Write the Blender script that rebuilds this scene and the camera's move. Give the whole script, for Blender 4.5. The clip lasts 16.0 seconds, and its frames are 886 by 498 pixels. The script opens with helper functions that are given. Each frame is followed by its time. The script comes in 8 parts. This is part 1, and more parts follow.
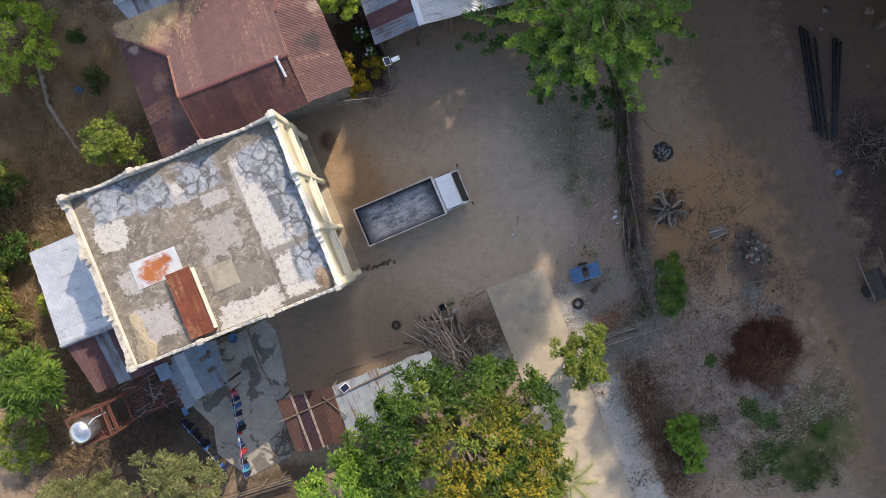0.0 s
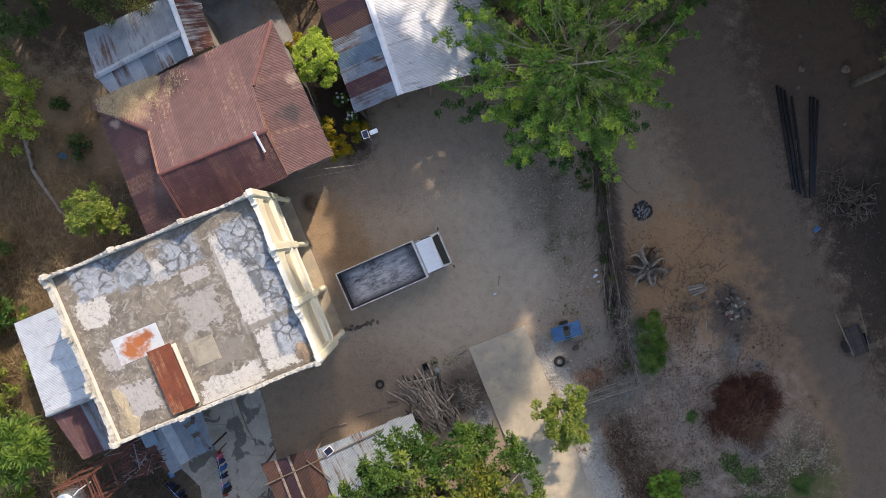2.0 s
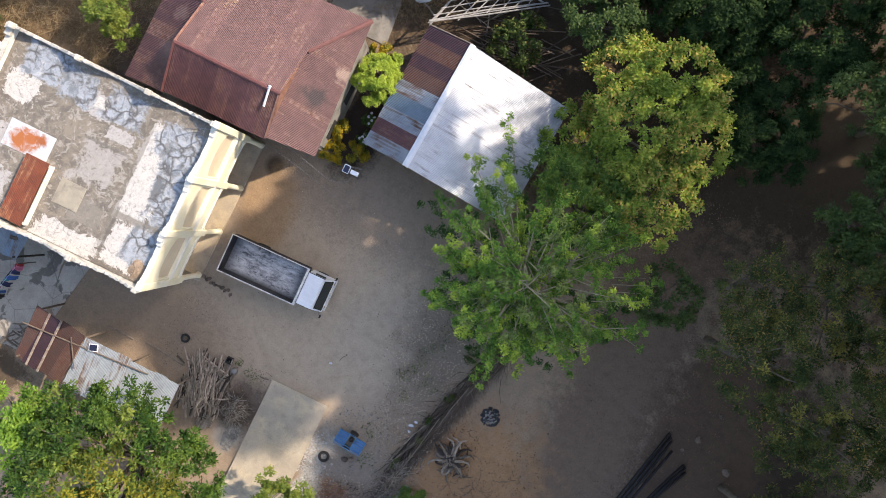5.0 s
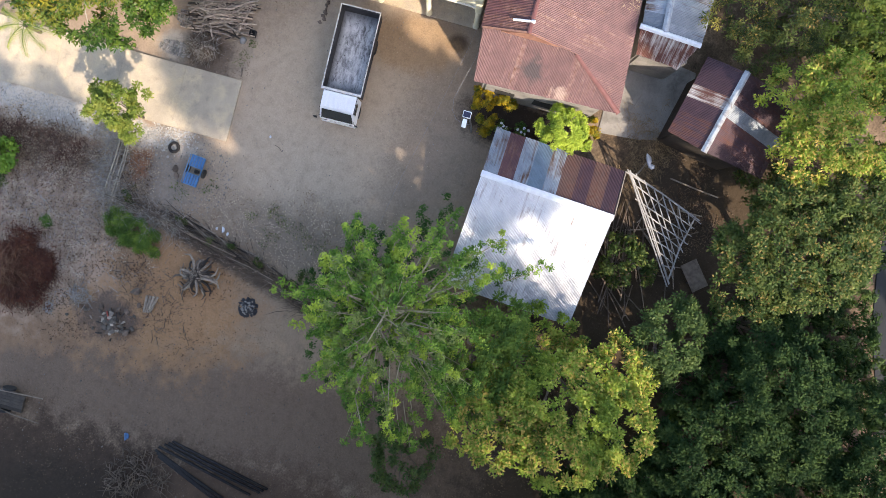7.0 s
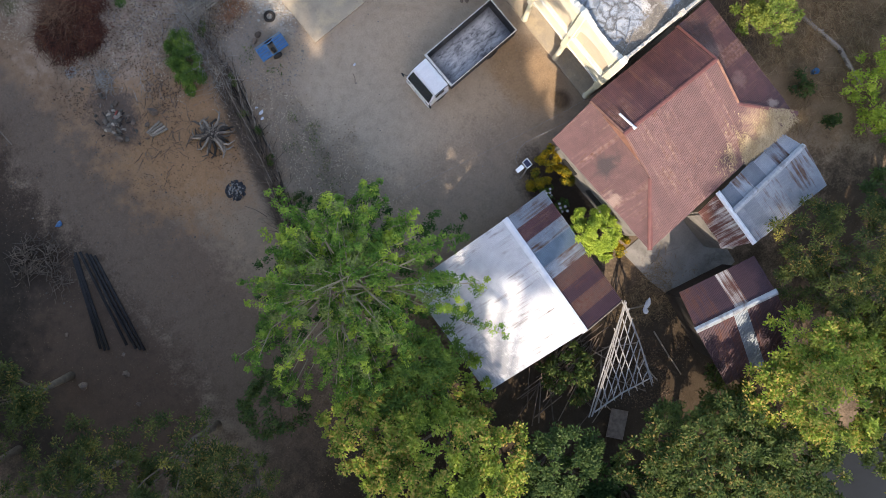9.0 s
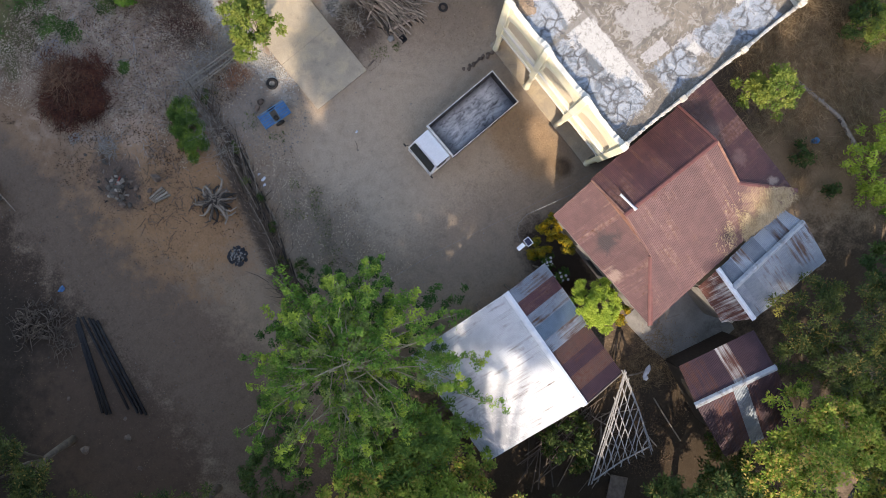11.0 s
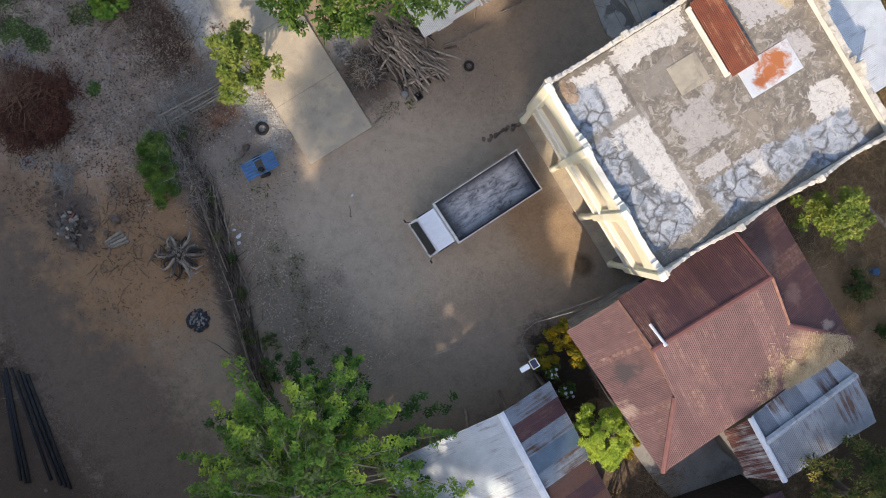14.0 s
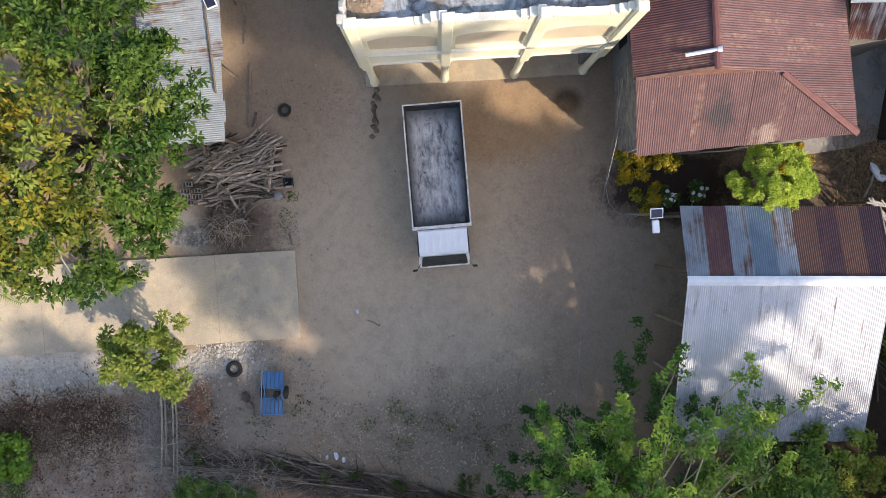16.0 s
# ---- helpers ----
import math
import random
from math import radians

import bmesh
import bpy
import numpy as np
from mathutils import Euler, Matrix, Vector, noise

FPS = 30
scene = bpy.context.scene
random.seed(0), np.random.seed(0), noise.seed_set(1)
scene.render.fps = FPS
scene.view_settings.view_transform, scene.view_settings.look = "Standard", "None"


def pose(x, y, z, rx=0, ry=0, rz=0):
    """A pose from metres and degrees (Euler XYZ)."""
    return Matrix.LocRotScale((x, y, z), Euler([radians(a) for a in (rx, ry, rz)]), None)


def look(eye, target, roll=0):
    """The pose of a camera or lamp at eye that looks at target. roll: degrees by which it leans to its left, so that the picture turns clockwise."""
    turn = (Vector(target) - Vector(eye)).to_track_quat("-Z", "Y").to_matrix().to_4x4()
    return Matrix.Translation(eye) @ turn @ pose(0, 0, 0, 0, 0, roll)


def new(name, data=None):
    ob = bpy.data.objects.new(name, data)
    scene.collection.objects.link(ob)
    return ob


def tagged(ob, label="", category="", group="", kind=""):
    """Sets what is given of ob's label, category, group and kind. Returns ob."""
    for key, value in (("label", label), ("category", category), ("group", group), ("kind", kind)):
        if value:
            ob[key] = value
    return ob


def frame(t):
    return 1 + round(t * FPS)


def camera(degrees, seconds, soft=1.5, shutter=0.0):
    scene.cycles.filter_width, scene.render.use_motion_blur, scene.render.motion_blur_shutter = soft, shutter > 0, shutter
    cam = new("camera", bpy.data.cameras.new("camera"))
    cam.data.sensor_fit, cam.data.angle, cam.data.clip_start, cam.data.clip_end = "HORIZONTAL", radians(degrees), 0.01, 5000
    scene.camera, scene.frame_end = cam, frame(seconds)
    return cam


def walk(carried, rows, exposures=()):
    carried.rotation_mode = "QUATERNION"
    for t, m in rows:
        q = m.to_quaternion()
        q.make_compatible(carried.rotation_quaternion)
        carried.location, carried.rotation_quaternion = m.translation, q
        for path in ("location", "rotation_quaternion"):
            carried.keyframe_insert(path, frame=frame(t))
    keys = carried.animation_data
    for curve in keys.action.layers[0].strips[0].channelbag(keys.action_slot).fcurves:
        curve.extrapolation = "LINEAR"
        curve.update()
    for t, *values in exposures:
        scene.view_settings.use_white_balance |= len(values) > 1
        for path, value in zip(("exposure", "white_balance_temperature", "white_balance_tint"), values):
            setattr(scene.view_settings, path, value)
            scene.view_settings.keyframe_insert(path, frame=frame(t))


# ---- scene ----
cam = camera(66.0, 16.0, soft=0.6)
PATH = [
    (0.0, 0.547, 1.049, 40.208, -1.808, -0.363, -21.565),
    (0.5, 0.936, 1.591, 40.244, -1.808, -0.363, -21.871),
    (1.0, 1.476, 2.286, 40.344, -1.808, -0.363, -21.889),
    (1.5, 2.126, 3.075, 40.414, -1.808, -0.363, -22.062),
    (2.0, 2.866, 3.964, 40.472, -1.808, -0.363, -22.119),
    (2.5, 3.724, 4.929, 40.517, -1.808, -0.363, -22.216),
    (3.0, 4.648, 5.986, 40.560, -1.808, -0.363, -22.352),
    (3.5, 5.609, 7.156, 40.610, -1.808, -0.363, -22.362),
    (4.0, 6.393, 8.202, 40.660, -1.808, -0.363, -7.551),
    (4.5, 6.626, 9.000, 40.586, -1.808, -0.363, 5.374),
    (4.7, 6.642, 9.038, 40.483, -1.808, -0.363, 13.814),
    (5.3, 6.729, 9.248, 40.312, -1.808, -0.363, 37.685),
    (5.9, 6.817, 9.458, 40.141, -1.808, -0.363, 61.557),
    (6.5, 6.904, 9.668, 39.970, -1.808, -0.363, 85.428),
    (7.0, 6.977, 9.843, 39.828, -1.808, -0.363, 105.321),
    (7.5, 7.044, 9.927, 39.789, -1.808, -0.363, 125.919),
    (8.0, 7.057, 10.003, 39.809, -1.808, -0.363, 140.821),
    (9.2, 6.460, 9.220, 39.820, -1.808, -0.363, 140.980),
    (10.5, 4.959, 7.441, 39.833, -1.808, -0.363, 141.131),
    (11.0, 4.249, 6.361, 39.865, -1.808, -0.363, 141.234),
    (11.5, 3.463, 5.157, 39.855, -1.808, -0.363, 141.227),
    (12.0, 2.815, 4.217, 39.851, -1.808, -0.363, 141.211),
    (12.5, 2.274, 3.500, 39.190, -1.808, -0.363, 141.481),
    (13.0, 1.839, 3.003, 37.767, -1.808, -0.363, 142.728),
    (13.5, 1.657, 2.768, 36.146, -1.808, -0.363, 145.252),
    (14.0, 1.621, 2.700, 34.450, -1.808, -0.363, 148.369),
    (14.5, 1.566, 2.660, 32.786, -1.808, -0.363, 148.348),
    (15.0, 1.384, 2.610, 31.178, -1.808, -0.363, 126.975),
    (15.5, 1.337, 2.591, 29.533, -1.808, -0.363, 102.705),
    (16.0, 1.237, 2.595, 28.031, -1.808, -0.363, 86.573),
]
walk(cam, [(t, pose(x, y, z, rx, ry, rz)) for t, x, y, z, rx, ry, rz in PATH], exposures=[(t, s, 7450, 14) for t, s in ((0.0, 1.02), (3.5, 1.08), (4.5, 1.25), (7.0, 1.8), (8.0, 1.6), (10.5, 1.35), (12.0, 1.2), (14.0, 1.12), (15.0, 1.29), (16.0, 1.3))])

# ---- light: morning sun over the trees to the east, clear sky ----
SUN_TO = Vector((0.68, 0.73, 0.80)).normalized()
world = bpy.data.worlds.new("sky")
world.use_nodes = True
scene.world = world
sky = world.node_tree.nodes.new("ShaderNodeTexSky")
sky.sky_type = "NISHITA"
sky.sun_disc = False
sky.sun_elevation = math.asin(SUN_TO.z)
sky.sun_rotation = math.atan2(SUN_TO.x, SUN_TO.y)
world.node_tree.links.new(sky.outputs[0], world.node_tree.nodes["Background"].inputs[0])
world.node_tree.nodes["Background"].inputs[1].default_value = 0.17
sun_data = bpy.data.lights.new("sun", "SUN")
sun_data.energy = 2.5
sun_data.angle = radians(0.6)
sun_data.color = (1.0, 0.93, 0.82)
sun = new("sun", sun_data)
sun.matrix_world = look(SUN_TO * 80, (0, 0, 0))

# ---- mesh helpers ----
class Geo:
    """Vertices and faces of one mesh."""

    def __init__(self):
        self.v, self.f = [], []

    def add(self, verts, faces):
        n = len(self.v)
        self.v.extend([tuple(p) for p in verts])
        self.f.extend([tuple(i + n for i in f) for f in faces])
        return self

    def box(self, c, s, rz=0.0, bev=0.0, m=None):
        """A box with its centre c and sizes s; bev: chamfer of its upright and top edges."""
        hx, hy, hz = s[0] / 2, s[1] / 2, s[2] / 2
        b = min(bev, hx * 0.45, hy * 0.45, hz * 0.45)
        if b <= 0:
            pts = [(x, y, z) for z in (-hz, hz) for x, y in ((-hx, -hy), (hx, -hy), (hx, hy), (-hx, hy))]
            fs = [(3, 2, 1, 0), (4, 5, 6, 7), (0, 1, 5, 4), (1, 2, 6, 5), (2, 3, 7, 6), (3, 0, 4, 7)]
        else:
            def ring(x, y, z):
                return [(-x + b, -y, z), (x - b, -y, z), (x, -y + b, z), (x, y - b, z), (x - b, y, z), (-x + b, y, z), (-x, y - b, z), (-x, -y + b, z)]
            pts = ring(hx, hy, -hz) + ring(hx, hy, hz - b) + ring(hx - b, hy - b, hz)
            fs = [tuple(range(7, -1, -1)), tuple(range(16, 24))]
            for k in (0, 8):
                fs += [(k + i, k + (i + 1) % 8, k + 8 + (i + 1) % 8, k + 8 + i) for i in range(8)]
        mm = Matrix.Translation(c) @ (m if m is not None else Matrix.Rotation(rz, 4, "Z"))
        return self.add([mm @ Vector(p) for p in pts], fs)

    def tube(self, pts, radii, n=6, cap=True):
        """A tapered tube along points."""
        pts = [Vector(p) for p in pts]
        if not hasattr(radii, "__len__"):
            radii = [radii] * len(pts)
        rings = []
        for i, p in enumerate(pts):
            d = (pts[min(i + 1, len(pts) - 1)] - pts[max(i - 1, 0)])
            d = d.normalized() if d.length > 1e-9 else Vector((0, 0, 1))
            a = d.cross(Vector((0, 0, 1)) if abs(d.z) < 0.9 else Vector((1, 0, 0))).normalized()
            b = d.cross(a)
            rings.append([p + (a * math.cos(k * math.tau / n) + b * math.sin(k * math.tau / n)) * radii[i] for k in range(n)])
        vs = [q for r in rings for q in r]
        fs = [(i * n + k, i * n + (k + 1) % n, (i + 1) * n + (k + 1) % n, (i + 1) * n + k) for i in range(len(pts) - 1) for k in range(n)]
        if cap:
            fs += [tuple(range(n - 1, -1, -1)), tuple(range((len(pts) - 1) * n, len(pts) * n))]
        return self.add(vs, fs)

    def lathe(self, c, prof, n=20, axis="Z"):
        """A turned shape from (radius, height) pairs round an axis through c."""
        vs = []
        for r, h in prof:
            for k in range(n):
                x, y = r * math.cos(k * math.tau / n), r * math.sin(k * math.tau / n)
                p = {"Z": (x, y, h), "Y": (x, h, y), "X": (h, x, y)}[axis]
                vs.append((c[0] + p[0], c[1] + p[1], c[2] + p[2]))
        m = len(prof)
        fs = [(i * n + k, i * n + (k + 1) % n, (i + 1) * n + (k + 1) % n, (i + 1) * n + k) for i in range(m - 1) for k in range(n)]
        fs += [tuple(range(n)), tuple(range((m - 1) * n, m * n))]
        return self.add(vs, fs)

    def ring(self, c, radius, tube, n=24, m=8, flat=1.0):
        """A lying ring of round section."""
        vs = [(c[0] + (radius + tube * math.cos(q * math.tau / m)) * math.cos(k * math.tau / n), c[1] + (radius + tube * math.cos(q * math.tau / m)) * math.sin(k * math.tau / n), c[2] + tube * flat * math.sin(q * math.tau / m)) for k in range(n) for q in range(m)]
        fs = [(k * m + q, ((k + 1) % n) * m + q, ((k + 1) % n) * m + (q + 1) % m, k * m + (q + 1) % m) for k in range(n) for q in range(m)]
        return self.add(vs, fs)

    def rock(self, c, s, rnd, rz=0.0):
        """An uneven stone."""
        bm = bmesh.new()
        bmesh.ops.create_icosphere(bm, subdivisions=1, radius=1)
        ca, sa = math.cos(rz), math.sin(rz)
        vs = []
        for v in bm.verts:
            k = rnd.uniform(0.6, 1.2)
            x, y, z = v.co.x * s[0] * k, v.co.y * s[1] * k, max(v.co.z * s[2] * k, -s[2] * 0.5)
            vs.append((c[0] + ca * x - sa * y, c[1] + sa * x + ca * y, c[2] + z))
        fs = [[v.index for v in f.verts] for f in bm.faces]
        bm.free()
        return self.add(vs, fs)


def mesh_of(name, geo, material, smooth=False):
    me = bpy.data.meshes.new(name)
    me.from_pydata(geo.v, [], geo.f)
    if material:
        me.materials.append(material)
    if smooth:
        me.shade_smooth()
    me.update()
    return me


def thing(name, x, y, z=0.0, rz=0.0, label="", category="", group="", kind=""):
    ob = new(name)
    ob.empty_display_size = 0.2
    ob.matrix_world = pose(x, y, z, 0, 0, rz)
    ob.location, ob.rotation_euler = (x, y, z), (0, 0, radians(rz))
    return tagged(ob, label, category, group, kind)


def part(name, geo, material, parent, label="", local=False, smooth=False):
    """Links a Geo as ONE mesh object under a thing or a part; its points are world places unless local."""
    top = parent
    if not local:
        root = parent
        while root.parent:
            root = root.parent
        inv = pose(root.location.x, root.location.y, root.location.z, 0, 0, math.degrees(root.rotation_euler.z)).inverted()
        geo.v = [tuple(inv @ Vector(p)) for p in geo.v]
    ob = new(name, mesh_of(name, geo, material, smooth))
    ob.parent = top
    if label:
        ob["label"] = label
    return ob


def single(name, geo, material, x, y, z, label, category, group="", kind="", smooth=False, rz=0.0):
    """A thing that is one mesh; its points are local to x, y, z."""
    ob = new(name, mesh_of(name, geo, material, smooth))
    ob.location, ob.rotation_euler = (x, y, z), (0, 0, radians(rz))
    return tagged(ob, label, category, group, kind)


# ---- materials ----
class Mat:
    def __init__(self, name):
        self.m = bpy.data.materials.new(name)
        self.m.use_nodes = True
        self.t = self.m.node_tree
        self.b = self.t.nodes["Principled BSDF"]
        self.k = 0

    def n(self, kind, **kw):
        nd = self.t.nodes.new(kind)
        for key, val in kw.items():
            if key.startswith("i_"):
                nd.inputs[key[2:].replace("_", " ")].default_value = val
            else:
                setattr(nd, key, val)
        return nd

    def l(self, a, b):
        self.t.links.new(a, b)

    def pos(self, world=True, jitter=False):
        if world:
            return self.n("ShaderNodeNewGeometry").outputs["Position"]
        co = self.n("ShaderNodeTexCoord").outputs["Object"]
        if not jitter:
            return co
        inf = self.n("ShaderNodeObjectInfo").outputs["Random"]
        sc = self.n("ShaderNodeMath", operation="MULTIPLY")
        sc.inputs[1].default_value = 37.0
        self.l(inf, sc.inputs[0])
        ad = self.n("ShaderNodeVectorMath", operation="ADD")
        self.l(co, ad.inputs[0])
        self.l(sc.outputs[0], ad.inputs[1])
        return ad.outputs[0]

    def noise(self, vec, scale, detail=4.0, rough=0.55, dist=0.0):
        nd = self.n("ShaderNodeTexNoise")
        nd.inputs["Scale"].default_value, nd.inputs["Detail"].default_value = scale, detail
        nd.inputs["Roughness"].default_value, nd.inputs["Distortion"].default_value = rough, dist
        self.l(vec, nd.inputs["Vector"])
        return nd.outputs["Fac"]

    def ramp(self, fac, stops):
        nd = self.n("ShaderNodeValToRGB")
        cr = nd.color_ramp
        while len(cr.elements) < len(stops):
            cr.elements.new(0.5)
        for e, (p, c) in zip(cr.elements, stops):
            e.position = p
            e.color = (c, c, c, 1) if not hasattr(c, "__len__") else (*c, 1)
        self.l(fac, nd.inputs[0])
        return nd.outputs[0]

    def mix(self, fac, a, b, mode="MIX"):
        nd = self.n("ShaderNodeMix", data_type="RGBA", blend_type=mode)
        for sock, val in ((nd.inputs[0], fac), (nd.inputs[6], a), (nd.inputs[7], b)):
            if hasattr(val, "is_linked"):
                self.l(val, sock)
            elif hasattr(val, "__len__"):
                sock.default_value = (*val, 1)
            else:
                sock.default_value = val
        return nd.outputs[2]

    def math(self, op, a, b=0.0, clamp=False):
        nd = self.n("ShaderNodeMath", operation=op, use_clamp=clamp)
        for sock, val in ((nd.inputs[0], a), (nd.inputs[1], b)):
            if hasattr(val, "is_linked"):
                self.l(val, sock)
            else:
                sock.default_value = val
        return nd.outputs[0]

    def bump(self, fac, strength=0.3, dist=0.02):
        nd = self.n("ShaderNodeBump")
        nd.inputs["Strength"].default_value, nd.inputs["Distance"].default_value = strength, dist
        self.l(fac, nd.inputs["Height"])
        self.l(nd.outputs[0], self.b.inputs["Normal"])

    def out(self, col, rough=0.8, metal=0.0, spec=0.35):
        if hasattr(col, "is_linked"):
            self.l(col, self.b.inputs["Base Color"])
        else:
            self.b.inputs["Base Color"].default_value = (*col, 1)
        if hasattr(rough, "is_linked"):
            self.l(rough, self.b.inputs["Roughness"])
        else:
            self.b.inputs["Roughness"].default_value = rough
        self.b.inputs["Metallic"].default_value = metal
        self.b.inputs["Specular IOR Level"].default_value = spec
        return self.m

    def random(self, island=False):
        if island:
            return self.n("ShaderNodeNewGeometry").outputs["Random Per Island"]
        return self.n("ShaderNodeObjectInfo").outputs["Random"]


def plain(name, c1, c2, scale=3.0, rough=0.8, metal=0.0, bump=0.2, fine=40.0, dark=None, spec=0.35, world=False, rnd=0.0, island=False):
    """A worn surface: two colours at one scale, a fine grain, now and then dark stains."""
    w = Mat(name)
    p = w.pos(world, jitter=not world)
    c = w.mix(w.ramp(w.noise(p, scale, 5), [(0.35, 0.0), (0.65, 1.0)]), c1, c2)
    g = w.noise(p, fine, 3)
    c = w.mix(0.25, c, w.ramp(g, [(0.3, 0.35), (0.7, 1.0)]), "MULTIPLY")
    if dark:
        c = w.mix(w.ramp(w.noise(p, scale * 0.6, 6, 0.7, 0.6), [(0.52, 0.0), (0.68, 0.9)]), c, dark)
    if rnd:
        c = w.mix(1.0, c, w.ramp(w.random(island), [(0.0, 1.0 - rnd), (1.0, 1.0)]), "MULTIPLY")
    w.bump(g, bump, 0.01)
    return w.out(c, rough, metal, spec)


def sheet_metal(name, paint, paint2, rust, amount, rough=0.55, metal=0.3, streak=(7.0, 0.5, 1.0), rust2=(0.11, 0.045, 0.03), spread=0.22, var=0.3, spots=()):
    """Corrugated sheet: paint or zinc, with rust in streaks down the slope; each sheet has its own share."""
    w = Mat(name)
    p = w.pos(False, jitter=True)
    mp = w.n("ShaderNodeMapping")
    mp.inputs["Scale"].default_value = streak
    w.l(p, mp.inputs["Vector"])
    st = w.noise(mp.outputs[0], 1.0, 6, 0.65)
    broad = w.noise(p, 0.6, 4, 0.6)
    f = w.math("ADD", w.math("MULTIPLY", st, 0.6), w.math("MULTIPLY", broad, 0.5))
    f = w.math("ADD", f, w.math("MULTIPLY", w.math("SUBTRACT", w.random(), 0.5), spread))
    mask = w.ramp(f, [(max(0.01, 0.62 - amount * 0.5), 0.0), (min(0.99, 0.74 - amount * 0.4), 1.0)])
    base = w.mix(w.ramp(w.noise(p, 2.2, 4), [(0.35, 0.0), (0.65, 1.0)]), paint, paint2)
    base = w.mix(1.0, base, w.ramp(w.random(), [(0.0, 1.0 - var), (1.0, 1.0)]), "MULTIPLY")
    rusty = w.mix(w.ramp(w.noise(p, 5.0, 5), [(0.35, 0.0), (0.7, 1.0)]), rust, rust2)
    c = w.mix(mask, base, rusty)
    c = w.mix(0.3, c, w.ramp(w.noise(p, 30.0, 2), [(0.3, 0.4), (0.7, 1.0)]), "MULTIPLY")
    wp = w.pos(True)
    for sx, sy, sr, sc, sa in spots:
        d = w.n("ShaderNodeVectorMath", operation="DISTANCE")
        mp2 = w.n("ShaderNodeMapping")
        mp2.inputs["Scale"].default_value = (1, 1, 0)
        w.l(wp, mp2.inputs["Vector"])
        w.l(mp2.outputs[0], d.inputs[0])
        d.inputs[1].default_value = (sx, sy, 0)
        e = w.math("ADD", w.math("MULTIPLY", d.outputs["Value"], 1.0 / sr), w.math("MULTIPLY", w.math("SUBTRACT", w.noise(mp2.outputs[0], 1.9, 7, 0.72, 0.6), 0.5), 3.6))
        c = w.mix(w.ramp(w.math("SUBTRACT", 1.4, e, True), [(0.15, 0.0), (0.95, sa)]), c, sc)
    w.bump(w.noise(p, 25.0, 3), 0.15, 0.004)
    m = w.out(c, w.ramp(mask, [(0.0, rough), (1.0, 0.9)]), metal, 0.4)
    return m


RED_ROOF = sheet_metal("red_roof_paint", (0.148, 0.074, 0.074), (0.112, 0.056, 0.058), (0.28, 0.185, 0.16), 0.05, 0.6, 0.05, (9.0, 0.3, 1.0), var=0.16, spread=0.12, spots=((-2.0, 12.3, 0.62, (0.035, 0.028, 0.032), 0.85), (-1.2, 14.0, 0.4, (0.36, 0.27, 0.22), 0.6), (-9.6, 15.7, 1.2, (0.36, 0.25, 0.15), 0.55), (-6.0, 10.4, 0.9, (0.06, 0.03, 0.035), 0.4)))
DUSTY_RED = sheet_metal("dusty_red_roof_paint", (0.11, 0.048, 0.053), (0.08, 0.037, 0.043), (0.21, 0.125, 0.105), 0.14, 0.7, 0.03, (9.0, 0.3, 1.0), var=0.2, spots=((-9.6, 11.2, 0.6, (0.27, 0.19, 0.155), 0.4), (-10.6, 15.2, 0.3, (0.40, 0.31, 0.25), 0.6), (-9.9, 13.2, 0.4, (0.26, 0.18, 0.15), 0.35), (-9.7, 10.2, 0.8, (0.05, 0.035, 0.04), 0.6)))
DARK_RED_ROOF = sheet_metal("dark_red_roof_paint", (0.125, 0.052, 0.056), (0.09, 0.039, 0.045), (0.20, 0.11, 0.095), 0.16, 0.6, 0.05, var=0.3)
PLUM_ROOF = sheet_metal("plum_roof_paint", (0.07, 0.034, 0.045), (0.052, 0.026, 0.036), (0.095, 0.045, 0.042), 0.12, 0.6, 0.05, var=0.25)
# grey spots put dappled tree shade, and some stain, into the zinc
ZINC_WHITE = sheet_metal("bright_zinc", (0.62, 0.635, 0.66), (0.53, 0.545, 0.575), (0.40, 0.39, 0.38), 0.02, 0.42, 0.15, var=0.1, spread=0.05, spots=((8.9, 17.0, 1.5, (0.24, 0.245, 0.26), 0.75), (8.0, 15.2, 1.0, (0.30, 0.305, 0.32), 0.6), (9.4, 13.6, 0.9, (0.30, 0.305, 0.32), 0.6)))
ZINC_PALE = sheet_metal("pale_dull_zinc", (0.42, 0.46, 0.50), (0.34, 0.38, 0.42), (0.27, 0.21, 0.17), -0.02, 0.5, 0.2, var=0.15)
ZINC_GREY = sheet_metal("dull_zinc", (0.29, 0.33, 0.37), (0.22, 0.26, 0.305), (0.17, 0.12, 0.095), 0.06, 0.5, 0.25, var=0.3)
ZINC_BLUE = sheet_metal("blue_grey_zinc", (0.19, 0.27, 0.345), (0.15, 0.215, 0.275), (0.25, 0.14, 0.085), 0.10, 0.5, 0.2, var=0.25)
RUST_BROWN = sheet_metal("rust_brown_sheet", (0.13, 0.062, 0.048), (0.098, 0.058, 0.052), (0.125, 0.075, 0.062), 0.15, 0.8, 0.1, var=0.35)
RUST_ORANGE = sheet_metal("rust_orange_sheet", (0.27, 0.075, 0.038), (0.19, 0.055, 0.032), (0.42, 0.22, 0.12), 0.2, 0.8, 0.1)
RUST_WHITE = sheet_metal("rust_over_white_sheet", (0.66, 0.64, 0.60), (0.55, 0.53, 0.5), (0.13, 0.055, 0.047), 0.36, 0.6, 0.1, (6.0, 0.35, 1.0), spread=0.1)
RIDGE_RED = plain("ridge_cap_red", (0.17, 0.066, 0.06), (0.13, 0.052, 0.05), 3, 0.6, 0.05)
RIDGE_RUST = plain("ridge_cap_rust", (0.32, 0.17, 0.12), (0.22, 0.105, 0.08), 3, 0.75, 0.05)
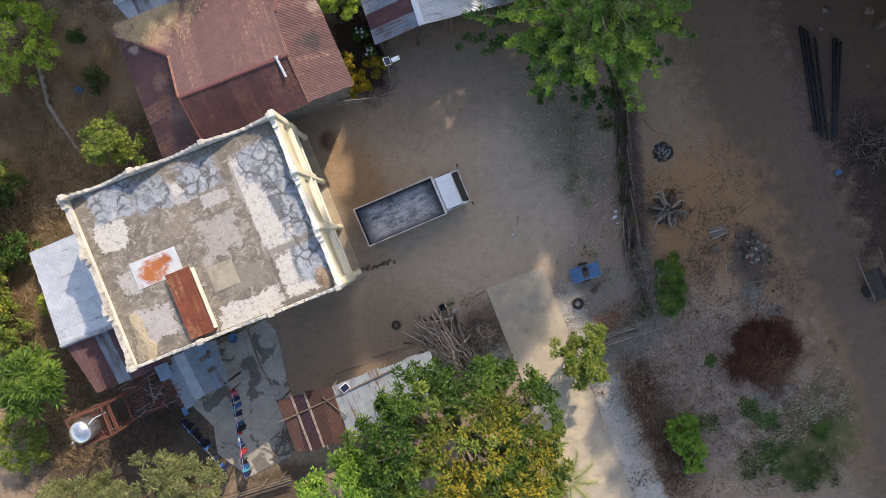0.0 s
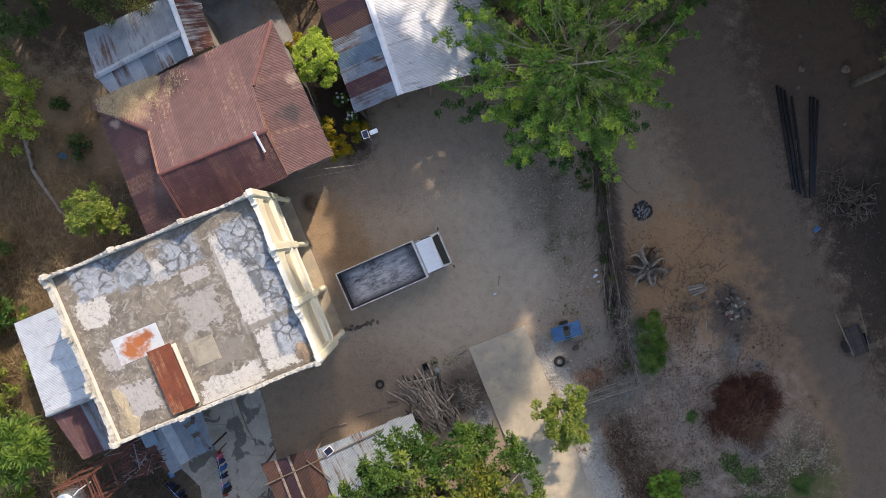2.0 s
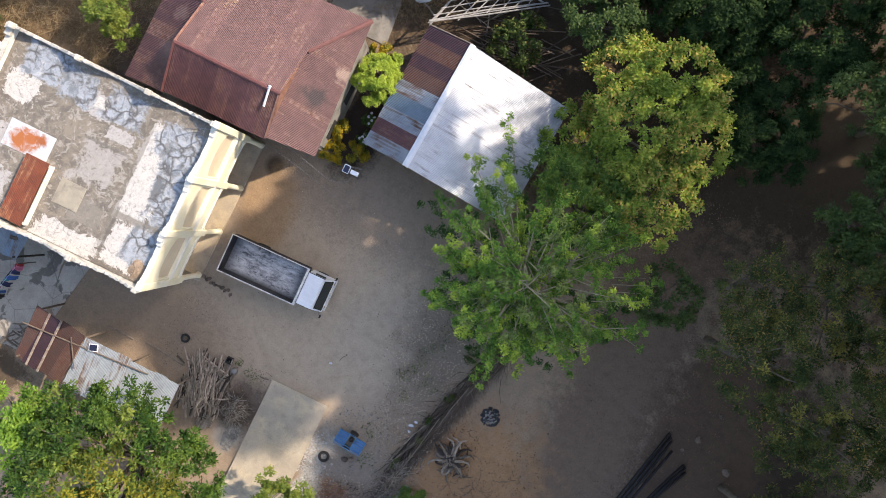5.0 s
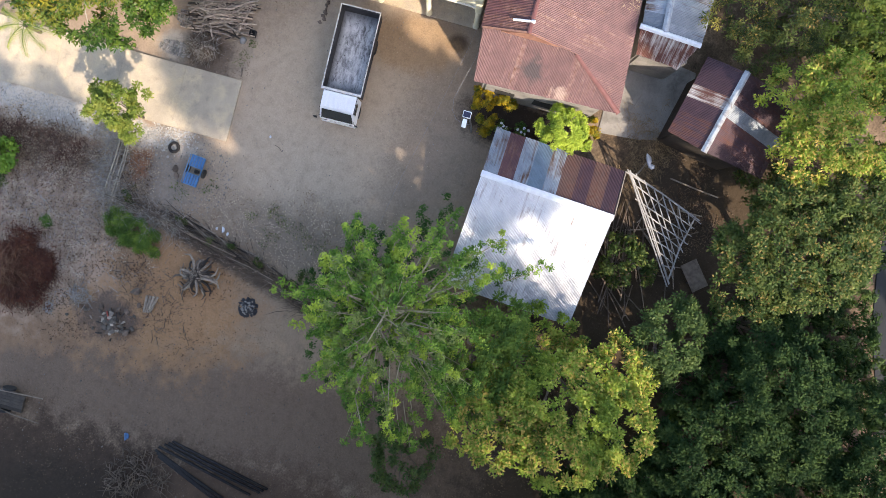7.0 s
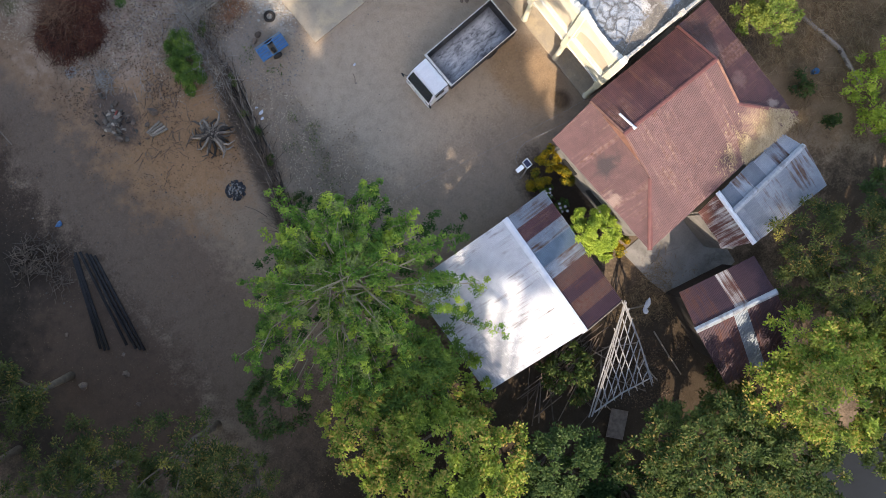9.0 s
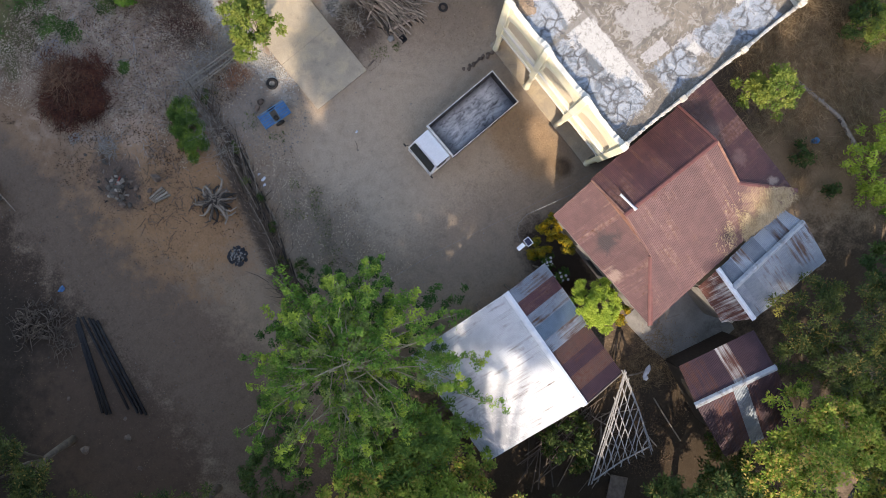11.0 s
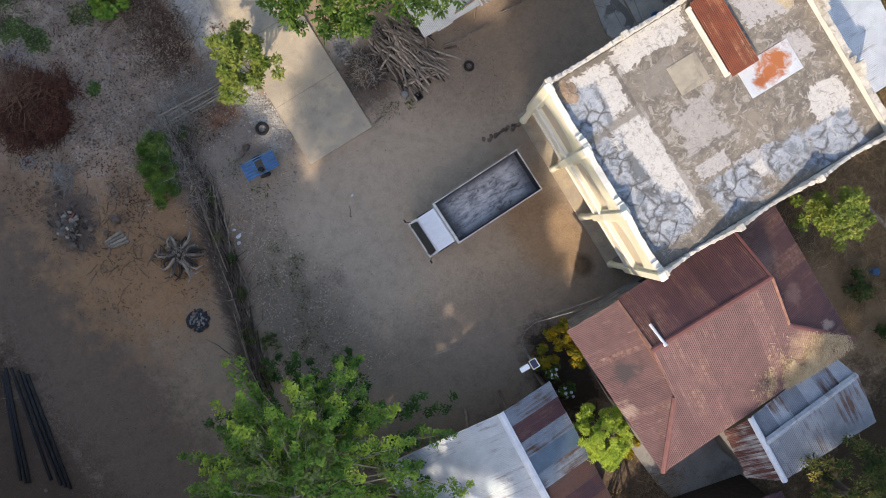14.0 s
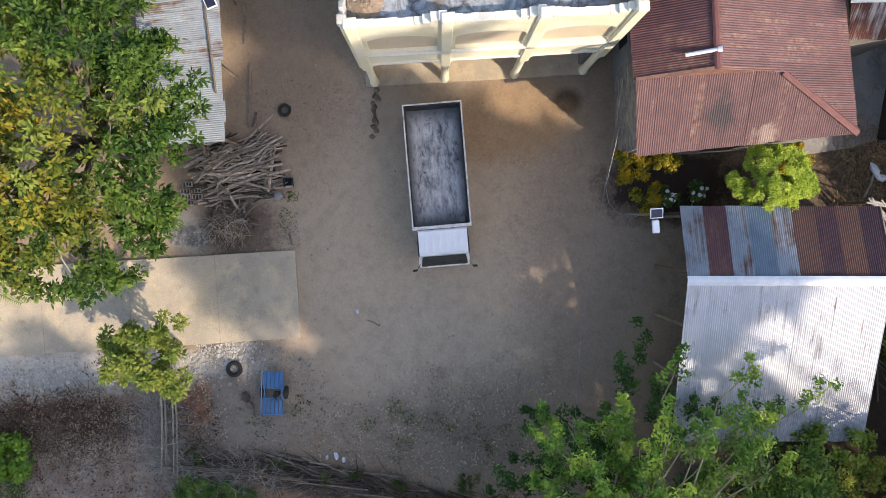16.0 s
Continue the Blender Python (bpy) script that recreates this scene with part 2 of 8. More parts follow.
RIDGE_ZINC = plain("ridge_cap_zinc", (0.72, 0.74, 0.77), (0.62, 0.64, 0.68), 3, 0.45, 0.15)
RIDGE_DULL = plain("ridge_cap_dull", (0.40, 0.43, 0.46), (0.30, 0.33, 0.36), 3, 0.5, 0.2, dark=(0.14, 0.12, 0.11))
CREAM = plain("cream_render", (0.75, 0.69, 0.49), (0.77, 0.73, 0.60), 0.9, 0.85, bump=0.12, fine=25, spec=0.2)
CREAM_WHITE = plain("whitewashed_render", (0.74, 0.715, 0.64), (0.64, 0.615, 0.54), 1.5, 0.9, bump=0.2, fine=20, spec=0.2)
PARAPET_WHITE = plain("weathered_white_render", (0.54, 0.51, 0.465), (0.40, 0.38, 0.345), 2.2, 0.95, bump=0.4, fine=20, dark=(0.24, 0.225, 0.21), spec=0.15, world=True)
RIDGE_PALE = plain("pale_lap_strip", (0.36, 0.30, 0.25), (0.22, 0.15, 0.115), 4, 0.8)
RAW_TOP = plain("raw_block_top", (0.62, 0.58, 0.50), (0.46, 0.43, 0.38), 4, 0.95, bump=0.5, fine=30, dark=(0.22, 0.2, 0.18), spec=0.15, rnd=0.2)
GREY_RENDER = plain("bare_render", (0.30, 0.28, 0.26), (0.22, 0.21, 0.19), 1.2, 0.95, bump=0.3, dark=(0.12, 0.115, 0.11), spec=0.15)
BLOCK_GREY = plain("hollow_block_grey", (0.36, 0.33, 0.29), (0.26, 0.235, 0.205), 3, 0.95, bump=0.4, dark=(0.16, 0.145, 0.13), spec=0.15, rnd=0.35)
BEIGE = plain("beige_board", (0.66, 0.55, 0.40), (0.58, 0.49, 0.36), 1.0, 0.9)
DARK = plain("dark_interior", (0.03, 0.028, 0.026), (0.02, 0.02, 0.02), 1.0, 0.9)
WHITE_PAINT = plain("white_truck_paint", (0.80, 0.81, 0.83), (0.74, 0.75, 0.78), 2.5, 0.35, 0.0, 0.05, 60, spec=0.5)
WHITE_DIRTY = plain("dirty_white_paint", (0.70, 0.68, 0.66), (0.52, 0.50, 0.48), 5, 0.55, 0.0, 0.1, 50, dark=(0.2, 0.17, 0.15))
BLACK = plain("black_rubber", (0.022, 0.022, 0.024), (0.035, 0.034, 0.033), 4, 0.85)
GLASS_DARK = plain("dark_windscreen", (0.018, 0.024, 0.026), (0.024, 0.03, 0.032), 2, 0.12, 0.0, 0.0, 10, spec=0.6)
STEEL = plain("worn_steel", (0.30, 0.30, 0.31), (0.22, 0.22, 0.23), 4, 0.5, 0.6)
INOX = plain("stainless_tank", (0.62, 0.63, 0.64), (0.54, 0.55, 0.57), 3, 0.25, 0.85, 0.05)
BLUE_PAINT = plain("blue_paint", (0.035, 0.125, 0.28), (0.055, 0.175, 0.36), 5, 0.5, 0.1, 0.15, 40, dark=(0.05, 0.07, 0.11))
BLUE_LIGHT = plain("light_blue_paint", (0.09, 0.24, 0.43), (0.065, 0.19, 0.36), 5, 0.5)
RUST_STEEL = plain("rusty_steel_bar", (0.18, 0.068, 0.045), (0.12, 0.046, 0.034), 5, 0.85, 0.1, dark=(0.07, 0.04, 0.03))
PANEL = plain("solar_panel", (0.02, 0.024, 0.05), (0.03, 0.035, 0.07), 2, 0.2, 0.1, 0.0)
WOOD_GREY = plain("weathered_wood", (0.27, 0.21, 0.165), (0.17, 0.13, 0.10), 5, 0.9, bump=0.5, rnd=0.55)
WOOD_PALE = plain("pale_weathered_wood", (0.40, 0.33, 0.26), (0.28, 0.225, 0.175), 5, 0.9, bump=0.5, rnd=0.35)
WOOD_DARK = plain("dark_wood", (0.085, 0.068, 0.055), (0.055, 0.045, 0.038), 5, 0.9, bump=0.5, rnd=0.5)
TWIG = plain("dry_twigs", (0.23, 0.172, 0.13), (0.14, 0.105, 0.08), 3, 0.95, rnd=0.6, island=True, world=True)
TWIG_PALE = plain("pale_dry_twigs", (0.44, 0.40, 0.35), (0.32, 0.285, 0.25), 3, 0.95, rnd=0.5, island=True, world=True)
TWIG_RED = plain("reddish_dry_twigs", (0.15, 0.055, 0.034), (0.09, 0.034, 0.024), 3, 0.95, rnd=0.6, island=True, world=True)
TWIG_MID = plain("brown_dry_stems", (0.24, 0.17, 0.12), (0.16, 0.115, 0.085), 3, 0.95, rnd=0.5, island=True, world=True)
TWIG_TAN = plain("tan_dry_twigs", (0.27, 0.15, 0.09), (0.20, 0.105, 0.065), 3, 0.95, rnd=0.5, island=True, world=True)
STRAW = plain("dry_straw", (0.42, 0.30, 0.17), (0.28, 0.195, 0.105), 2, 0.95, rnd=0.6, island=True, world=True)
STRAW_PALE = plain("pale_roof_straw", (0.56, 0.43, 0.27), (0.42, 0.31, 0.18), 2, 0.95, rnd=0.45, island=True, world=True)
BARK = plain("bark", (0.16, 0.13, 0.10), (0.10, 0.08, 0.065), 4, 0.95, bump=0.6)
BARK_PALE = plain("pale_bark", (0.34, 0.30, 0.24), (0.25, 0.215, 0.17), 4, 0.9, bump=0.4)
BARK_BRANCH = plain("branch_bark", (0.38, 0.33, 0.22), (0.27, 0.23, 0.155), 4, 0.9, bump=0.4)
BAMBOO = plain("bleached_bamboo", (0.42, 0.40, 0.38), (0.30, 0.285, 0.265), 5, 0.8, bump=0.2)
STONE_DARK = plain("dark_rubble", (0.17, 0.14, 0.115), (0.11, 0.095, 0.08), 4, 0.95, bump=0.5, rnd=0.4)
YARD_CAST = plain("north_yard_concrete", (0.31, 0.29, 0.265), (0.23, 0.215, 0.195), 0.9, 0.9, bump=0.3, fine=14, dark=(0.13, 0.12, 0.11), world=True)
STONE_TAN = plain("tan_stone", (0.44, 0.37, 0.30), (0.30, 0.25, 0.205), 4, 0.95, bump=0.5, rnd=0.3)
STONE = plain("field_stone", (0.23, 0.165, 0.125), (0.12, 0.09, 0.072), 4, 0.95, bump=0.5, rnd=0.45)
CHAR = plain("charred_ash", (0.05, 0.05, 0.056), (0.105, 0.105, 0.115), 6, 0.95, bump=0.8, rnd=0.5)
PLASTIC = plain("white_plastic_sack", (0.66, 0.67, 0.70), (0.55, 0.57, 0.62), 6, 0.5)


def leaf_material(name, a, b, c, odd=None, odd_share=0.0, gloss=0.42, where=None):
    """Leaves: three greens shuffled leaf by leaf, and light that passes through."""
    w = Mat(name)
    r = w.random(True)
    tone = w.ramp(w.noise(w.pos(True), 1.3, 3), [(0.34, 0.0), (0.66, 1.0)])
    col = w.ramp(w.math("ADD", w.math("MULTIPLY", r, 0.34), w.math("MULTIPLY", tone, 0.66)), [(0.1, a), (0.5, b), (0.9, c)])
    if odd:
        share = w.ramp(w.noise(w.pos(True), 0.42, 3), [(0.40, 0.04), (0.56, 1.0)])
        if where:
            d = w.n("ShaderNodeVectorMath", operation="DISTANCE")
            w.l(w.pos(True), d.inputs[0])
            d.inputs[1].default_value = where[:3]
            share = w.math("MULTIPLY", share, w.ramp(w.math("DIVIDE", d.outputs["Value"], where[3]), [(0.45, 1.0), (1.0, 0.03)]))
        pick = w.math("MULTIPLY", w.math("GREATER_THAN", w.math("FRACT", w.math("MULTIPLY", r, 57.31)), 1.0 - odd_share), share)
        col = w.mix(pick, col, odd)
    w.out(col, gloss + 0.1, 0.0, 0.14)
    tr = w.n("ShaderNodeBsdfTranslucent")
    w.l(w.mix(1.0, col, (1.25, 1.35, 0.55), "MULTIPLY"), tr.inputs[0])
    mx = w.n("ShaderNodeMixShader")
    mx.inputs[0].default_value = 0.22
    w.l(w.b.outputs[0], mx.inputs[1])
    w.l(tr.outputs[0], mx.inputs[2])
    w.l(mx.outputs[0], w.t.nodes["Material Output"].inputs[0])
    return w.m


LEAF_BRIGHT = leaf_material("leaf_bright", (0.045, 0.095, 0.02), (0.09, 0.16, 0.03), (0.20, 0.28, 0.05))
LEAF_LIME = leaf_material("leaf_lime", (0.09, 0.19, 0.03), (0.15, 0.27, 0.04), (0.25, 0.37, 0.06))
LEAF_SPRAY = leaf_material("leaf_spray", (0.038, 0.098, 0.019), (0.125, 0.24, 0.038), (0.31, 0.43, 0.078))
LEAF_FADED = leaf_material("leaf_faded", (0.09, 0.13, 0.04), (0.17, 0.225, 0.07), (0.29, 0.35, 0.11))
# darker greens: the lowest tier's shade is put into the leaf colour
LEAF_SHADE_TONE = leaf_material("leaf_shade_tone", (0.015, 0.05, 0.011), (0.034, 0.09, 0.018), (0.07, 0.145, 0.03))
LEAF_TIP = leaf_material("leaf_young_tips", (0.16, 0.25, 0.036), (0.32, 0.42, 0.06), (0.46, 0.54, 0.09))
LEAF_MANGO = leaf_material("leaf_mango", (0.016, 0.045, 0.012), (0.043, 0.096, 0.018), (0.13, 0.20, 0.036), (0.36, 0.28, 0.035), 0.75, gloss=0.34, where=(-1.4, -12.0, 6.2, 5.0))
LEAF_YELLOW = leaf_material("leaf_yellowing", (0.06, 0.115, 0.018), (0.17, 0.245, 0.034), (0.34, 0.40, 0.07), (0.42, 0.31, 0.085), 0.35)
LEAF_DARK = leaf_material("leaf_dark", (0.03, 0.062, 0.02), (0.055, 0.095, 0.028), (0.10, 0.145, 0.04))
LEAF_DEEP = leaf_material("leaf_deep", (0.010, 0.027, 0.009), (0.022, 0.05, 0.015), (0.052, 0.09, 0.025), gloss=0.7)
LEAF_OLIVE = leaf_material("leaf_olive", (0.022, 0.048, 0.013), (0.055, 0.09, 0.023), (0.14, 0.175, 0.048), (0.20, 0.155, 0.05), 0.15)
LEAF_DUSK = leaf_material("leaf_dusk", (0.022, 0.042, 0.014), (0.06, 0.085, 0.024), (0.145, 0.16, 0.045), (0.26, 0.18, 0.055), 0.16)
LEAF_GOLD = leaf_material("leaf_golden_tips", (0.14, 0.14, 0.04), (0.24, 0.21, 0.05), (0.36, 0.30, 0.07))
LEAF_SAGE = leaf_material("leaf_sage", (0.09, 0.11, 0.045), (0.16, 0.18, 0.075), (0.26, 0.27, 0.12))
LEAF_LEMON = leaf_material("leaf_lemon", (0.08, 0.13, 0.025), (0.15, 0.20, 0.04), (0.26, 0.28, 0.06))
LEAF_GRASS = leaf_material("leaf_grass", (0.035, 0.08, 0.018), (0.06, 0.12, 0.025), (0.11, 0.18, 0.04))
FLOWER_YELLOW = leaf_material("yellow_petals", (0.42, 0.27, 0.012), (0.24, 0.19, 0.02), (0.06, 0.11, 0.02))
LITTER_LEAF = leaf_material("fallen_leaves", (0.20, 0.14, 0.105), (0.36, 0.272, 0.218), (0.52, 0.42, 0.35))
LITTER_DARK = leaf_material("damp_fallen_leaves", (0.075, 0.045, 0.03), (0.13, 0.085, 0.06), (0.20, 0.145, 0.11))
RED_LEAF = leaf_material("dry_red_leaves", (0.07, 0.026, 0.018), (0.13, 0.045, 0.028), (0.19, 0.085, 0.05))


def ground_material():
    """Bare earth of the yard, with red soil, gravel, a beaten track, dry grass and leaf litter where they lie; the
    darkest patches put tree and building shade into the colour.
    """
    w = Mat("earth")
    p = w.pos(True)
    big = w.noise(p, 0.22, 5, 0.6)
    mid = w.noise(p, 1.1, 5, 0.6)
    fine = w.noise(p, 9.0, 4, 0.65)
    grit = w.noise(p, 45.0, 2, 0.7)
    col = w.mix(w.ramp(big, [(0.35, 0.0), (0.65, 1.0)]), (0.26, 0.205, 0.16), (0.325, 0.262, 0.20))
    col = w.mix(w.ramp(mid, [(0.5, 0.0), (0.72, 0.7)]), col, (0.36, 0.275, 0.195))

    def patch(cx, cy, rx, ry, color, soft=0.35, wob=0.9, turn=0.0, amount=1.0):
        nonlocal col
        mp = w.n("ShaderNodeMapping", vector_type="TEXTURE")
        mp.inputs["Location"].default_value = (cx, cy, 0)
        mp.inputs["Rotation"].default_value = (0, 0, radians(turn))
        mp.inputs["Scale"].default_value = (rx, ry, 1000)
        w.l(p, mp.inputs["Vector"])
        ln = w.n("ShaderNodeVectorMath", operation="LENGTH")
        w.l(mp.outputs[0], ln.inputs[0])
        d = w.math("ADD", ln.outputs["Value"], w.math("MULTIPLY", w.math("SUBTRACT", mid, 0.5), wob))
        d = w.math("ADD", d, w.math("MULTIPLY", w.math("SUBTRACT", fine, 0.5), wob * 0.5))
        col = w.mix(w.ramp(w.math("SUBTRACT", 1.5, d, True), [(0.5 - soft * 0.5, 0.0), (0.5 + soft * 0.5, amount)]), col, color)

    patch(3.2, 2.0, 8.0, 7.4, (0.485, 0.415, 0.335), 0.9, 0.9, 0, 0.85)
    patch(3.0, 8.6, 7.0, 2.6, (0.27, 0.23, 0.19), 0.9, 1.2, -6, 0.8)
    patch(-7.0, -3.0, 5.0, 2.2, (0.28, 0.225, 0.175), 0.9, 1.2, 0, 0.8)
    patch(10.0, 2.5, 2.2, 6.0, (0.25, 0.215, 0.175), 0.9, 1.4, 10, 0.8)
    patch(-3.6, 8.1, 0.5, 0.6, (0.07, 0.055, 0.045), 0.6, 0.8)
    patch(21.0, -6.0, 3.4, 60.0, (0.18, 0.137, 0.107), 0.6, 0.8, 2)
    patch(15.2, -4.2, 4.0, 4.6, (0.37, 0.228, 0.13), 0.7, 1.6)
    patch(15.8, -8.6, 3.6, 3.0, (0.36, 0.228, 0.138), 0.6, 1.8, 0, 0.85)
    # next two: the wood's shade beyond the track, painted as near-black earth
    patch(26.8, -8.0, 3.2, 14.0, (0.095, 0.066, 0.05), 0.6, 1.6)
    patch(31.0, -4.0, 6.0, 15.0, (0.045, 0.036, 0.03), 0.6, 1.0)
    patch(19.0, -15.0, 1.6, 6.0, (0.27, 0.18, 0.12), 0.6, 1.6)
    patch(12.0, -14.0, 5.8, 5.8, (0.43, 0.335, 0.27), 0.6, 1.6)
    patch(17.1, -7.4, 1.3, 1.8, (0.15, 0.115, 0.095), 0.6, 1.6)
    patch(11.9, -1.5, 0.7, 7.5, (0.13, 0.105, 0.085), 0.6, 1.2, -16)
    patch(8.6, -15.0, 1.6, 6.0, (0.33, 0.225, 0.165), 0.6, 1.6)
    patch(7.6, -6.4, 2.6, 2.4, (0.29, 0.255, 0.22), 0.5, 1.2)
    patch(7.4, -7.9, 1.6, 0.7, (0.30, 0.17, 0.11), 0.5, 1.2)
    patch(16.4, -18.4, 3.4, 2.4, (0.13, 0.13, 0.06), 0.6, 2.2)
    patch(15.4, -15.6, 1.2, 0.6, (0.30, 0.30, 0.31), 0.5, 1.4)
    patch(8.4, -14.6, 1.2, 5.0, (0.20, 0.13, 0.095), 0.8, 2.8, 0, 0.45)
    patch(6.4, -15.2, 1.02, 9.6, (0.56, 0.54, 0.49), 0.3, 0.8)
    patch(6.8, -12.6, 0.5, 2.4, (0.36, 0.38, 0.37), 0.6, 1.4, 0, 0.7)
    # dark litter under the trees, with their shade painted in
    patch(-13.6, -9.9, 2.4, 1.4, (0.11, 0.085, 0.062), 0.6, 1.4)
    # shade round the bamboo frame, painted as dark earth
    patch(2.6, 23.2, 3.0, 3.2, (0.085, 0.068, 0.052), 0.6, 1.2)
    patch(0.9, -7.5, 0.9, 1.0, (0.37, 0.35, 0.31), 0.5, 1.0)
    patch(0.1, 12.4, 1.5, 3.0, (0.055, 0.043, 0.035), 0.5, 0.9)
    # far bank darkened: shade put into the earth's colour
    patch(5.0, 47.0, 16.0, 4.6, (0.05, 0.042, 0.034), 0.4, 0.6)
    patch(6.0, -6.3, 0.5, 1.2, (0.46, 0.42, 0.37), 0.35, 1.0, 20)
    patch(-18.0, 14.0, 7.0, 9.0, (0.25, 0.18, 0.115), 0.5, 1.4)
    # next five: soil darkened to carry the shade of buildings and trees
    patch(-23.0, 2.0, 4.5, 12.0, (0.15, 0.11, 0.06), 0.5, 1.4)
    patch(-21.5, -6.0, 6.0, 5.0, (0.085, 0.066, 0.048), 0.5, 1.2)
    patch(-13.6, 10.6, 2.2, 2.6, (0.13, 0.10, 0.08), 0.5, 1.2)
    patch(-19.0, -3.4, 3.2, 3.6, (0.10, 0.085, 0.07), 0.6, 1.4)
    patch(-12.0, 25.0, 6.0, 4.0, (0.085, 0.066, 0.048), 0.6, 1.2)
    patch(-1.0, 20.0, 3.0, 2.2, (0.27, 0.20, 0.14), 0.5, 1.4)
    # next two: wood floor with the crowns' shade in its colour
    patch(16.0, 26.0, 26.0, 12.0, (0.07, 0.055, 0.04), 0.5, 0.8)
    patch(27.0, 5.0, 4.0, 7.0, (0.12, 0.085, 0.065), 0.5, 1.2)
    patch(-2.9, 5.6, 1.6, 2.7, (0.36, 0.25, 0.15), 0.5, 0.9, 8, 0.7)
    patch(0.8, -5.6, 1.6, 1.6, (0.17, 0.14, 0.115), 0.6, 1.0)
    col = w.mix(0.5, col, w.ramp(w.noise(p, 1.7, 6, 0.72, 0.2), [(0.28, 0.5), (0.5, 0.88), (0.72, 1.0)]), "MULTIPLY")
    speck = w.ramp(w.noise(p, 16.0, 2, 0.8), [(0.66, 0.0), (0.74, 0.3)])
    col = w.mix(speck, col, (0.40, 0.37, 0.33))
    col = w.mix(w.ramp(w.noise(p, 12.0, 2, 0.8, 0.4), [(0.66, 0.0), (0.74, 0.3)]), col, (0.11, 0.09, 0.07))
    col = w.mix(0.33, col, w.ramp(fine, [(0.3, 0.5), (0.7, 1.1)]), "MULTIPLY")
    col = w.mix(0.35, col, w.ramp(grit, [(0.3, 0.45), (0.7, 1.08)]), "MULTIPLY")
    col = w.mix(1.0, col, (1.07, 0.985, 0.905), "MULTIPLY")
    w.bump(w.math("ADD", w.math("MULTIPLY", fine, 1.0), w.math("MULTIPLY", grit, 0.4)), 0.5, 0.05)
    return w.out(col, 0.95, 0.0, 0.15)


EARTH = ground_material()


def slab_material():
    """Flat concrete roof: screed worn into pale, tan and slate areas, cracks and black mould."""
    w = Mat("roof_screed")
    p = w.pos(True)
    a = w.noise(p, 0.42, 6, 0.62, 0.4)
    b = w.noise(p, 1.7, 6, 0.7, 0.8)
    f = w.noise(p, 9.0, 4, 0.65)
    col = w.mix(w.ramp(b, [(0.40, 0.0), (0.60, 1.0)]), (0.235, 0.20, 0.162), (0.14, 0.123, 0.105))
    col = w.mix(w.ramp(w.noise(p, 2.6, 7, 0.72, 1.2), [(0.55, 0.0), (0.575, 0.65)]), col, (0.36, 0.335, 0.30))

    def area(cx, cy, rx, ry, color, wob=0.9, edge=0.06, amount=1.0):
        nonlocal col
        mp = w.n("ShaderNodeMapping", vector_type="TEXTURE")
        mp.inputs["Location"].default_value = (cx, cy, 0)
        mp.inputs["Scale"].default_value = (rx, ry, 1000)
        w.l(p, mp.inputs["Vector"])
        ab = w.n("ShaderNodeVectorMath", operation="ABSOLUTE")
        w.l(mp.outputs[0], ab.inputs[0])
        sp = w.n("ShaderNodeSeparateXYZ")
        w.l(ab.outputs[0], sp.inputs[0])
        d = w.math("MAXIMUM", sp.outputs[0], sp.outputs[1])
        d = w.math("ADD", d, w.math("MULTIPLY", w.math("SUBTRACT", a, 0.5), wob))
        d = w.math("ADD", d, w.math("MULTIPLY", w.math("SUBTRACT", b, 0.5), wob))
        d = w.math("ADD", d, w.math("MULTIPLY", w.math("SUBTRACT", f, 0.5), wob * 0.4))
        fac = w.ramp(w.math("SUBTRACT", 1.5, d, True), [(0.5 - edge * 0.5, 0.0), (0.5 + edge * 0.5, amount)])
        col = w.mix(fac, col, color)
        return fac

    pale, slate, lilac = (0.49, 0.47, 0.44), (0.31, 0.345, 0.39), (0.38, 0.36, 0.345)
    area(-14.1, 6.4, 0.9, 0.7, pale, 1.4)
    area(-10.4, 7.2, 0.7, 0.55, lilac, 1.6)
    area(-8.9, 6.3, 0.6, 0.3, lilac, 1.6)
    area(-9.2, 4.6, 1.0, 0.9, lilac, 2.4, 0.2, 0.65)
    area(-6.9, 5.3, 0.8, 2.6, pale, 1.1)
    area(-6.3, 3.9, 0.55, 0.75, pale, 1.5)
    area(-6.5, 1.5, 0.85, 1.0, pale, 1.2)
    area(-9.2, 0.75, 1.7, 0.65, pale, 1.2)
    area(-13.6, 1.6, 0.8, 0.8, lilac, 2.4)
    area(-14.2, 3.9, 0.5, 0.7, lilac, 2.4)
    blue = area(-13.6, 7.8, 0.85, 0.75, slate, 1.5, 0.25, 0.9)
    for q in ((-11.7, 7.5, 0.85, 0.8), (-9.2, 7.6, 1.05, 0.75), (-6.2, 7.2, 1.1, 0.8), (-5.75, 4.9, 0.8, 1.7), (-5.7, 2.0, 0.7, 0.9)):
        blue = w.math("MAXIMUM", blue, area(*q, slate, 1.4, 0.25, 0.9))
    area(-10.3, 7.35, 0.3, 0.25, pale, 1.4)
    area(-6.25, 4.7, 0.22, 0.65, (0.12, 0.125, 0.13), 1.4, 0.5, 0.9)
    area(-6.7, 6.7, 0.12, 0.4, (0.17, 0.165, 0.16), 1.4, 0.4, 0.7)
    area(-7.7, 4.3, 0.12, 3.2, (0.17, 0.15, 0.13), 1.8, 0.5, 0.6)
    area(-7.5, 2.0, 0.07, 1.3, (0.11, 0.10, 0.09), 1.2, 0.5, 0.75)
    area(-6.6, 2.9, 1.1, 0.16, (0.19, 0.17, 0.145), 1.6, 0.5, 0.8)
    area(-9.3, 5.6, 1.0, 0.06, (0.15, 0.14, 0.125), 1.4, 0.5, 0.7)
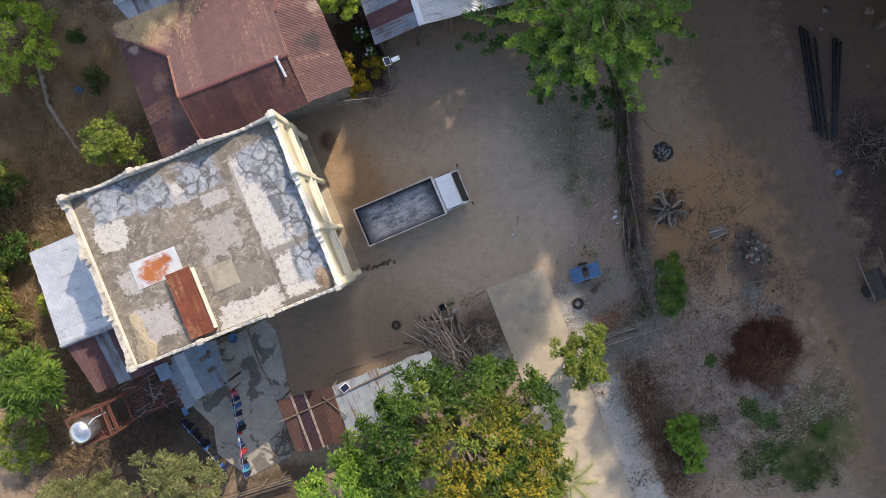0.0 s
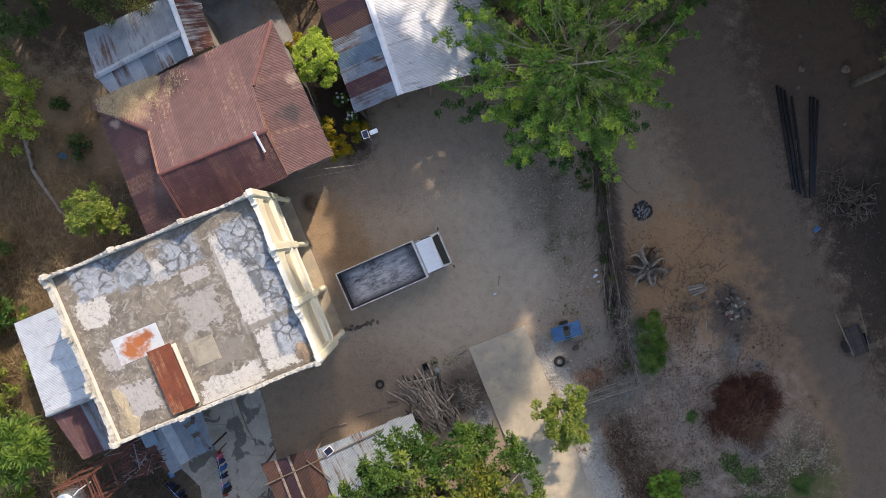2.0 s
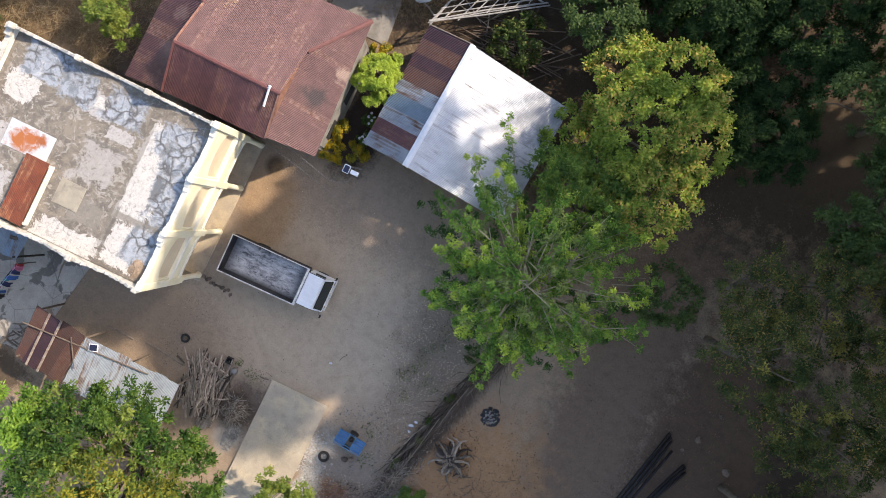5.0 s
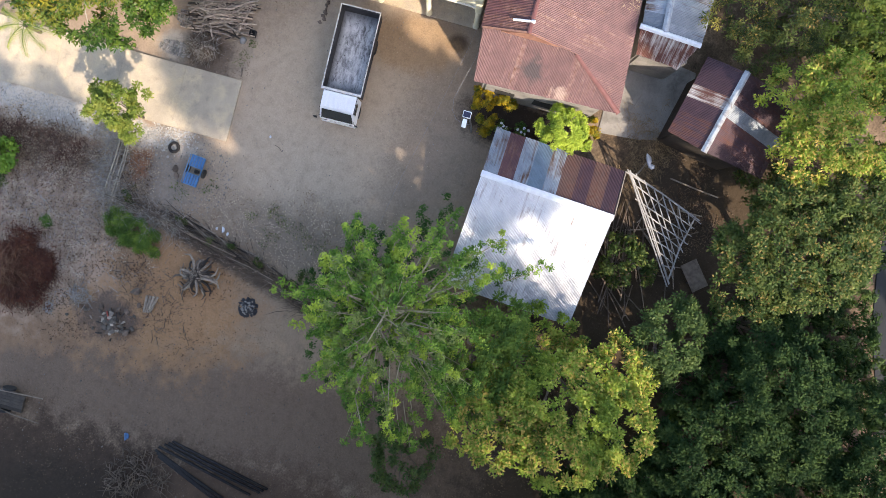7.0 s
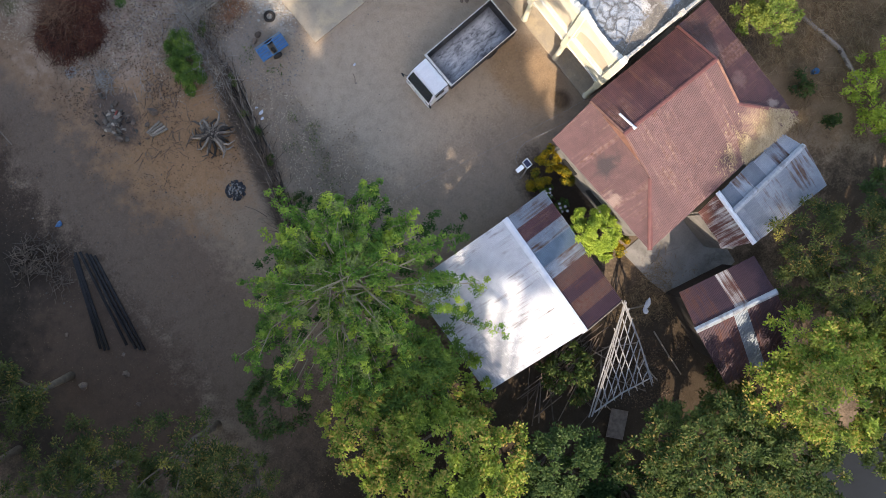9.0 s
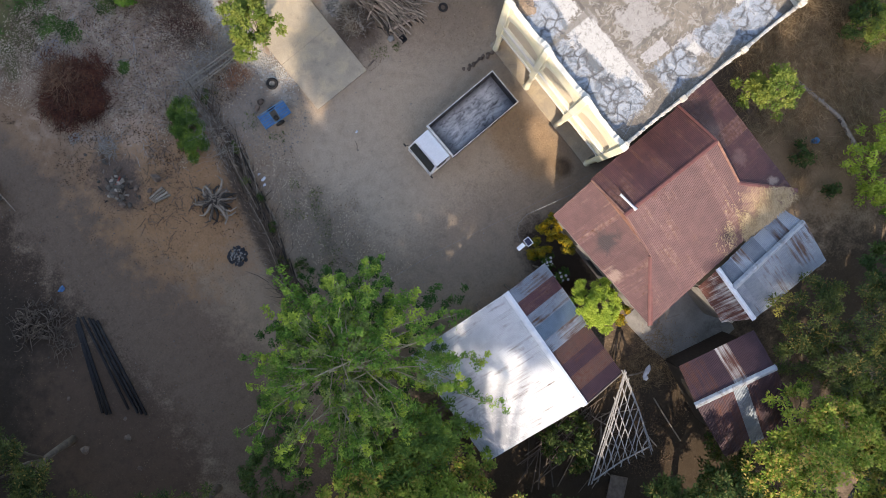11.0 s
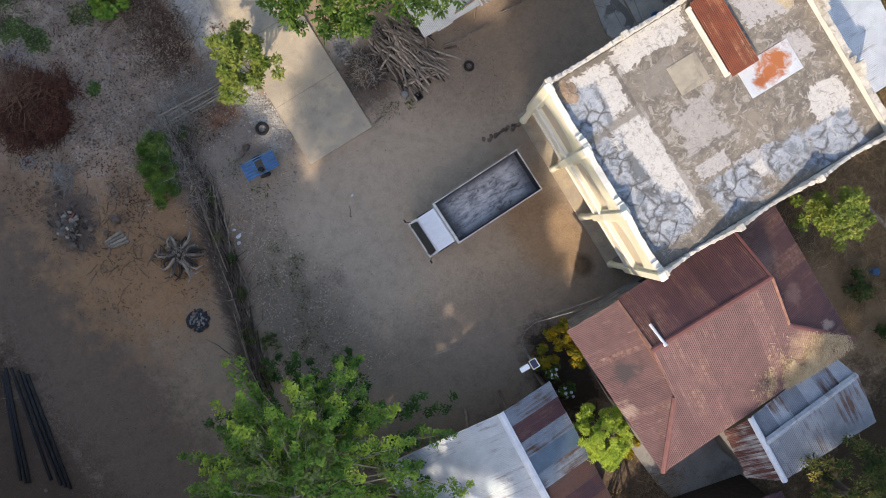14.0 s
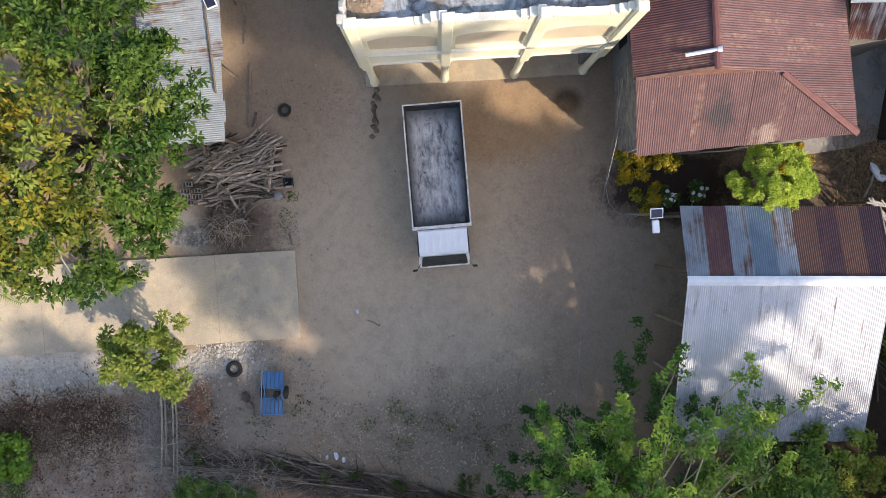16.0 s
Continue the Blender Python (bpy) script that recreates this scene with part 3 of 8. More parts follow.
    area(-8.8, 2.2, 0.8, 0.6, (0.22, 0.20, 0.175), 1.6, 0.4, 0.7)
    vo = w.n("ShaderNodeTexVoronoi", feature="DISTANCE_TO_EDGE")
    vo.inputs["Scale"].default_value = 1.15
    ds = w.n("ShaderNodeVectorMath", operation="ADD")
    nv = w.n("ShaderNodeTexNoise")
    nv.inputs["Scale"].default_value = 1.3
    nv.inputs["Detail"].default_value = 5.0
    w.l(p, nv.inputs["Vector"])
    w.l(p, ds.inputs[0])
    w.l(nv.outputs["Color"], ds.inputs[1])
    w.l(ds.outputs[0], vo.inputs["Vector"])
    crack = w.math("MULTIPLY", w.ramp(vo.outputs["Distance"], [(0.0, 1.0), (0.11, 0.0)]), w.ramp(w.noise(p, 0.9, 4), [(0.38, 0.0), (0.50, 1.0)]))
    col = w.mix(w.math("MULTIPLY", blue, w.ramp(w.noise(p, 1.9, 6, 0.7, 0.9), [(0.48, 0.0), (0.58, 0.85)])), col, (0.125, 0.145, 0.165))
    col = w.mix(w.math("MULTIPLY", blue, w.ramp(w.noise(p, 2.3, 5, 0.7, 0.5), [(0.56, 0.0), (0.62, 0.6)])), col, (0.47, 0.47, 0.465))
    crack = w.math("MULTIPLY", crack, w.math("ADD", w.math("MULTIPLY", blue, 1.0), 0.10))
    col = w.mix(crack, col, (0.085, 0.085, 0.088))
    col = w.mix(w.ramp(w.noise(p, 3.2, 6, 0.75, 1.0), [(0.55, 0.0), (0.64, 0.6)]), col, (0.13, 0.122, 0.112))
    col = w.mix(w.ramp(w.noise(p, 6.5, 4, 0.7, 0.4), [(0.60, 0.0), (0.70, 0.22)]), col, (0.36, 0.34, 0.31))
    col = w.mix(w.ramp(w.noise(p, 4.5, 7, 0.78, 1.6), [(0.53, 0.0), (0.60, 0.45)]), col, (0.20, 0.18, 0.155))
    col = w.mix(0.3, col, w.ramp(w.noise(p, 18.0, 4, 0.7), [(0.3, 0.55), (0.7, 1.06)]), "MULTIPLY")
    w.bump(w.math("ADD", b, w.math("MULTIPLY", f, 0.4)), 0.35, 0.03)
    return w.out(col, 0.9, 0.0, 0.2)


SCREED = slab_material()
def drive_material():
    """Sandy worn concrete: grey-brown with pale sand drifts, scuffs and grit."""
    w = Mat("drive_concrete")
    p = w.pos(True)
    col = w.mix(w.ramp(w.noise(p, 0.5, 6, 0.65), [(0.38, 0.0), (0.62, 1.0)]), (0.50, 0.42, 0.315), (0.40, 0.34, 0.265))
    col = w.mix(w.ramp(w.noise(p, 0.9, 7, 0.7, 0.1), [(0.48, 0.0), (0.62, 0.85)]), col, (0.57, 0.46, 0.315))
    col = w.mix(w.ramp(w.noise(p, 2.2, 6, 0.75, 0.1), [(0.54, 0.0), (0.68, 0.6)]), col, (0.27, 0.235, 0.195))
    col = w.mix(w.ramp(w.noise(p, 5.0, 4, 0.7), [(0.62, 0.0), (0.7, 0.5)]), col, (0.60, 0.52, 0.41))
    g = w.noise(p, 22.0, 4, 0.7)
    col = w.mix(0.6, col, w.ramp(g, [(0.3, 0.5), (0.7, 1.0)]), "MULTIPLY")
    w.bump(g, 0.3, 0.02)
    return w.out(col, 0.93, 0.0, 0.15)


CONCRETE = drive_material()


def wet_concrete():
    """Old cast yard: pale and mid grey, sharp-edged dark wet patches, crack lines."""
    w = Mat("old_yard_concrete")
    p = w.pos(True)
    col = w.mix(w.ramp(w.noise(p, 0.9, 6, 0.65), [(0.38, 0.0), (0.62, 1.0)]), (0.43, 0.39, 0.335), (0.33, 0.295, 0.255))
    col = w.mix(w.ramp(w.noise(p, 0.75, 4, 0.55, 0.8), [(0.575, 0.0), (0.61, 0.75)]), col, (0.095, 0.085, 0.075))
    vo = w.n("ShaderNodeTexVoronoi", feature="DISTANCE_TO_EDGE")
    vo.inputs["Scale"].default_value = 0.5
    w.l(p, vo.inputs["Vector"])
    col = w.mix(w.ramp(vo.outputs["Distance"], [(0.002, 0.5), (0.012, 0.0)]), col, (0.09, 0.085, 0.08))
    g = w.noise(p, 14.0, 4, 0.65)
    col = w.mix(0.5, col, w.ramp(g, [(0.3, 0.55), (0.7, 1.0)]), "MULTIPLY")
    w.bump(g, 0.3, 0.02)
    return w.out(col, 0.8, 0.0, 0.3)


CONCRETE_OLD = wet_concrete()

TYRE = plain("dusty_tyre", (0.035, 0.031, 0.029), (0.022, 0.02, 0.019), 6, 0.9)
BED_SIDE = plain("dark_bed_side", (0.06, 0.06, 0.066), (0.03, 0.03, 0.033), 2.5, 0.65, 0.2, 0.3, 14, dark=(0.018, 0.017, 0.017))
FIREWOOD = plain("split_firewood", (0.62, 0.50, 0.39), (0.34, 0.265, 0.205), 5, 0.9, bump=0.5, rnd=0.6)
def bed_steel():
    """Dump bed steel: bare scraped metal between tar-black grime, dragged lengthwise by the loads; darker towards the
    four sides.
    """
    w = Mat("scraped_truck_bed")
    p = w.pos(False)
    mp = w.n("ShaderNodeMapping")
    mp.inputs["Scale"].default_value = (0.8, 2.2, 1.0)
    w.l(p, mp.inputs["Vector"])
    drag = w.noise(mp.outputs[0], 2.6, 7, 0.72, 0.5)
    broad = w.noise(p, 0.75, 4, 0.6, 0.3)
    f = w.math("ADD", w.math("MULTIPLY", drag, 0.65), w.math("MULTIPLY", broad, 0.45))
    col = w.ramp(f, [(0.38, (0.07, 0.07, 0.075)), (0.46, (0.20, 0.20, 0.208)), (0.53, (0.42, 0.422, 0.432)), (0.63, (0.66, 0.66, 0.66))])
    col = w.mix(w.ramp(w.noise(p, 3.4, 6, 0.75, 0.8), [(0.60, 0.0), (0.66, 0.8)]), col, (0.06, 0.058, 0.06))
    col = w.mix(w.ramp(w.noise(p, 1.4, 4, 0.6), [(0.58, 0.0), (0.72, 0.35)]), col, (0.36, 0.29, 0.23))
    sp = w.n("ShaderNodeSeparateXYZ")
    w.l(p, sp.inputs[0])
    # darker towards the bed's four sides, with a ragged inner edge
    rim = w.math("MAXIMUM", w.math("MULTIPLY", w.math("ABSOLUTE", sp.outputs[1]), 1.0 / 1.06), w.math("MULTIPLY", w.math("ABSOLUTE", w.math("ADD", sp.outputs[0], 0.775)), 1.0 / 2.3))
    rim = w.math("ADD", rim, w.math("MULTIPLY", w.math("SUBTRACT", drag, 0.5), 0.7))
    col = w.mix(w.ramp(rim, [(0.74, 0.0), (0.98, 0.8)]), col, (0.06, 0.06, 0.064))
    col = w.mix(0.4, col, w.ramp(w.noise(p, 22.0, 3), [(0.3, 0.5), (0.7, 1.0)]), "MULTIPLY")
    w.bump(drag, 0.25, 0.02)
    return w.out(col, 0.55, 0.15, 0.4)


BED_FLOOR = bed_steel()
RUST_PLATE = sheet_metal("rust_stained_plate", (0.60, 0.62, 0.64), (0.52, 0.54, 0.56), (0.42, 0.15, 0.05), -0.2, 0.5, 0.2, (1.2, 1.2, 1.0), (0.30, 0.10, 0.04), spread=0.0, var=0.0, spots=((-13.1, 4.05, 0.6, (0.40, 0.135, 0.045), 1.0), (-12.6, 4.3, 0.5, (0.40, 0.13, 0.045), 1.0), (-12.15, 4.45, 0.28, (0.34, 0.11, 0.04), 1.0)))


# ---- ground ----
def ground():
    near = np.arange(-34, 44.01, 0.5)
    far = np.array([60, 90, 140, 220, 400, 800.0])
    xs = np.concatenate([-far[::-1], near, far + 10])
    ys = np.concatenate([-far[::-1], near, far + 10])
    g = Geo()
    nx, ny = len(xs), len(ys)
    for y in ys:
        for x in xs:
            inside = -30 < x < 40 and -30 < y < 40
            z = noise.noise(Vector((x * 0.35, y * 0.35, 0))) * 0.05 + noise.noise(Vector((x * 1.3, y * 1.3, 3))) * 0.02 if inside else 0.0
            if -12 < x < 10 and -8 < y < 12:
                z *= 0.4
            g.v.append((x, y, z - 0.03))
    g.f = [(j * nx + i, j * nx + i + 1, (j + 1) * nx + i + 1, (j + 1) * nx + i) for j in range(ny - 1) for i in range(nx - 1)]
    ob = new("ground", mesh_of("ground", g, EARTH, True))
    return tagged(ob, "bare brown earth yard with gravel, red soil and a beaten track", "ground", kind="structure")


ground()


def slab(name, pts, z0, z1, material, label, category):
    """A cast slab with an outline of corner points."""
    g = Geo()
    n = len(pts)
    cx, cy = sum(p[0] for p in pts) / n, sum(p[1] for p in pts) / n
    vs = [(x - cx, y - cy, z0) for x, y in pts] + [(x - cx, y - cy, z1 - 0.02) for x, y in pts] + [((x - cx) * 0.996, (y - cy) * 0.996, z1) for x, y in pts]
    fs = [tuple(range(2 * n, 3 * n))]
    for k in (0, n):
        fs += [(k + i, k + (i + 1) % n, k + n + (i + 1) % n, k + n + i) for i in range(n)]
    g.add(vs, fs)
    return single(name, g, material, cx, cy, 0, label, category, kind="structure")


DRIVE = thing("road", 3.6, -3.4, 0, 0, "pale concrete driveway of cast panels, sandy and stained", "driveway", kind="structure")
y = -3.33
for k, ln in enumerate((3.3, 3.6, 3.6, 3.6, 3.6, 3.6, 3.6)):
    g = Geo().box((3.62 + 0.01 * (k % 2), y - ln / 2, 0.03), (3.62, ln - 0.008, 0.14 - 0.004 * (k % 2)), bev=0.008)
    part("panel", g, CONCRETE, DRIVE)
    y -= ln
slab("pavement", [(-12.2, -0.3), (-12.3, -2.8), (-11.9, -5.0), (-12.6, -8.4), (-15.4, -8.6), (-16.6, -6.6), (-16.2, -5.0), (-16.9, -3.4), (-16.6, -1.0)], -0.1, 0.035, CONCRETE_OLD, "old grey concrete yard with dark wet patches", "pavement")
slab("pavement", [(-10.6, -1.2), (-11.4, -5.6), (-12.0, -5.2), (-12.2, -2.8), (-12.1, -0.4), (-11.0, -0.2)], -0.1, 0.02, CONCRETE_OLD, "cracked grey concrete strip beside the building", "pavement")
slab("pavement", [(-6.2, 17.2), (-0.8, 17.3), (-1.0, 19.6), (-1.6, 22.2), (-5.6, 21.9)], -0.1, 0.03, YARD_CAST, "grey concrete yard between the house and the shed", "pavement")


WATER = plain("still_water", (0.016, 0.019, 0.022), (0.012, 0.014, 0.016), 0.4, 0.5, 0.0, 0.05, 6, spec=0.2)
slab("water", [(-6.0, 33.6), (-2.0, 35.0), (2.0, 35.2), (6.0, 36.0), (12.0, 38.2), (13.0, 45.0), (8.0, 43.0), (4.6, 41.6), (2.0, 43.0), (-4.0, 45.0), (-12.0, 46.0), (-12.0, 40.0)], -0.2, 0.012, WATER, "still grey stream behind the trees", "stream")

# ---- corrugated roofs ----
def roof_plane(owner, corners, across, pick, width=0.82, pitch=0.078, amp=0.0135, name="roof_sheet", seed=1, ragged=0.0):
    """Corrugated sheets side by side over a flat outline; across: the way along the eave. pick(k, n): the material."""
    rnd = random.Random(seed)
    pts = [Vector(c) for c in corners]
    u = Vector(across).normalized()
    nrm = Vector((0, 0, 0))
    for i in range(len(pts)):
        nrm += (pts[i] - pts[0]).cross(pts[(i + 1) % len(pts)] - pts[0])
    nrm.normalize()
    if nrm.z < 0:
        nrm = -nrm
    u = (u - nrm * u.dot(nrm)).normalized()
    v = nrm.cross(u)
    o = pts[0]
    flat = [((p - o).dot(u), (p - o).dot(v)) for p in pts]
    lo, hi = min(p[0] for p in flat), max(p[0] for p in flat)

    def span(s):
        s = min(max(s, lo + 1e-4), hi - 1e-4)
        cut = []
        for i in range(len(flat)):
            (a, b), (c, d) = flat[i], flat[(i + 1) % len(flat)]
            if (a - s) * (c - s) <= 0 and abs(a - c) > 1e-9:
                cut.append(b + (d - b) * (s - a) / (c - a))
        return min(cut), max(cut)

    inv = pose(owner.location.x, owner.location.y, owner.location.z, 0, 0, math.degrees(owner.rotation_euler.z)).inverted()
    count = max(1, round((hi - lo) / width))
    wd = (hi - lo) / count
    for k in range(count):
        s0, s1 = lo + k * wd, lo + (k + 1) * wd
        m = max(6, int((s1 - s0 + 0.04) / pitch * 5))
        off0, off1 = rnd.uniform(-ragged, ragged), rnd.uniform(-ragged, ragged)
        lift = 0.006 * (k % 2) + rnd.uniform(0, 0.004)
        g = Geo()
        ss = [s0 + (min(s1 + 0.04, hi) - s0) * i / m for i in range(m + 1)]
        mid = (span((s0 + s1) / 2)[0] + span((s0 + s1) / 2)[1]) / 2
        for dz in (0.0, -0.012):
            for s in ss:
                a, b = span(s)
                h = amp * math.sin(s * math.tau / pitch) + lift + dz
                g.v += [(s - s0, a - off0 - mid, h), (s - s0, (a + b) / 2 - mid, h - 0.004), (s - s0, b + off1 - mid, h)]
        q = 3 * (m + 1)
        for i in range(m):
            for j in (0, 1):
                a = 3 * i + j
                g.f += [(a, a + 3, a + 4, a + 1), (q + a, q + a + 1, q + a + 4, q + a + 3)]
        # the rim keeps corners of its own, so that the sheet's face shades flat to its edges
        for j in (0, 2):
            for i in range(m):
                a = 3 * i + j
                g.add([g.v[a], g.v[a + 3], g.v[q + a + 3], g.v[q + a]], [(0, 1, 2, 3)])
        for i in (0, m):
            a = 3 * i
            g.add([g.v[a], g.v[a + 2], g.v[q + a + 2], g.v[q + a]], [(0, 1, 2, 3)])
        ob = new(name, mesh_of(name, g, pick(k, count), True))
        base = o + u * s0 + v * mid
        mat4 = Matrix(((u.x, v.x, nrm.x, base.x), (u.y, v.y, nrm.y, base.y), (u.z, v.z, nrm.z, base.z), (0, 0, 0, 1)))
        ob.parent = owner
        ob.matrix_local = inv @ mat4


def ridge_cap(owner, a, b, material, half=0.2, drop=0.09, name="ridge_cap"):
    """A folded metal cap along a ridge or hip."""
    a, b = Vector(a), Vector(b)
    d = (b - a).normalized()
    s = d.cross(Vector((0, 0, 1))).normalized()
    n = max(2, int((b - a).length / 0.6))
    g = Geo()
    for i in range(n + 1):
        p = a + (b - a) * (i / n) + Vector((0, 0, 0.045 + 0.008 * (i % 2)))
        dn = Vector((0, 0, drop))
        g.v += [p - s * half - dn, p - s * 0.05, p + s * 0.05, p + s * half - dn]
    g.v = [tuple(x) for x in g.v]
    g.f = [(4 * i + j, 4 * i + j + 1, 4 * i + j + 5, 4 * i + j + 4) for i in range(n) for j in range(3)]
    k = len(g.v)
    g.v += [(x, y2, z - 0.012) for x, y2, z in g.v]
    g.f += [(k + 4 * i + j, k + 4 * i + j + 4, k + 4 * i + j + 5, k + 4 * i + j + 1) for i in range(n) for j in range(3)]
    for i in range(n):
        g.f += [(4 * i, 4 * i + 4, k + 4 * i + 4, k + 4 * i), (4 * i + 3, k + 4 * i + 3, k + 4 * i + 7, 4 * i + 7)]
    return part(name, g, material, owner)


def four_walls(owner, x0, x1, y0, y1, h, material, t=0.15, rot=None, z0=-0.1, local=False):
    for c, s in (((x0 + x1) / 2, y0), (x1 - x0, t)), (((x0 + x1) / 2, y1), (x1 - x0, t)), ((x0, (y0 + y1) / 2), (t, y1 - y0 - t)), ((x1, (y0 + y1) / 2), (t, y1 - y0 - t)):
        g = Geo().box((c[0], c[1], (h + z0) / 2), (s[0], s[1], h - z0))
        part("wall", g, material, owner, local=local)


# ---- concrete building with an arcade ----
BX0, BX1, BY0, BY1, ROOF, TOP = -15.55, -4.72, 0.08, 8.86, 7.5, 8.32
BLD = thing("concrete_building", -10.1, 4.45, 0, 0, "two-storey concrete house with cream arcaded front and flat worn roof", "house")
COLS = (0.36, 3.2, 6.04, 8.86)
for (cx, cy), (sx, sy) in (((BX0 + 0.1, 4.47), (0.2, 8.78)), ((-10.2, BY0 + 0.1), (10.3, 0.2)), ((-10.2, BY1 - 0.1), (10.3, 0.2))):
    part("wall", Geo().box((cx, cy, 3.7), (sx, sy, 7.5)), GREY_RENDER, BLD)
part("wall", Geo().box((-6.5, 4.47, 3.65), (0.18, 8.3, 7.4)), BEIGE, BLD, "beige plastered wall behind the arcade")
part("floor", Geo().box((-10.2, 4.47, 4.05), (10.4, 8.4, 0.3)), BEIGE, BLD, "upper gallery floor")
part("floor", Geo().box((-5.6, 4.5, 0.02), (1.9, 9.0, 0.16), bev=0.02), CONCRETE, BLD, "pale concrete porch floor")
part("roof", Geo().box((-10.15, 4.47, ROOF - 0.12), (10.4, 8.4, 0.24)), SCREED, BLD, "flat concrete roof with worn pale, tan and slate patches")


def facade():
    """The cream front: arched beams on round columns, arched upper openings between piers, a band above."""
    g = Geo()
    dy = 0.071
    ys = np.arange(BY0, BY1 + 0.18, dy)
    x0, x1 = BX1 - 0.24, BX1

    def bay(yy):
        for a, b in zip(COLS, COLS[1:]):
            if a <= yy <= b:
                return (yy - a) / (b - a), b - a
        return None

    def cuts(yy):
        bb = bay(yy)
        if not bb:
            return 2.95, None
        s, ln = bb
        e = abs(2 * s - 1)
        low = 2.95 + 0.5 * math.sqrt(max(0.0, 1 - (min(e / 0.90, 1)) ** 2))
        if e < 0.83:
            return low, (4.95, 6.15 + 0.62 * math.sqrt(max(0.0, 1 - (e / 0.83) ** 2)))
        return low, None

    def slab_strip(ya, yb, la, ha, lb, hb):
        vs = [(x, yy, z) for x in (x0, x1) for yy, z in ((ya, la), (yb, lb), (yb, hb), (ya, ha))]
        g.add(vs, [(3, 2, 1, 0), (4, 5, 6, 7), (0, 1, 5, 4), (2, 3, 7, 6), (1, 2, 6, 5), (3, 0, 4, 7)])

    for ya, yb in zip(ys, ys[1:]):
        (la, oa), (lb, ob) = cuts(ya), cuts(yb)
        if oa and ob:
            slab_strip(ya, yb, la, oa[0], lb, ob[0])
            slab_strip(ya, yb, oa[1], ROOF, ob[1], ROOF)
        else:
            slab_strip(ya, yb, la, ROOF, lb, ROOF)
    front = part("front_wall", g, CREAM, BLD, "cream painted front wall with arched openings")
    for c in COLS:
        yy = min(max(c, BY0 + 0.2), BY1 - 0.02)
        part("column", Geo().lathe((BX1 - 0.1, yy, 0), [(0.2, 0.0), (0.2, 0.14), (0.155, 0.2), (0.145, 2.7), (0.19, 2.8), (0.2, 3.0)], 18), CREAM, BLD, smooth=True)
        part("pier", Geo().box((BX1 + 0.03, yy, 5.6), (0.16, 0.36, 5.2), bev=0.03), CREAM, BLD)
        part("pier_block", Geo().box((BX1 - 0.02, yy, 8.28), (0.3, 0.34, 0.18), bev=0.03), CREAM_WHITE, BLD)
    part("ledge", Geo().box((BX1 + 0.045, 4.5, 4.86), (0.13, 8.6, 0.14), bev=0.03), CREAM_WHITE, BLD, "white sill ledge")
    part("ledge", Geo().box((BX1 + 0.03, 4.5, 3.62), (0.09, 8.6, 0.1), bev=0.02), CREAM_WHITE, BLD)
    for a, b in zip(COLS, COLS[1:]):
        pn = part("infill_panel", Geo().box((BX1 - 0.15, (a + b) / 2, 5.85), (0.05, (b - a) * 0.9, 1.95)), BEIGE, BLD, "beige board closing the arch")
        part("joint_strip", Geo().box((BX1 - 0.121, a + (b - a) * 0.3, 5.85), (0.01, 0.03, 1.9)), BEIGE, pn)


facade()


def parapet(a, b, bays, material, step, depth, thick, seed, jag, inner):
    """An unfinished parapet: a rendered core, and single blocks stepping up to each pier."""
    rnd = random.Random(seed)
    a, b = Vector(a), Vector(b)
    d = (b - a).normalized()
    ln = (b - a).length
    turn = math.atan2(d.y, d.x)
    mid = (a + b) / 2
    part("parapet", Geo().box((mid.x, mid.y, ROOF + 0.14), (ln, thick, 0.34), turn), inner, BLD)
    n = int(ln / step)
    for i in range(n):
        s = (i + 0.5) / n
        e = abs(2 * ((s * bays) % 1.0) - 1)
        h = (TOP - depth) - (ROOF + 0.3) + depth * e ** 1.5
        if jag:
            h = round(h / 0.1) * 0.1
        h = max(h + rnd.uniform(-0.05, 0.04), 0.06)
        p = a + d * (ln * s)
        part("concrete_block", Geo().box((p.x + rnd.uniform(-0.012, 0.012), p.y, ROOF + 0.31 + h / 2), (ln / n - 0.002, thick + rnd.uniform(-0.03, 0.04), h), turn, bev=0.006), material, BLD)


def wavy_parapet(a, b, bays, thick, material, depth, seed):
    """A rendered parapet whose broken top sags between piers."""
    a, b = Vector(a), Vector(b)
    d = (b - a).normalized()
    sd = Vector((-d.y, d.x, 0))
    ln = (b - a).length
    n = int(ln / 0.09)
    g = Geo()
    for i in range(n + 1):
        s = i / n
        e = abs(2 * ((s * bays) % 1.0) - 1)
        h = TOP - depth + depth * e ** 1.3 + 0.11 * noise.noise(Vector((s * 45, seed, 0))) + 0.07 * noise.noise(Vector((s * 150, seed, 4)))
        w1 = thick / 2 + 0.06 * noise.noise(Vector((s * 70, seed, 8)))
        p = a + d * (ln * s)
        for q, z in ((-w1, ROOF - 0.1), (-w1, h - 0.02), (-w1 * 0.7, h), (w1 * 0.7, h + 0.01), (w1, h - 0.02), (w1, ROOF - 0.1)):
            v = p + sd * q
            g.v.append((v.x, v.y, z))
    g.f = [(6 * i + j, 6 * i + j + 1, 6 * i + j + 7, 6 * i + j + 6) for i in range(n) for j in range(5)]
    g.f += [tuple(range(6)), tuple(range(6 * n, 6 * n + 6))]
    part("parapet", g, material, BLD, "broken whitish parapet sagging between piers")
    for k in range(int(bays) + 1):
        p = a + d * (ln * min(max(k / bays, 0.015), 0.985))
        part("pier_block", Geo().box((p.x, p.y, TOP - 0.12), (0.28, 0.28, 0.3), bev=0.03), RAW_TOP, BLD)


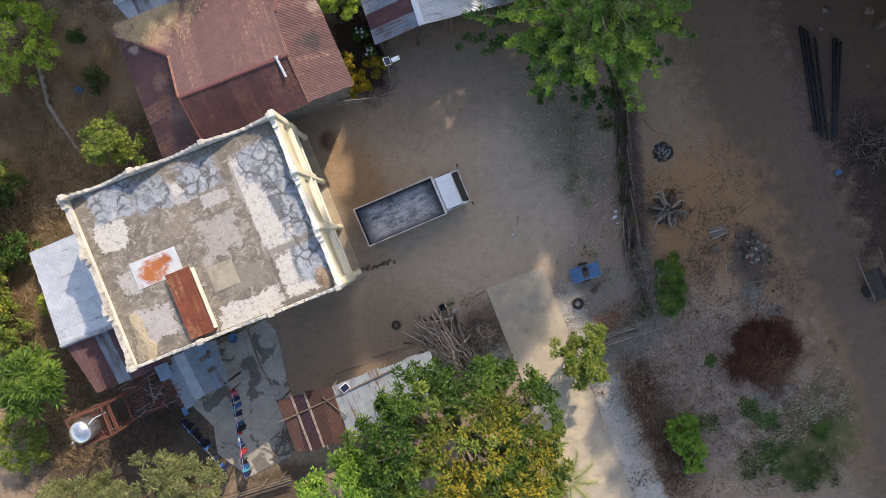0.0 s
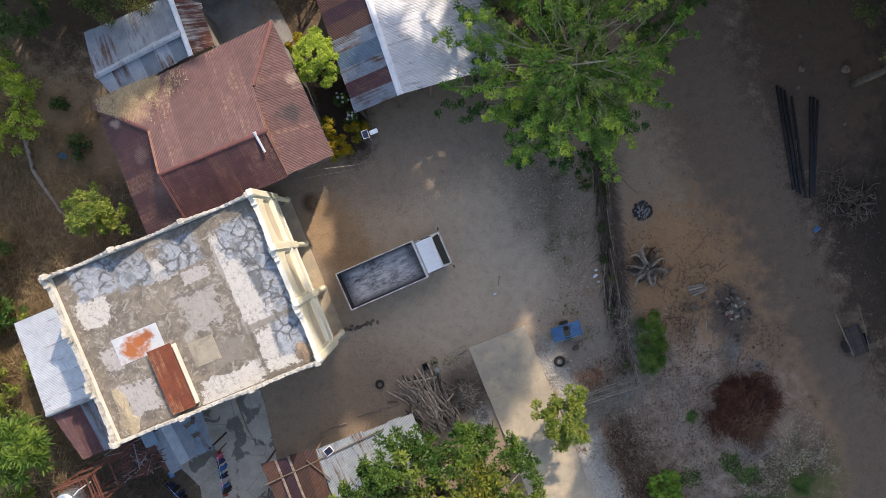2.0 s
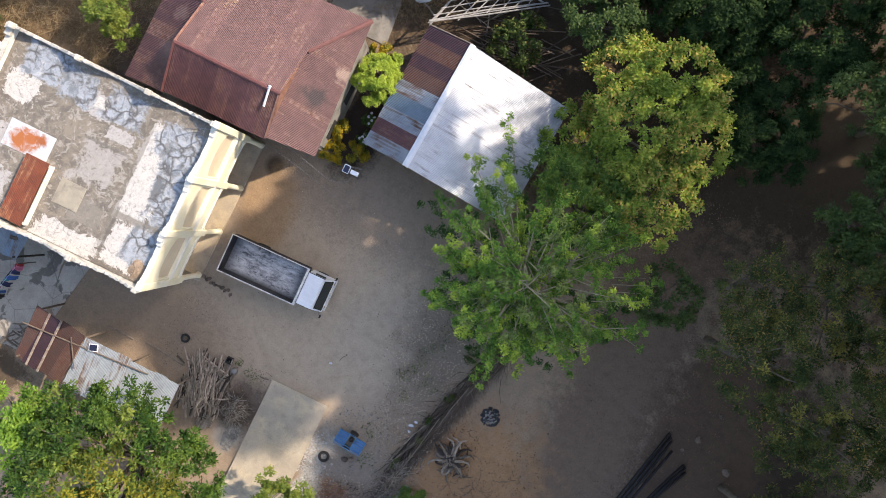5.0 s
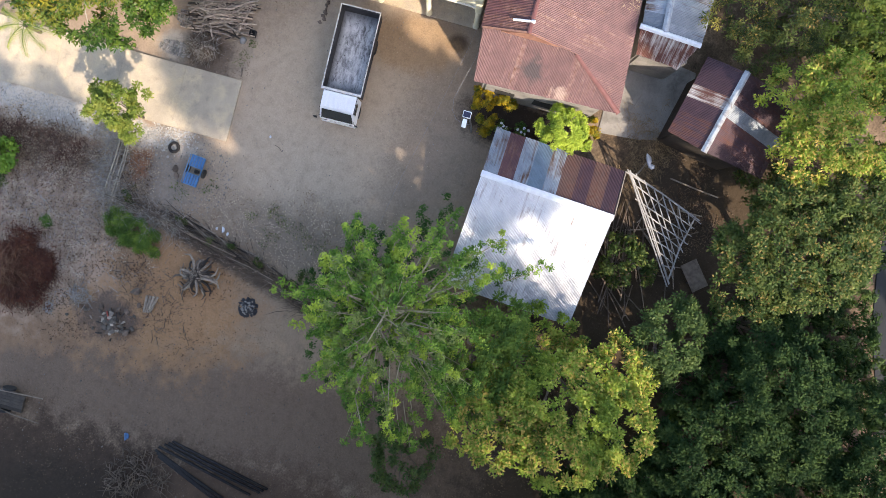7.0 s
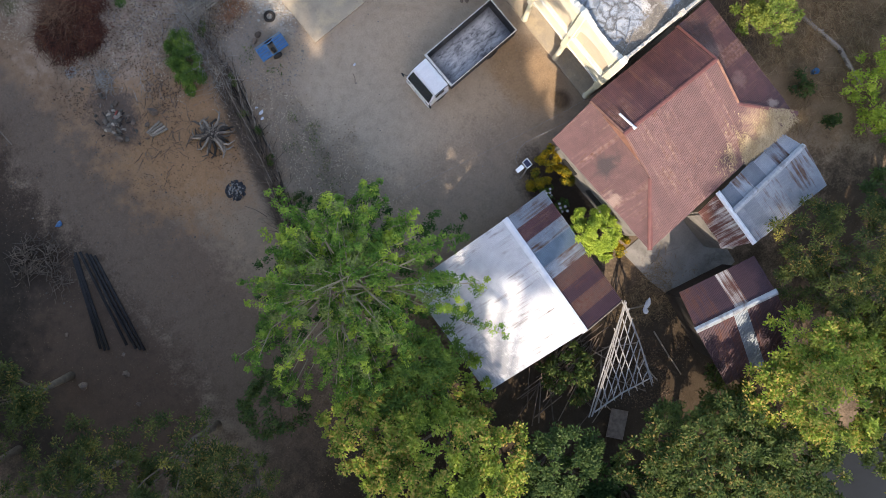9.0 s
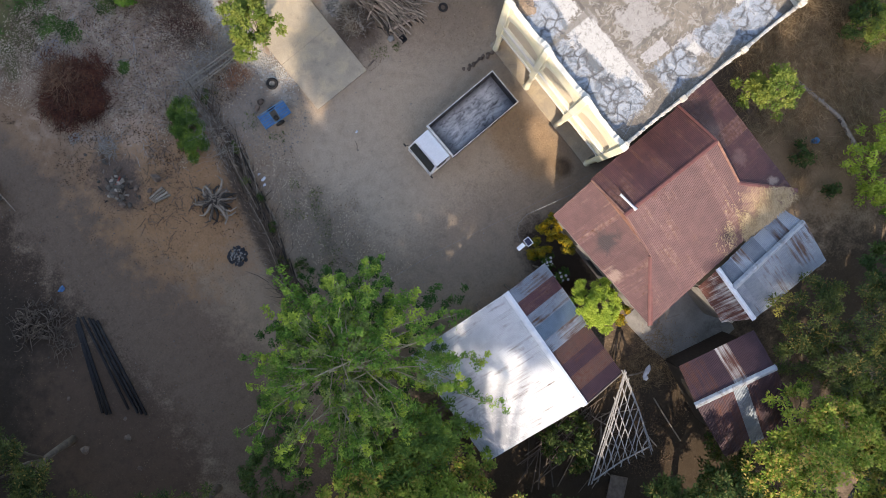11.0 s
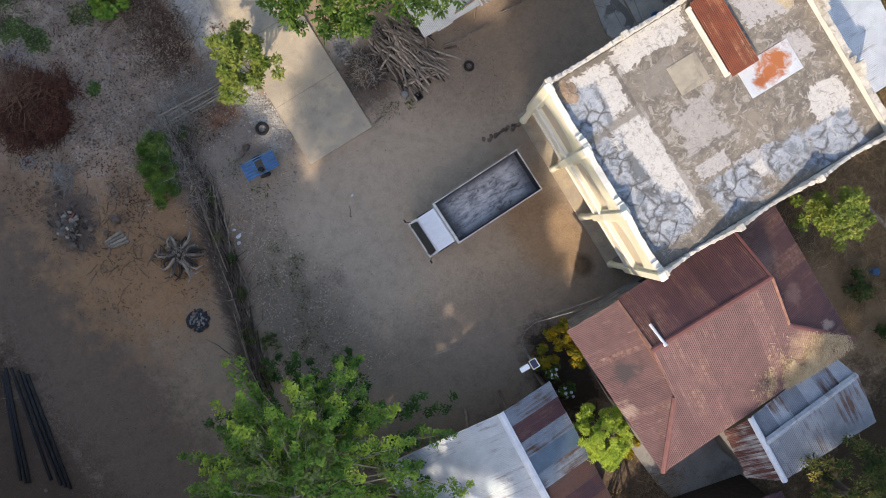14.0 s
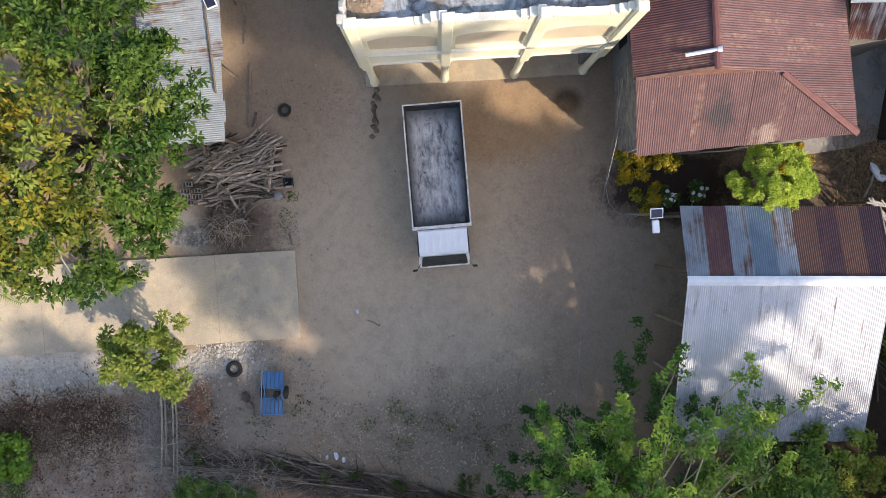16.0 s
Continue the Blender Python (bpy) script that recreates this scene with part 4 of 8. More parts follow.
wavy_parapet((BX0 + 0.1, BY1 - 0.06, 0), (BX1, BY1 - 0.06, 0), 3.0, 0.14, PARAPET_WHITE, 0.66, 3)
wavy_parapet((BX0 + 0.1, BY0 + 0.08, 0), (BX1, BY0 + 0.08, 0), 3.0, 0.14, PARAPET_WHITE, 0.5, 4)
parapet((BX0 + 0.09, BY0, 0), (BX0 + 0.09, BY1, 0), 3.0, RAW_TOP, 0.28, 0.8, 0.24, 5, True, CREAM_WHITE)
parapet((BX1 - 0.12, BY0, 0), (BX1 - 0.12, BY1 + 0.1, 0), 3.0, CREAM_WHITE, 0.24, 0.66, 0.24, 6, True, CREAM)

# roof hatch and sheets lying on the flat roof
HATCH = thing("roof_hatch", -11.7, 2.05, ROOF, 0, "stairwell hatch with pale kerb under a rusty corrugated sheet lid", "hatch")
for c, s in (((-11.1, 2.05), (0.1, 3.1)), ((-12.26, 2.05), (0.1, 3.1)), ((-11.68, 3.52), (1.06, 0.1)), ((-11.68, 0.58), (1.06, 0.1))):
    part("kerb", Geo().box((c[0], c[1], ROOF + 0.16), (s[0], s[1], 0.32), bev=0.015), CREAM_WHITE, HATCH)
roof_plane(HATCH, [(-12.38, 0.42, ROOF + 0.35), (-11.12, 0.42, ROOF + 0.42), (-11.12, 3.7, ROOF + 0.42), (-12.38, 3.7, ROOF + 0.35)], (1, 0, 0), lambda k, n: RUST_ORANGE, 0.6, seed=9)
g = Geo().box((0, 0, 0.012), (2.33, 1.34, 0.02), bev=0.005)
single("metal_sheet", g, RUST_PLATE, -12.72, 4.2, ROOF + 0.012, "flat pale metal sheet with orange rust lying on the roof", "metal sheet")
single("screed_patch", Geo().box((0, 0, 0.01), (1.3, 1.25, 0.03), bev=0.01), plain("tan_mortar", (0.35, 0.31, 0.24), (0.28, 0.25, 0.20), 2.5, 0.95, dark=(0.19, 0.17, 0.145)), -9.9, 2.7, ROOF + 0.002, "square of tan mortar cast on the roof", "mortar patch")
rnd = random.Random(21)
for nm, cx, cy, rx, ry, cnt, m, lab in (("gravel_heap", -5.5, 0.85, 0.38, 0.5, 140, plain("brown_gravel", (0.34, 0.25, 0.18), (0.24, 0.18, 0.13), 4, 0.95), "small heap of brown gravel in the roof corner"), ("sand_spill", -14.6, 1.3, 0.34, 1.15, 260, plain("yellow_sand", (0.44, 0.37, 0.26), (0.33, 0.275, 0.195), 7, 0.95, bump=0.6, fine=60), "spilled yellow sand along the roof edge")):
    g = Geo()
    g.v.append((0, 0, 0.16))
    for k in range(1, 9):
        for q in range(36):
            t, u = q * math.tau / 36, k / 8
            rr = u * (1 + 0.35 * noise.noise(Vector((math.cos(t) * 1.6, math.sin(t) * 1.6, cx))) + 0.15 * noise.noise(Vector((math.cos(t) * 5, math.sin(t) * 5, cy))))
            wide = 1.5 if math.sin(t) < -0.2 and ry > 1 else 1.0
            g.v.append((rr * rx * math.cos(t) * wide, rr * ry * math.sin(t), 0.16 * (1 - u) * (0.8 + 0.4 * noise.noise(Vector((u * 5 * math.cos(t), u * 5 * math.sin(t), 2)))) - 0.004 * (k == 8)))
    g.f = [(0, 1 + q, 1 + (q + 1) % 36) for q in range(36)] + [(1 + (k - 1) * 36 + q, 1 + k * 36 + q, 1 + k * 36 + (q + 1) % 36, 1 + (k - 1) * 36 + (q + 1) % 36) for k in range(1, 8) for q in range(36)]
    for i in range(cnt):
        r, t = math.sqrt(rnd.random()) * 1.15, rnd.uniform(0, math.tau)
        s = rnd.uniform(0.012, 0.03)
        g.rock((r * rx * math.cos(t), r * ry * math.sin(t), max(0.01, 0.15 * (1 - r))), (s, s * 0.8, s * 0.6), rnd)
    single(nm, g, m, cx, cy, ROOF + 0.004, lab, nm.split("_")[0], kind="stuff")

for k, (a, b) in enumerate((((-5.6, 8.2), (-6.6, 7.4)), ((-5.3, 7.9), (-5.9, 7.2)), ((-5.5, 6.2), (-6.0, 5.9)), ((-5.2, 8.5), (-6.3, 8.0)))):
    single("steel_bar", Geo().tube([(0, 0, 0.03), ((b[0] - a[0]) * 0.5, (b[1] - a[1]) * 0.5 + 0.05, 0.12), (b[0] - a[0], b[1] - a[1], 0.03)], 0.014, 5), STEEL, a[0], a[1], ROOF, "thin bent reinforcing bar lying on the roof", "steel bar", "reinforcing bars")

# ---- annexes against the concrete building ----
ANNEX = thing("annex_shed", -17.9, 5.2, 0, 0, "lean-to shed with bright zinc corrugated roof", "shed")
roof_plane(ANNEX, [(-20.05, 7.75, 4.05), (-15.6, 7.75, 4.55), (-15.6, 2.55, 4.55), (-20.45, 2.55, 4.05)], (0, 1, 0), lambda k, n: ZINC_WHITE, 0.85, seed=11, ragged=0.02)
four_walls(ANNEX, -19.9, -15.9, 2.8, 7.55, 3.95, GREY_RENDER)
LEAN = thing("rusty_lean_to", -18.1, 1.0, 0, 0, "low lean-to with rusty brown corrugated roof sheets", "shed")
roof_plane(LEAN, [(-20.35, 2.45, 3.75), (-15.6, 2.45, 3.75), (-15.6, -0.5, 3.3), (-20.0, -0.5, 3.3)], (1, 0, 0), lambda k, n: (RED_ROOF, DARK_RED_ROOF, ZINC_GREY, RED_ROOF, DARK_RED_ROOF, RUST_BROWN)[k % 6], 0.8, seed=12, ragged=0.05)
four_walls(LEAN, -19.8, -15.9, -0.2, 2.3, 3.2, GREY_RENDER)
ridge_cap(ANNEX, (-20.45, 2.56, 4.06), (-15.6, 2.56, 4.56), RIDGE_DULL, 0.14, 0.12, 'flashing')
AWN = thing("grey_lean_to", -15.0, -1.6, 0, -4, "open lean-to with dull grey corrugated roof on posts", "shed")
roof_plane(AWN, [(-16.75, -0.1, 3.35), (-12.9, 0.0, 3.35), (-13.4, -2.75, 2.8), (-16.35, -3.1, 2.8)], (1, 0, 0), lambda k, n: (RUST_BROWN, ZINC_GREY, ZINC_PALE, ZINC_GREY, ZINC_BLUE, ZINC_GREY)[k % 6], 0.62, amp=0.016, seed=13, ragged=0.16)
for px, py in ((-16.2, -2.9), (-13.5, -2.6), (-13.2, -0.2), (-16.3, -0.2)):
    part("post", Geo().tube([(px, py, 0), (px, py, 2.95)], 0.06, 8), WOOD_DARK, AWN)
single("zinc_offcut", Geo().box((0, 0, 0), (0.75, 0.9, 0.02), m=Matrix.Rotation(0.1, 4, "X")), ZINC_BLUE, -16.15, -0.75, 3.42, "short pale zinc sheet laid on the lean-to roof", "metal sheet")
for i, (x, y, a) in enumerate(((-14.0, -0.9, 20), (-13.65, -0.75, 60), (-13.85, -1.6, 10))):
    single("roof_block", Geo().box((0, 0, 0.09), (0.4, 0.2, 0.18), bev=0.02), STONE, x, y, 3.06 + (y + 0.9) * 0.19, "concrete block weighing down a roof sheet", "block", "roof blocks", rz=a)

# ---- red-roofed house ----
RED = thing("red_house", -6.2, 13.1, 0, 0, "grey block house under a faded red corrugated hip roof", "house")
RZ = 6.72
A, B = (-8.9, 11.57, RZ), (-3.17, 11.57, RZ)
roof_plane(RED, [A, B, (-3.17, 14.27, 5.59), (-1.15, 17.25, 4.48), (-11.4, 16.5, 4.64), (-8.78, 14.05, 5.68)], (1, 0, 0), lambda k, n: RED_ROOF, 0.8, seed=15, ragged=0.0)
roof_plane(RED, [A, B, (-3.17, 9.25, 5.62), (-8.9, 9.15, 5.62)], (1, 0, 0), lambda k, n: DARK_RED_ROOF, 0.8, seed=16, ragged=0.02)
roof_plane(RED, [(-3.32, 9.33, 5.64), (-3.32, 14.27, 5.64), (-1.15, 17.25, 4.45), (-0.8, 9.6, 4.30)], (0, 1, 0), lambda k, n: RED_ROOF, 0.8, seed=17, ragged=0.02)
roof_plane(RED, [(-8.72, 9.1, 5.66), (-8.7, 14.05, 5.68), (-11.3, 16.4, 4.58), (-11.5, 9.05, 4.42)], (0, 1, 0), lambda k, n: DUSTY_RED, 0.8, seed=18, ragged=0.03)
ridge_cap(RED, A, B, RIDGE_RED, 0.11, 0.05)
ridge_cap(RED, (-3.17, 14.2, 5.60), (-1.15, 17.25, 4.48), RIDGE_RED, 0.13, 0.05)
ridge_cap(RED, (-8.8, 14.0, 5.69), (-11.4, 16.5, 4.66), RIDGE_RED, 0.13, 0.05)
ridge_cap(RED, (-3.2, 9.3, 5.64), (-3.2, 11.5, 6.69), RIDGE_RUST, 0.05, 0.02)
ridge_cap(RED, (-3.2, 11.6, 6.69), (-3.2, 14.25, 5.60), RIDGE_RUST, 0.05, 0.02)
ridge_cap(RED, (-8.88, 14.0, 5.72), (-8.9, 11.6, 6.72), RIDGE_RUST, 0.06, 0.02)
ridge_cap(RED, (-8.9, 11.5, 6.69), (-8.9, 9.1, 5.62), RIDGE_RED, 0.06, 0.02)
for x in (-3.3, -8.75):
    g = Geo().add([(x + dx, yy, z) for dx in (-0.06, 0.06) for yy, z in ((9.5, 5.1), (14.1, 5.1), (11.57, 6.5))], [(0, 1, 2), (5, 4, 3), (0, 3, 4, 1), (1, 4, 5, 2), (2, 5, 3, 0)])
    part("gable", g, RIDGE_RUST, RED)
four_walls(RED, -11.0, -1.25, 10.2, 16.3, 4.2, GREY_RENDER, 0.18)
BLOCK = mesh_of("wall_block", Geo().box((0, 0, 0), (0.39, 0.03, 0.185), bev=0.008), BLOCK_GREY)
for row in range(21):
    for k in range(8):
        ob = new("wall_block", BLOCK)
        ob.parent = RED
        ob.matrix_local = pose(RED.location.x, RED.location.y, 0).inverted() @ pose(-1.4 - 0.4 * k - 0.2 * (row % 2), 10.1, 0.1 + 0.195 * row)
for x, sx in ((-9.9, 1.0), (-7.2, 1.2), (-5.9, 1.2)):
    wd = part("window", Geo().box((x, 10.11, 1.6), (sx, 0.05, 1.1)), DARK, RED)
for yy in (11.4, 13.6, 15.6):
    part("window", Geo().box((-1.15, yy, 1.6), (0.05, 1.1, 1.1)), DARK, RED)
single("vent_pipe", Geo().tube([(0, 0, 0), (0.05, -0.95, -0.32)], 0.065, 10).tube([(0.0, 0.08, 0.03), (0.0, -0.05, -0.02)], 0.09, 10), PLASTIC, -3.76, 11.62, 6.76, "short white plastic pipe lying across the ridge", "pipe")
rnd = random.Random(33)
g = Geo()
for i in range(11000):
    x, y = rnd.gauss(-9.3, 1.15), 16.75 - abs(rnd.gauss(0, 0.85))
    if not (-11.2 < x < -6.2 and 14.0 < y < 16.75) or (y - 14.1) < (-8.9 - x) * 0.9 or noise.noise(Vector((x * 2.2, y * 0.8, 3))) + rnd.uniform(-0.3, 0.3) < -0.12 + 0.3 * (16.2 - y) + 0.1 * max(0.0, x + 9.0):
        continue
    z = 6.75 - 0.402 * (y - 11.57) + rnd.uniform(0.02, 0.08)
    a = rnd.gauss(1.57, 0.6)
    ln = rnd.uniform(0.1, 0.3)
    dx, dy = math.cos(a) * ln, math.sin(a) * ln
    g.add([(x, y, z), (x - dy * 0.1, y + dx * 0.1, z), (x + dx, y + dy, z - 0.40 * dy + rnd.uniform(-0.01, 0.03))], [(0, 1, 2)])
single("roof_straw", g, STRAW_PALE, 0, 0, 0, "mat of dry straw and leaves caught on the red roof", "straw", kind="stuff")

# ---- white-roofed shed ----
WH = thing("white_roofed_shed", 5.6, 14.8, 0, -3.5, "shed with bright zinc front slope and patchwork rusty back slope", "shed")


def wl(x, y, z):
    a = radians(-3.5)
    return (3.86 + math.cos(a) * x - math.sin(a) * y, 14.9 + math.sin(a) * x + math.cos(a) * y, z)


HALF = 3.64
ALONG = (math.sin(radians(3.5)), math.cos(radians(3.5)), 0)
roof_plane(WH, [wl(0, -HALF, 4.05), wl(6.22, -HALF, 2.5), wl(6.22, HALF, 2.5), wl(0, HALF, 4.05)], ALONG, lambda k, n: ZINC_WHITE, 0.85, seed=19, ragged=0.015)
roof_plane(WH, [wl(0, -HALF, 4.03), wl(-2.66, -HALF, 3.15), wl(-2.66, HALF, 3.15), wl(0, HALF, 4.03)], ALONG, lambda k, n: (ZINC_GREY, DARK_RED_ROOF, ZINC_GREY, ZINC_BLUE, ZINC_GREY, RUST_BROWN, PLUM_ROOF, RUST_BROWN, PLUM_ROOF)[min(k, 8)], 0.82, seed=20, ragged=0.02)
ridge_cap(WH, wl(0, -HALF - 0.03, 4.08), wl(0, HALF + 0.03, 4.08), RIDGE_ZINC, 0.17, 0.05)
part("barge_board", Geo().box(wl(-1.33, HALF + 0.06, 3.55), (2.8, 0.05, 0.16), m=Matrix.Rotation(radians(-3.5), 4, "Z") @ Matrix.Rotation(-math.atan2(0.88, 2.66), 4, "Y")), WOOD_PALE, WH, "pale board along the roof edge")
for k in range(5):
    c = wl(-2.3 + 2.0 * k, -3.5, 0)
    part("post", Geo().tube([(c[0], c[1], 0), (c[0], c[1], (3.2, 3.9, 3.55, 3.05, 2.55)[k])], [0.07, 0.06], 7), WOOD_GREY, WH)
for (x0, y0), (x1, y1) in (((-2.4, 3.5), (5.8, 3.5)), ((-2.4, -3.4), (-2.4, 3.4)), ((5.8, -3.4), (5.8, 3.4))):
    c = wl((x0 + x1) / 2, (y0 + y1) / 2, 1.15)
    part("wall", Geo().box(c, (max(x1 - x0, 0.15), max(y1 - y0, 0.15), 2.5), radians(-3.5)), WOOD_DARK, WH)

# ---- grey shed behind the house ----
GS = thing("grey_shed", -8.2, 19.2, 0, 0, "low shed with dull zinc roof and a rust-streaked side slope", "shed")
roof_plane(GS, [(-10.6, 20.5, 4.05), (-5.55, 20.5, 4.25), (-5.7, 18.4, 4.65), (-10.8, 18.1, 4.4)], (1, 0, 0), lambda k, n: ZINC_GREY, 0.8, seed=23, ragged=0.03)
roof_plane(GS, [(-10.8, 18.05, 4.25), (-5.85, 18.35, 4.5), (-5.85, 17.2, 4.2), (-10.5, 16.95, 4.0)], (1, 0, 0), lambda k, n: (ZINC_PALE, ZINC_GREY)[k % 2], 0.85, seed=24, ragged=0.05)
roof_plane(GS, [(-5.7, 17.1, 4.65), (-5.55, 20.3, 4.65), (-4.3, 19.75, 3.7), (-4.55, 17.45, 3.7)], (0, 1, 0), lambda k, n: RUST_WHITE, 0.75, seed=25, ragged=0.1)
ridge_cap(GS, (-5.7, 17.05, 4.69), (-5.55, 20.35, 4.69), RIDGE_ZINC, 0.14)
ridge_cap(GS, (-10.8, 18.07, 4.43), (-5.7, 18.38, 4.69), RIDGE_DULL, 0.17)
four_walls(GS, -10.3, -4.8, 17.7, 20.1, 3.6, GREY_RENDER)

# ---- plum-roofed shed ----
PS = thing("plum_shed", -2.8, 23.0, 0, -13, "old shed with plum-red corrugated roof and pale ridge cap", "shed")
roof_plane(PS, [(-4.85, 23.02, 4.7), (-0.4, 21.97, 4.7), (-1.1, 20.1, 3.85), (-5.4, 21.1, 3.85)], (4.45, -1.05, 0), lambda k, n: RUST_WHITE if k == 2 else PLUM_ROOF, 0.74, seed=27, ragged=0.02)
roof_plane(PS, [(-4.85, 23.02, 4.7), (-0.4, 21.97, 4.7), (-0.05, 25.7, 3.5), (-4.4, 26.7, 3.5)], (4.45, -1.05, 0), lambda k, n: ZINC_GREY if k == 3 else PLUM_ROOF, 0.74, seed=28, ragged=0.02)
ridge_cap(PS, (-4.9, 23.03, 4.74), (-0.34, 21.955, 4.74), RIDGE_DULL, 0.17)
for a, b in (((-4.9, 21.6), (-1.3, 20.8)), ((-1.3, 20.8), (-0.6, 24.6)), ((-4.1, 25.4), (-0.6, 24.6)), ((-4.9, 21.6), (-4.1, 25.4))):
    ln, an = math.dist(a, b), math.atan2(b[1] - a[1], b[0] - a[0])
    part("wall", Geo().box(((a[0] + b[0]) / 2, (a[1] + b[1]) / 2, 1.7), (ln, 0.12, 3.6), an), WOOD_DARK, PS)

# ---- open shed by the drive ----
SS = thing("firewood_shed", -7.0, -6.5, 0, 0, "open shed with rusty brown and zinc roof sheets on posts", "shed")
roof_plane(SS, [(-11.35, -4.45, 2.65), (-8.25, -4.95, 2.65), (-8.55, -8.2, 2.15), (-11.55, -7.9, 2.15)], (3.1, -0.5, 0), lambda k, n: (RUST_BROWN, PLUM_ROOF, RUST_BROWN, RUST_BROWN)[k % 4], 0.8, seed=31, ragged=0.1)
roof_plane(SS, [(-8.2, -4.95, 2.6), (-2.4, -5.08, 2.6), (-2.5, -8.2, 2.1), (-8.5, -8.25, 2.1)], (1, 0, 0), lambda k, n: ZINC_PALE, 0.8, seed=32, ragged=0.05)
for px, py in ((-11.2, -4.7), (-8.3, -5.1), (-5.3, -5.2), (-2.6, -5.3), (-11.3, -7.7), (-8.4, -8.0), (-5.3, -8.0), (-2.7, -8.0)):
    part("post", Geo().tube([(px, py, 0), (px + 0.03, py, 2.4)], [0.07, 0.055], 7), WOOD_GREY, SS)
for u in (0.28, 0.52):
    a, b = Vector((-11.35, -4.45, 2.68)).lerp(Vector((-8.25, -4.95, 2.68)), u), Vector((-11.55, -7.9, 2.18)).lerp(Vector((-8.55, -8.2, 2.18)), u)
    ridge_cap(SS, a, b, RIDGE_PALE, 0.07, 0.02, "lap_strip")
part("purlin", Geo().tube([(-11.7, -5.75, 2.62), (-8.5, -5.6, 2.56), (-4.2, -5.3, 2.66)], 0.04, 6), WOOD_GREY, SS, "bamboo pole lying along the roof")
part("purlin", Geo().tube([(-8.9, -5.3, 2.68), (-8.1, -6.9, 2.45)], 0.035, 6), WOOD_GREY, SS)

# ---- low stone wall in the dry plot ----
LW = thing("low_stone_wall", -17.7, 15.5, 0, 0, "low crumbling stone wall in dry undergrowth", "wall")
rnd = random.Random(35)
for a, b in (((-17.6, 18.4), (-17.95, 16.0)), ((-17.95, 16.0), (-17.3, 12.8))):
    part("core", Geo().box(((a[0] + b[0]) / 2, (a[1] + b[1]) / 2, 0.12), (math.dist(a, b), 0.2, 0.2), math.atan2(b[1] - a[1], b[0] - a[0]), bev=0.06), STONE_TAN, LW)
    n = int(math.dist(a, b) / 0.3)
    for i in range(n):
        u = (i + 0.5) / n
        part("stone", Geo().rock((a[0] + (b[0] - a[0]) * u + rnd.uniform(-0.12, 0.12), a[1] + (b[1] - a[1]) * u, 0.14), (0.14, 0.17, 0.1), rnd, rnd.uniform(0, 3)), STONE if i % 2 else STONE_TAN, LW)
single("blue_bin", Geo().lathe((0, 0, 0), [(0.14, 0.0), (0.17, 0.45), (0.19, 0.46), (0.15, 0.44), (0.12, 0.05)], 18), BLUE_LIGHT, -15.9, 16.1, 0, "pale blue plastic pail in dry grass", "pail", smooth=True)


# ---- vegetation ----
def cards(name, pos, out, length, width, rng, material, parent=None, droop=0.25, spread=0.5, axis=None):
    """Many single leaves, each a folded diamond on its own: places, the way each faces, sizes."""
    n = len(pos)
    nrm = out + rng.normal(0, spread, (n, 3))
    nrm[:, 2] += 0.35
    nrm /= np.linalg.norm(nrm, axis=1)[:, None] + 1e-9
    t = rng.normal(0, 1, (n, 3)) if axis is None else axis + rng.normal(0, 0.6, (n, 3))
    t[:, 2] -= droop
    t -= nrm * (t * nrm).sum(1)[:, None]
    t /= np.linalg.norm(t, axis=1)[:, None] + 1e-9
    s = np.cross(nrm, t)
    ln = (length * rng.uniform(0.65, 1.3, n))[:, None]
    wd = (width * rng.uniform(0.7, 1.25, n))[:, None]
    v = np.empty((n, 4, 3))
    v[:, 0] = pos
    v[:, 1] = pos + t * ln * 0.45 + s * wd * 0.5 + nrm * wd * 0.12
    v[:, 2] = pos + t * ln - nrm * ln * 0.15
    v[:, 3] = pos + t * ln * 0.45 - s * wd * 0.5 + nrm * wd * 0.12
    me = bpy.data.meshes.new(name)
    me.vertices.add(4 * n)
    me.vertices.foreach_set("co", v.astype(np.float32).ravel())
    me.loops.add(4 * n)
    me.loops.foreach_set("vertex_index", np.arange(4 * n, dtype=np.int32))
    me.polygons.add(n)
    me.polygons.foreach_set("loop_start", np.arange(0, 4 * n, 4, dtype=np.int32))
    me.update(calc_edges=True)
    me.materials.append(material)
    ob = new(name, me)
    if parent:
        ob.parent = parent
    return ob


def clumps_of(crowns, rng, size, density):
    """Centres and radii of leaf clumps over the crowns' upper sides, with a few inside."""
    cs = []
    for cx, cy, cz, rx, ry, rz in crowns:
        n = max(6, int(density * math.pi * rx * ry / (size * size)))
        d = rng.normal(0, 1, (n, 3))
        d /= np.linalg.norm(d, axis=1)[:, None]
        d[:, 2] = np.where(d[:, 2] < -0.25, -d[:, 2], d[:, 2])
        lump = np.array([1 + 0.26 * noise.noise(Vector((cx + 1.4 * q[0], cy + 1.4 * q[1], 1.4 * q[2]))) for q in d])
        k = (rng.uniform(0.62, 1.0, n) ** 0.5 * lump)[:, None]
        p = np.array((cx, cy, cz)) + d * k * np.array((rx, ry, rz))
        for q in p:
            cs.append((*q, size * rng.uniform(0.6, 1.15)))
    return cs


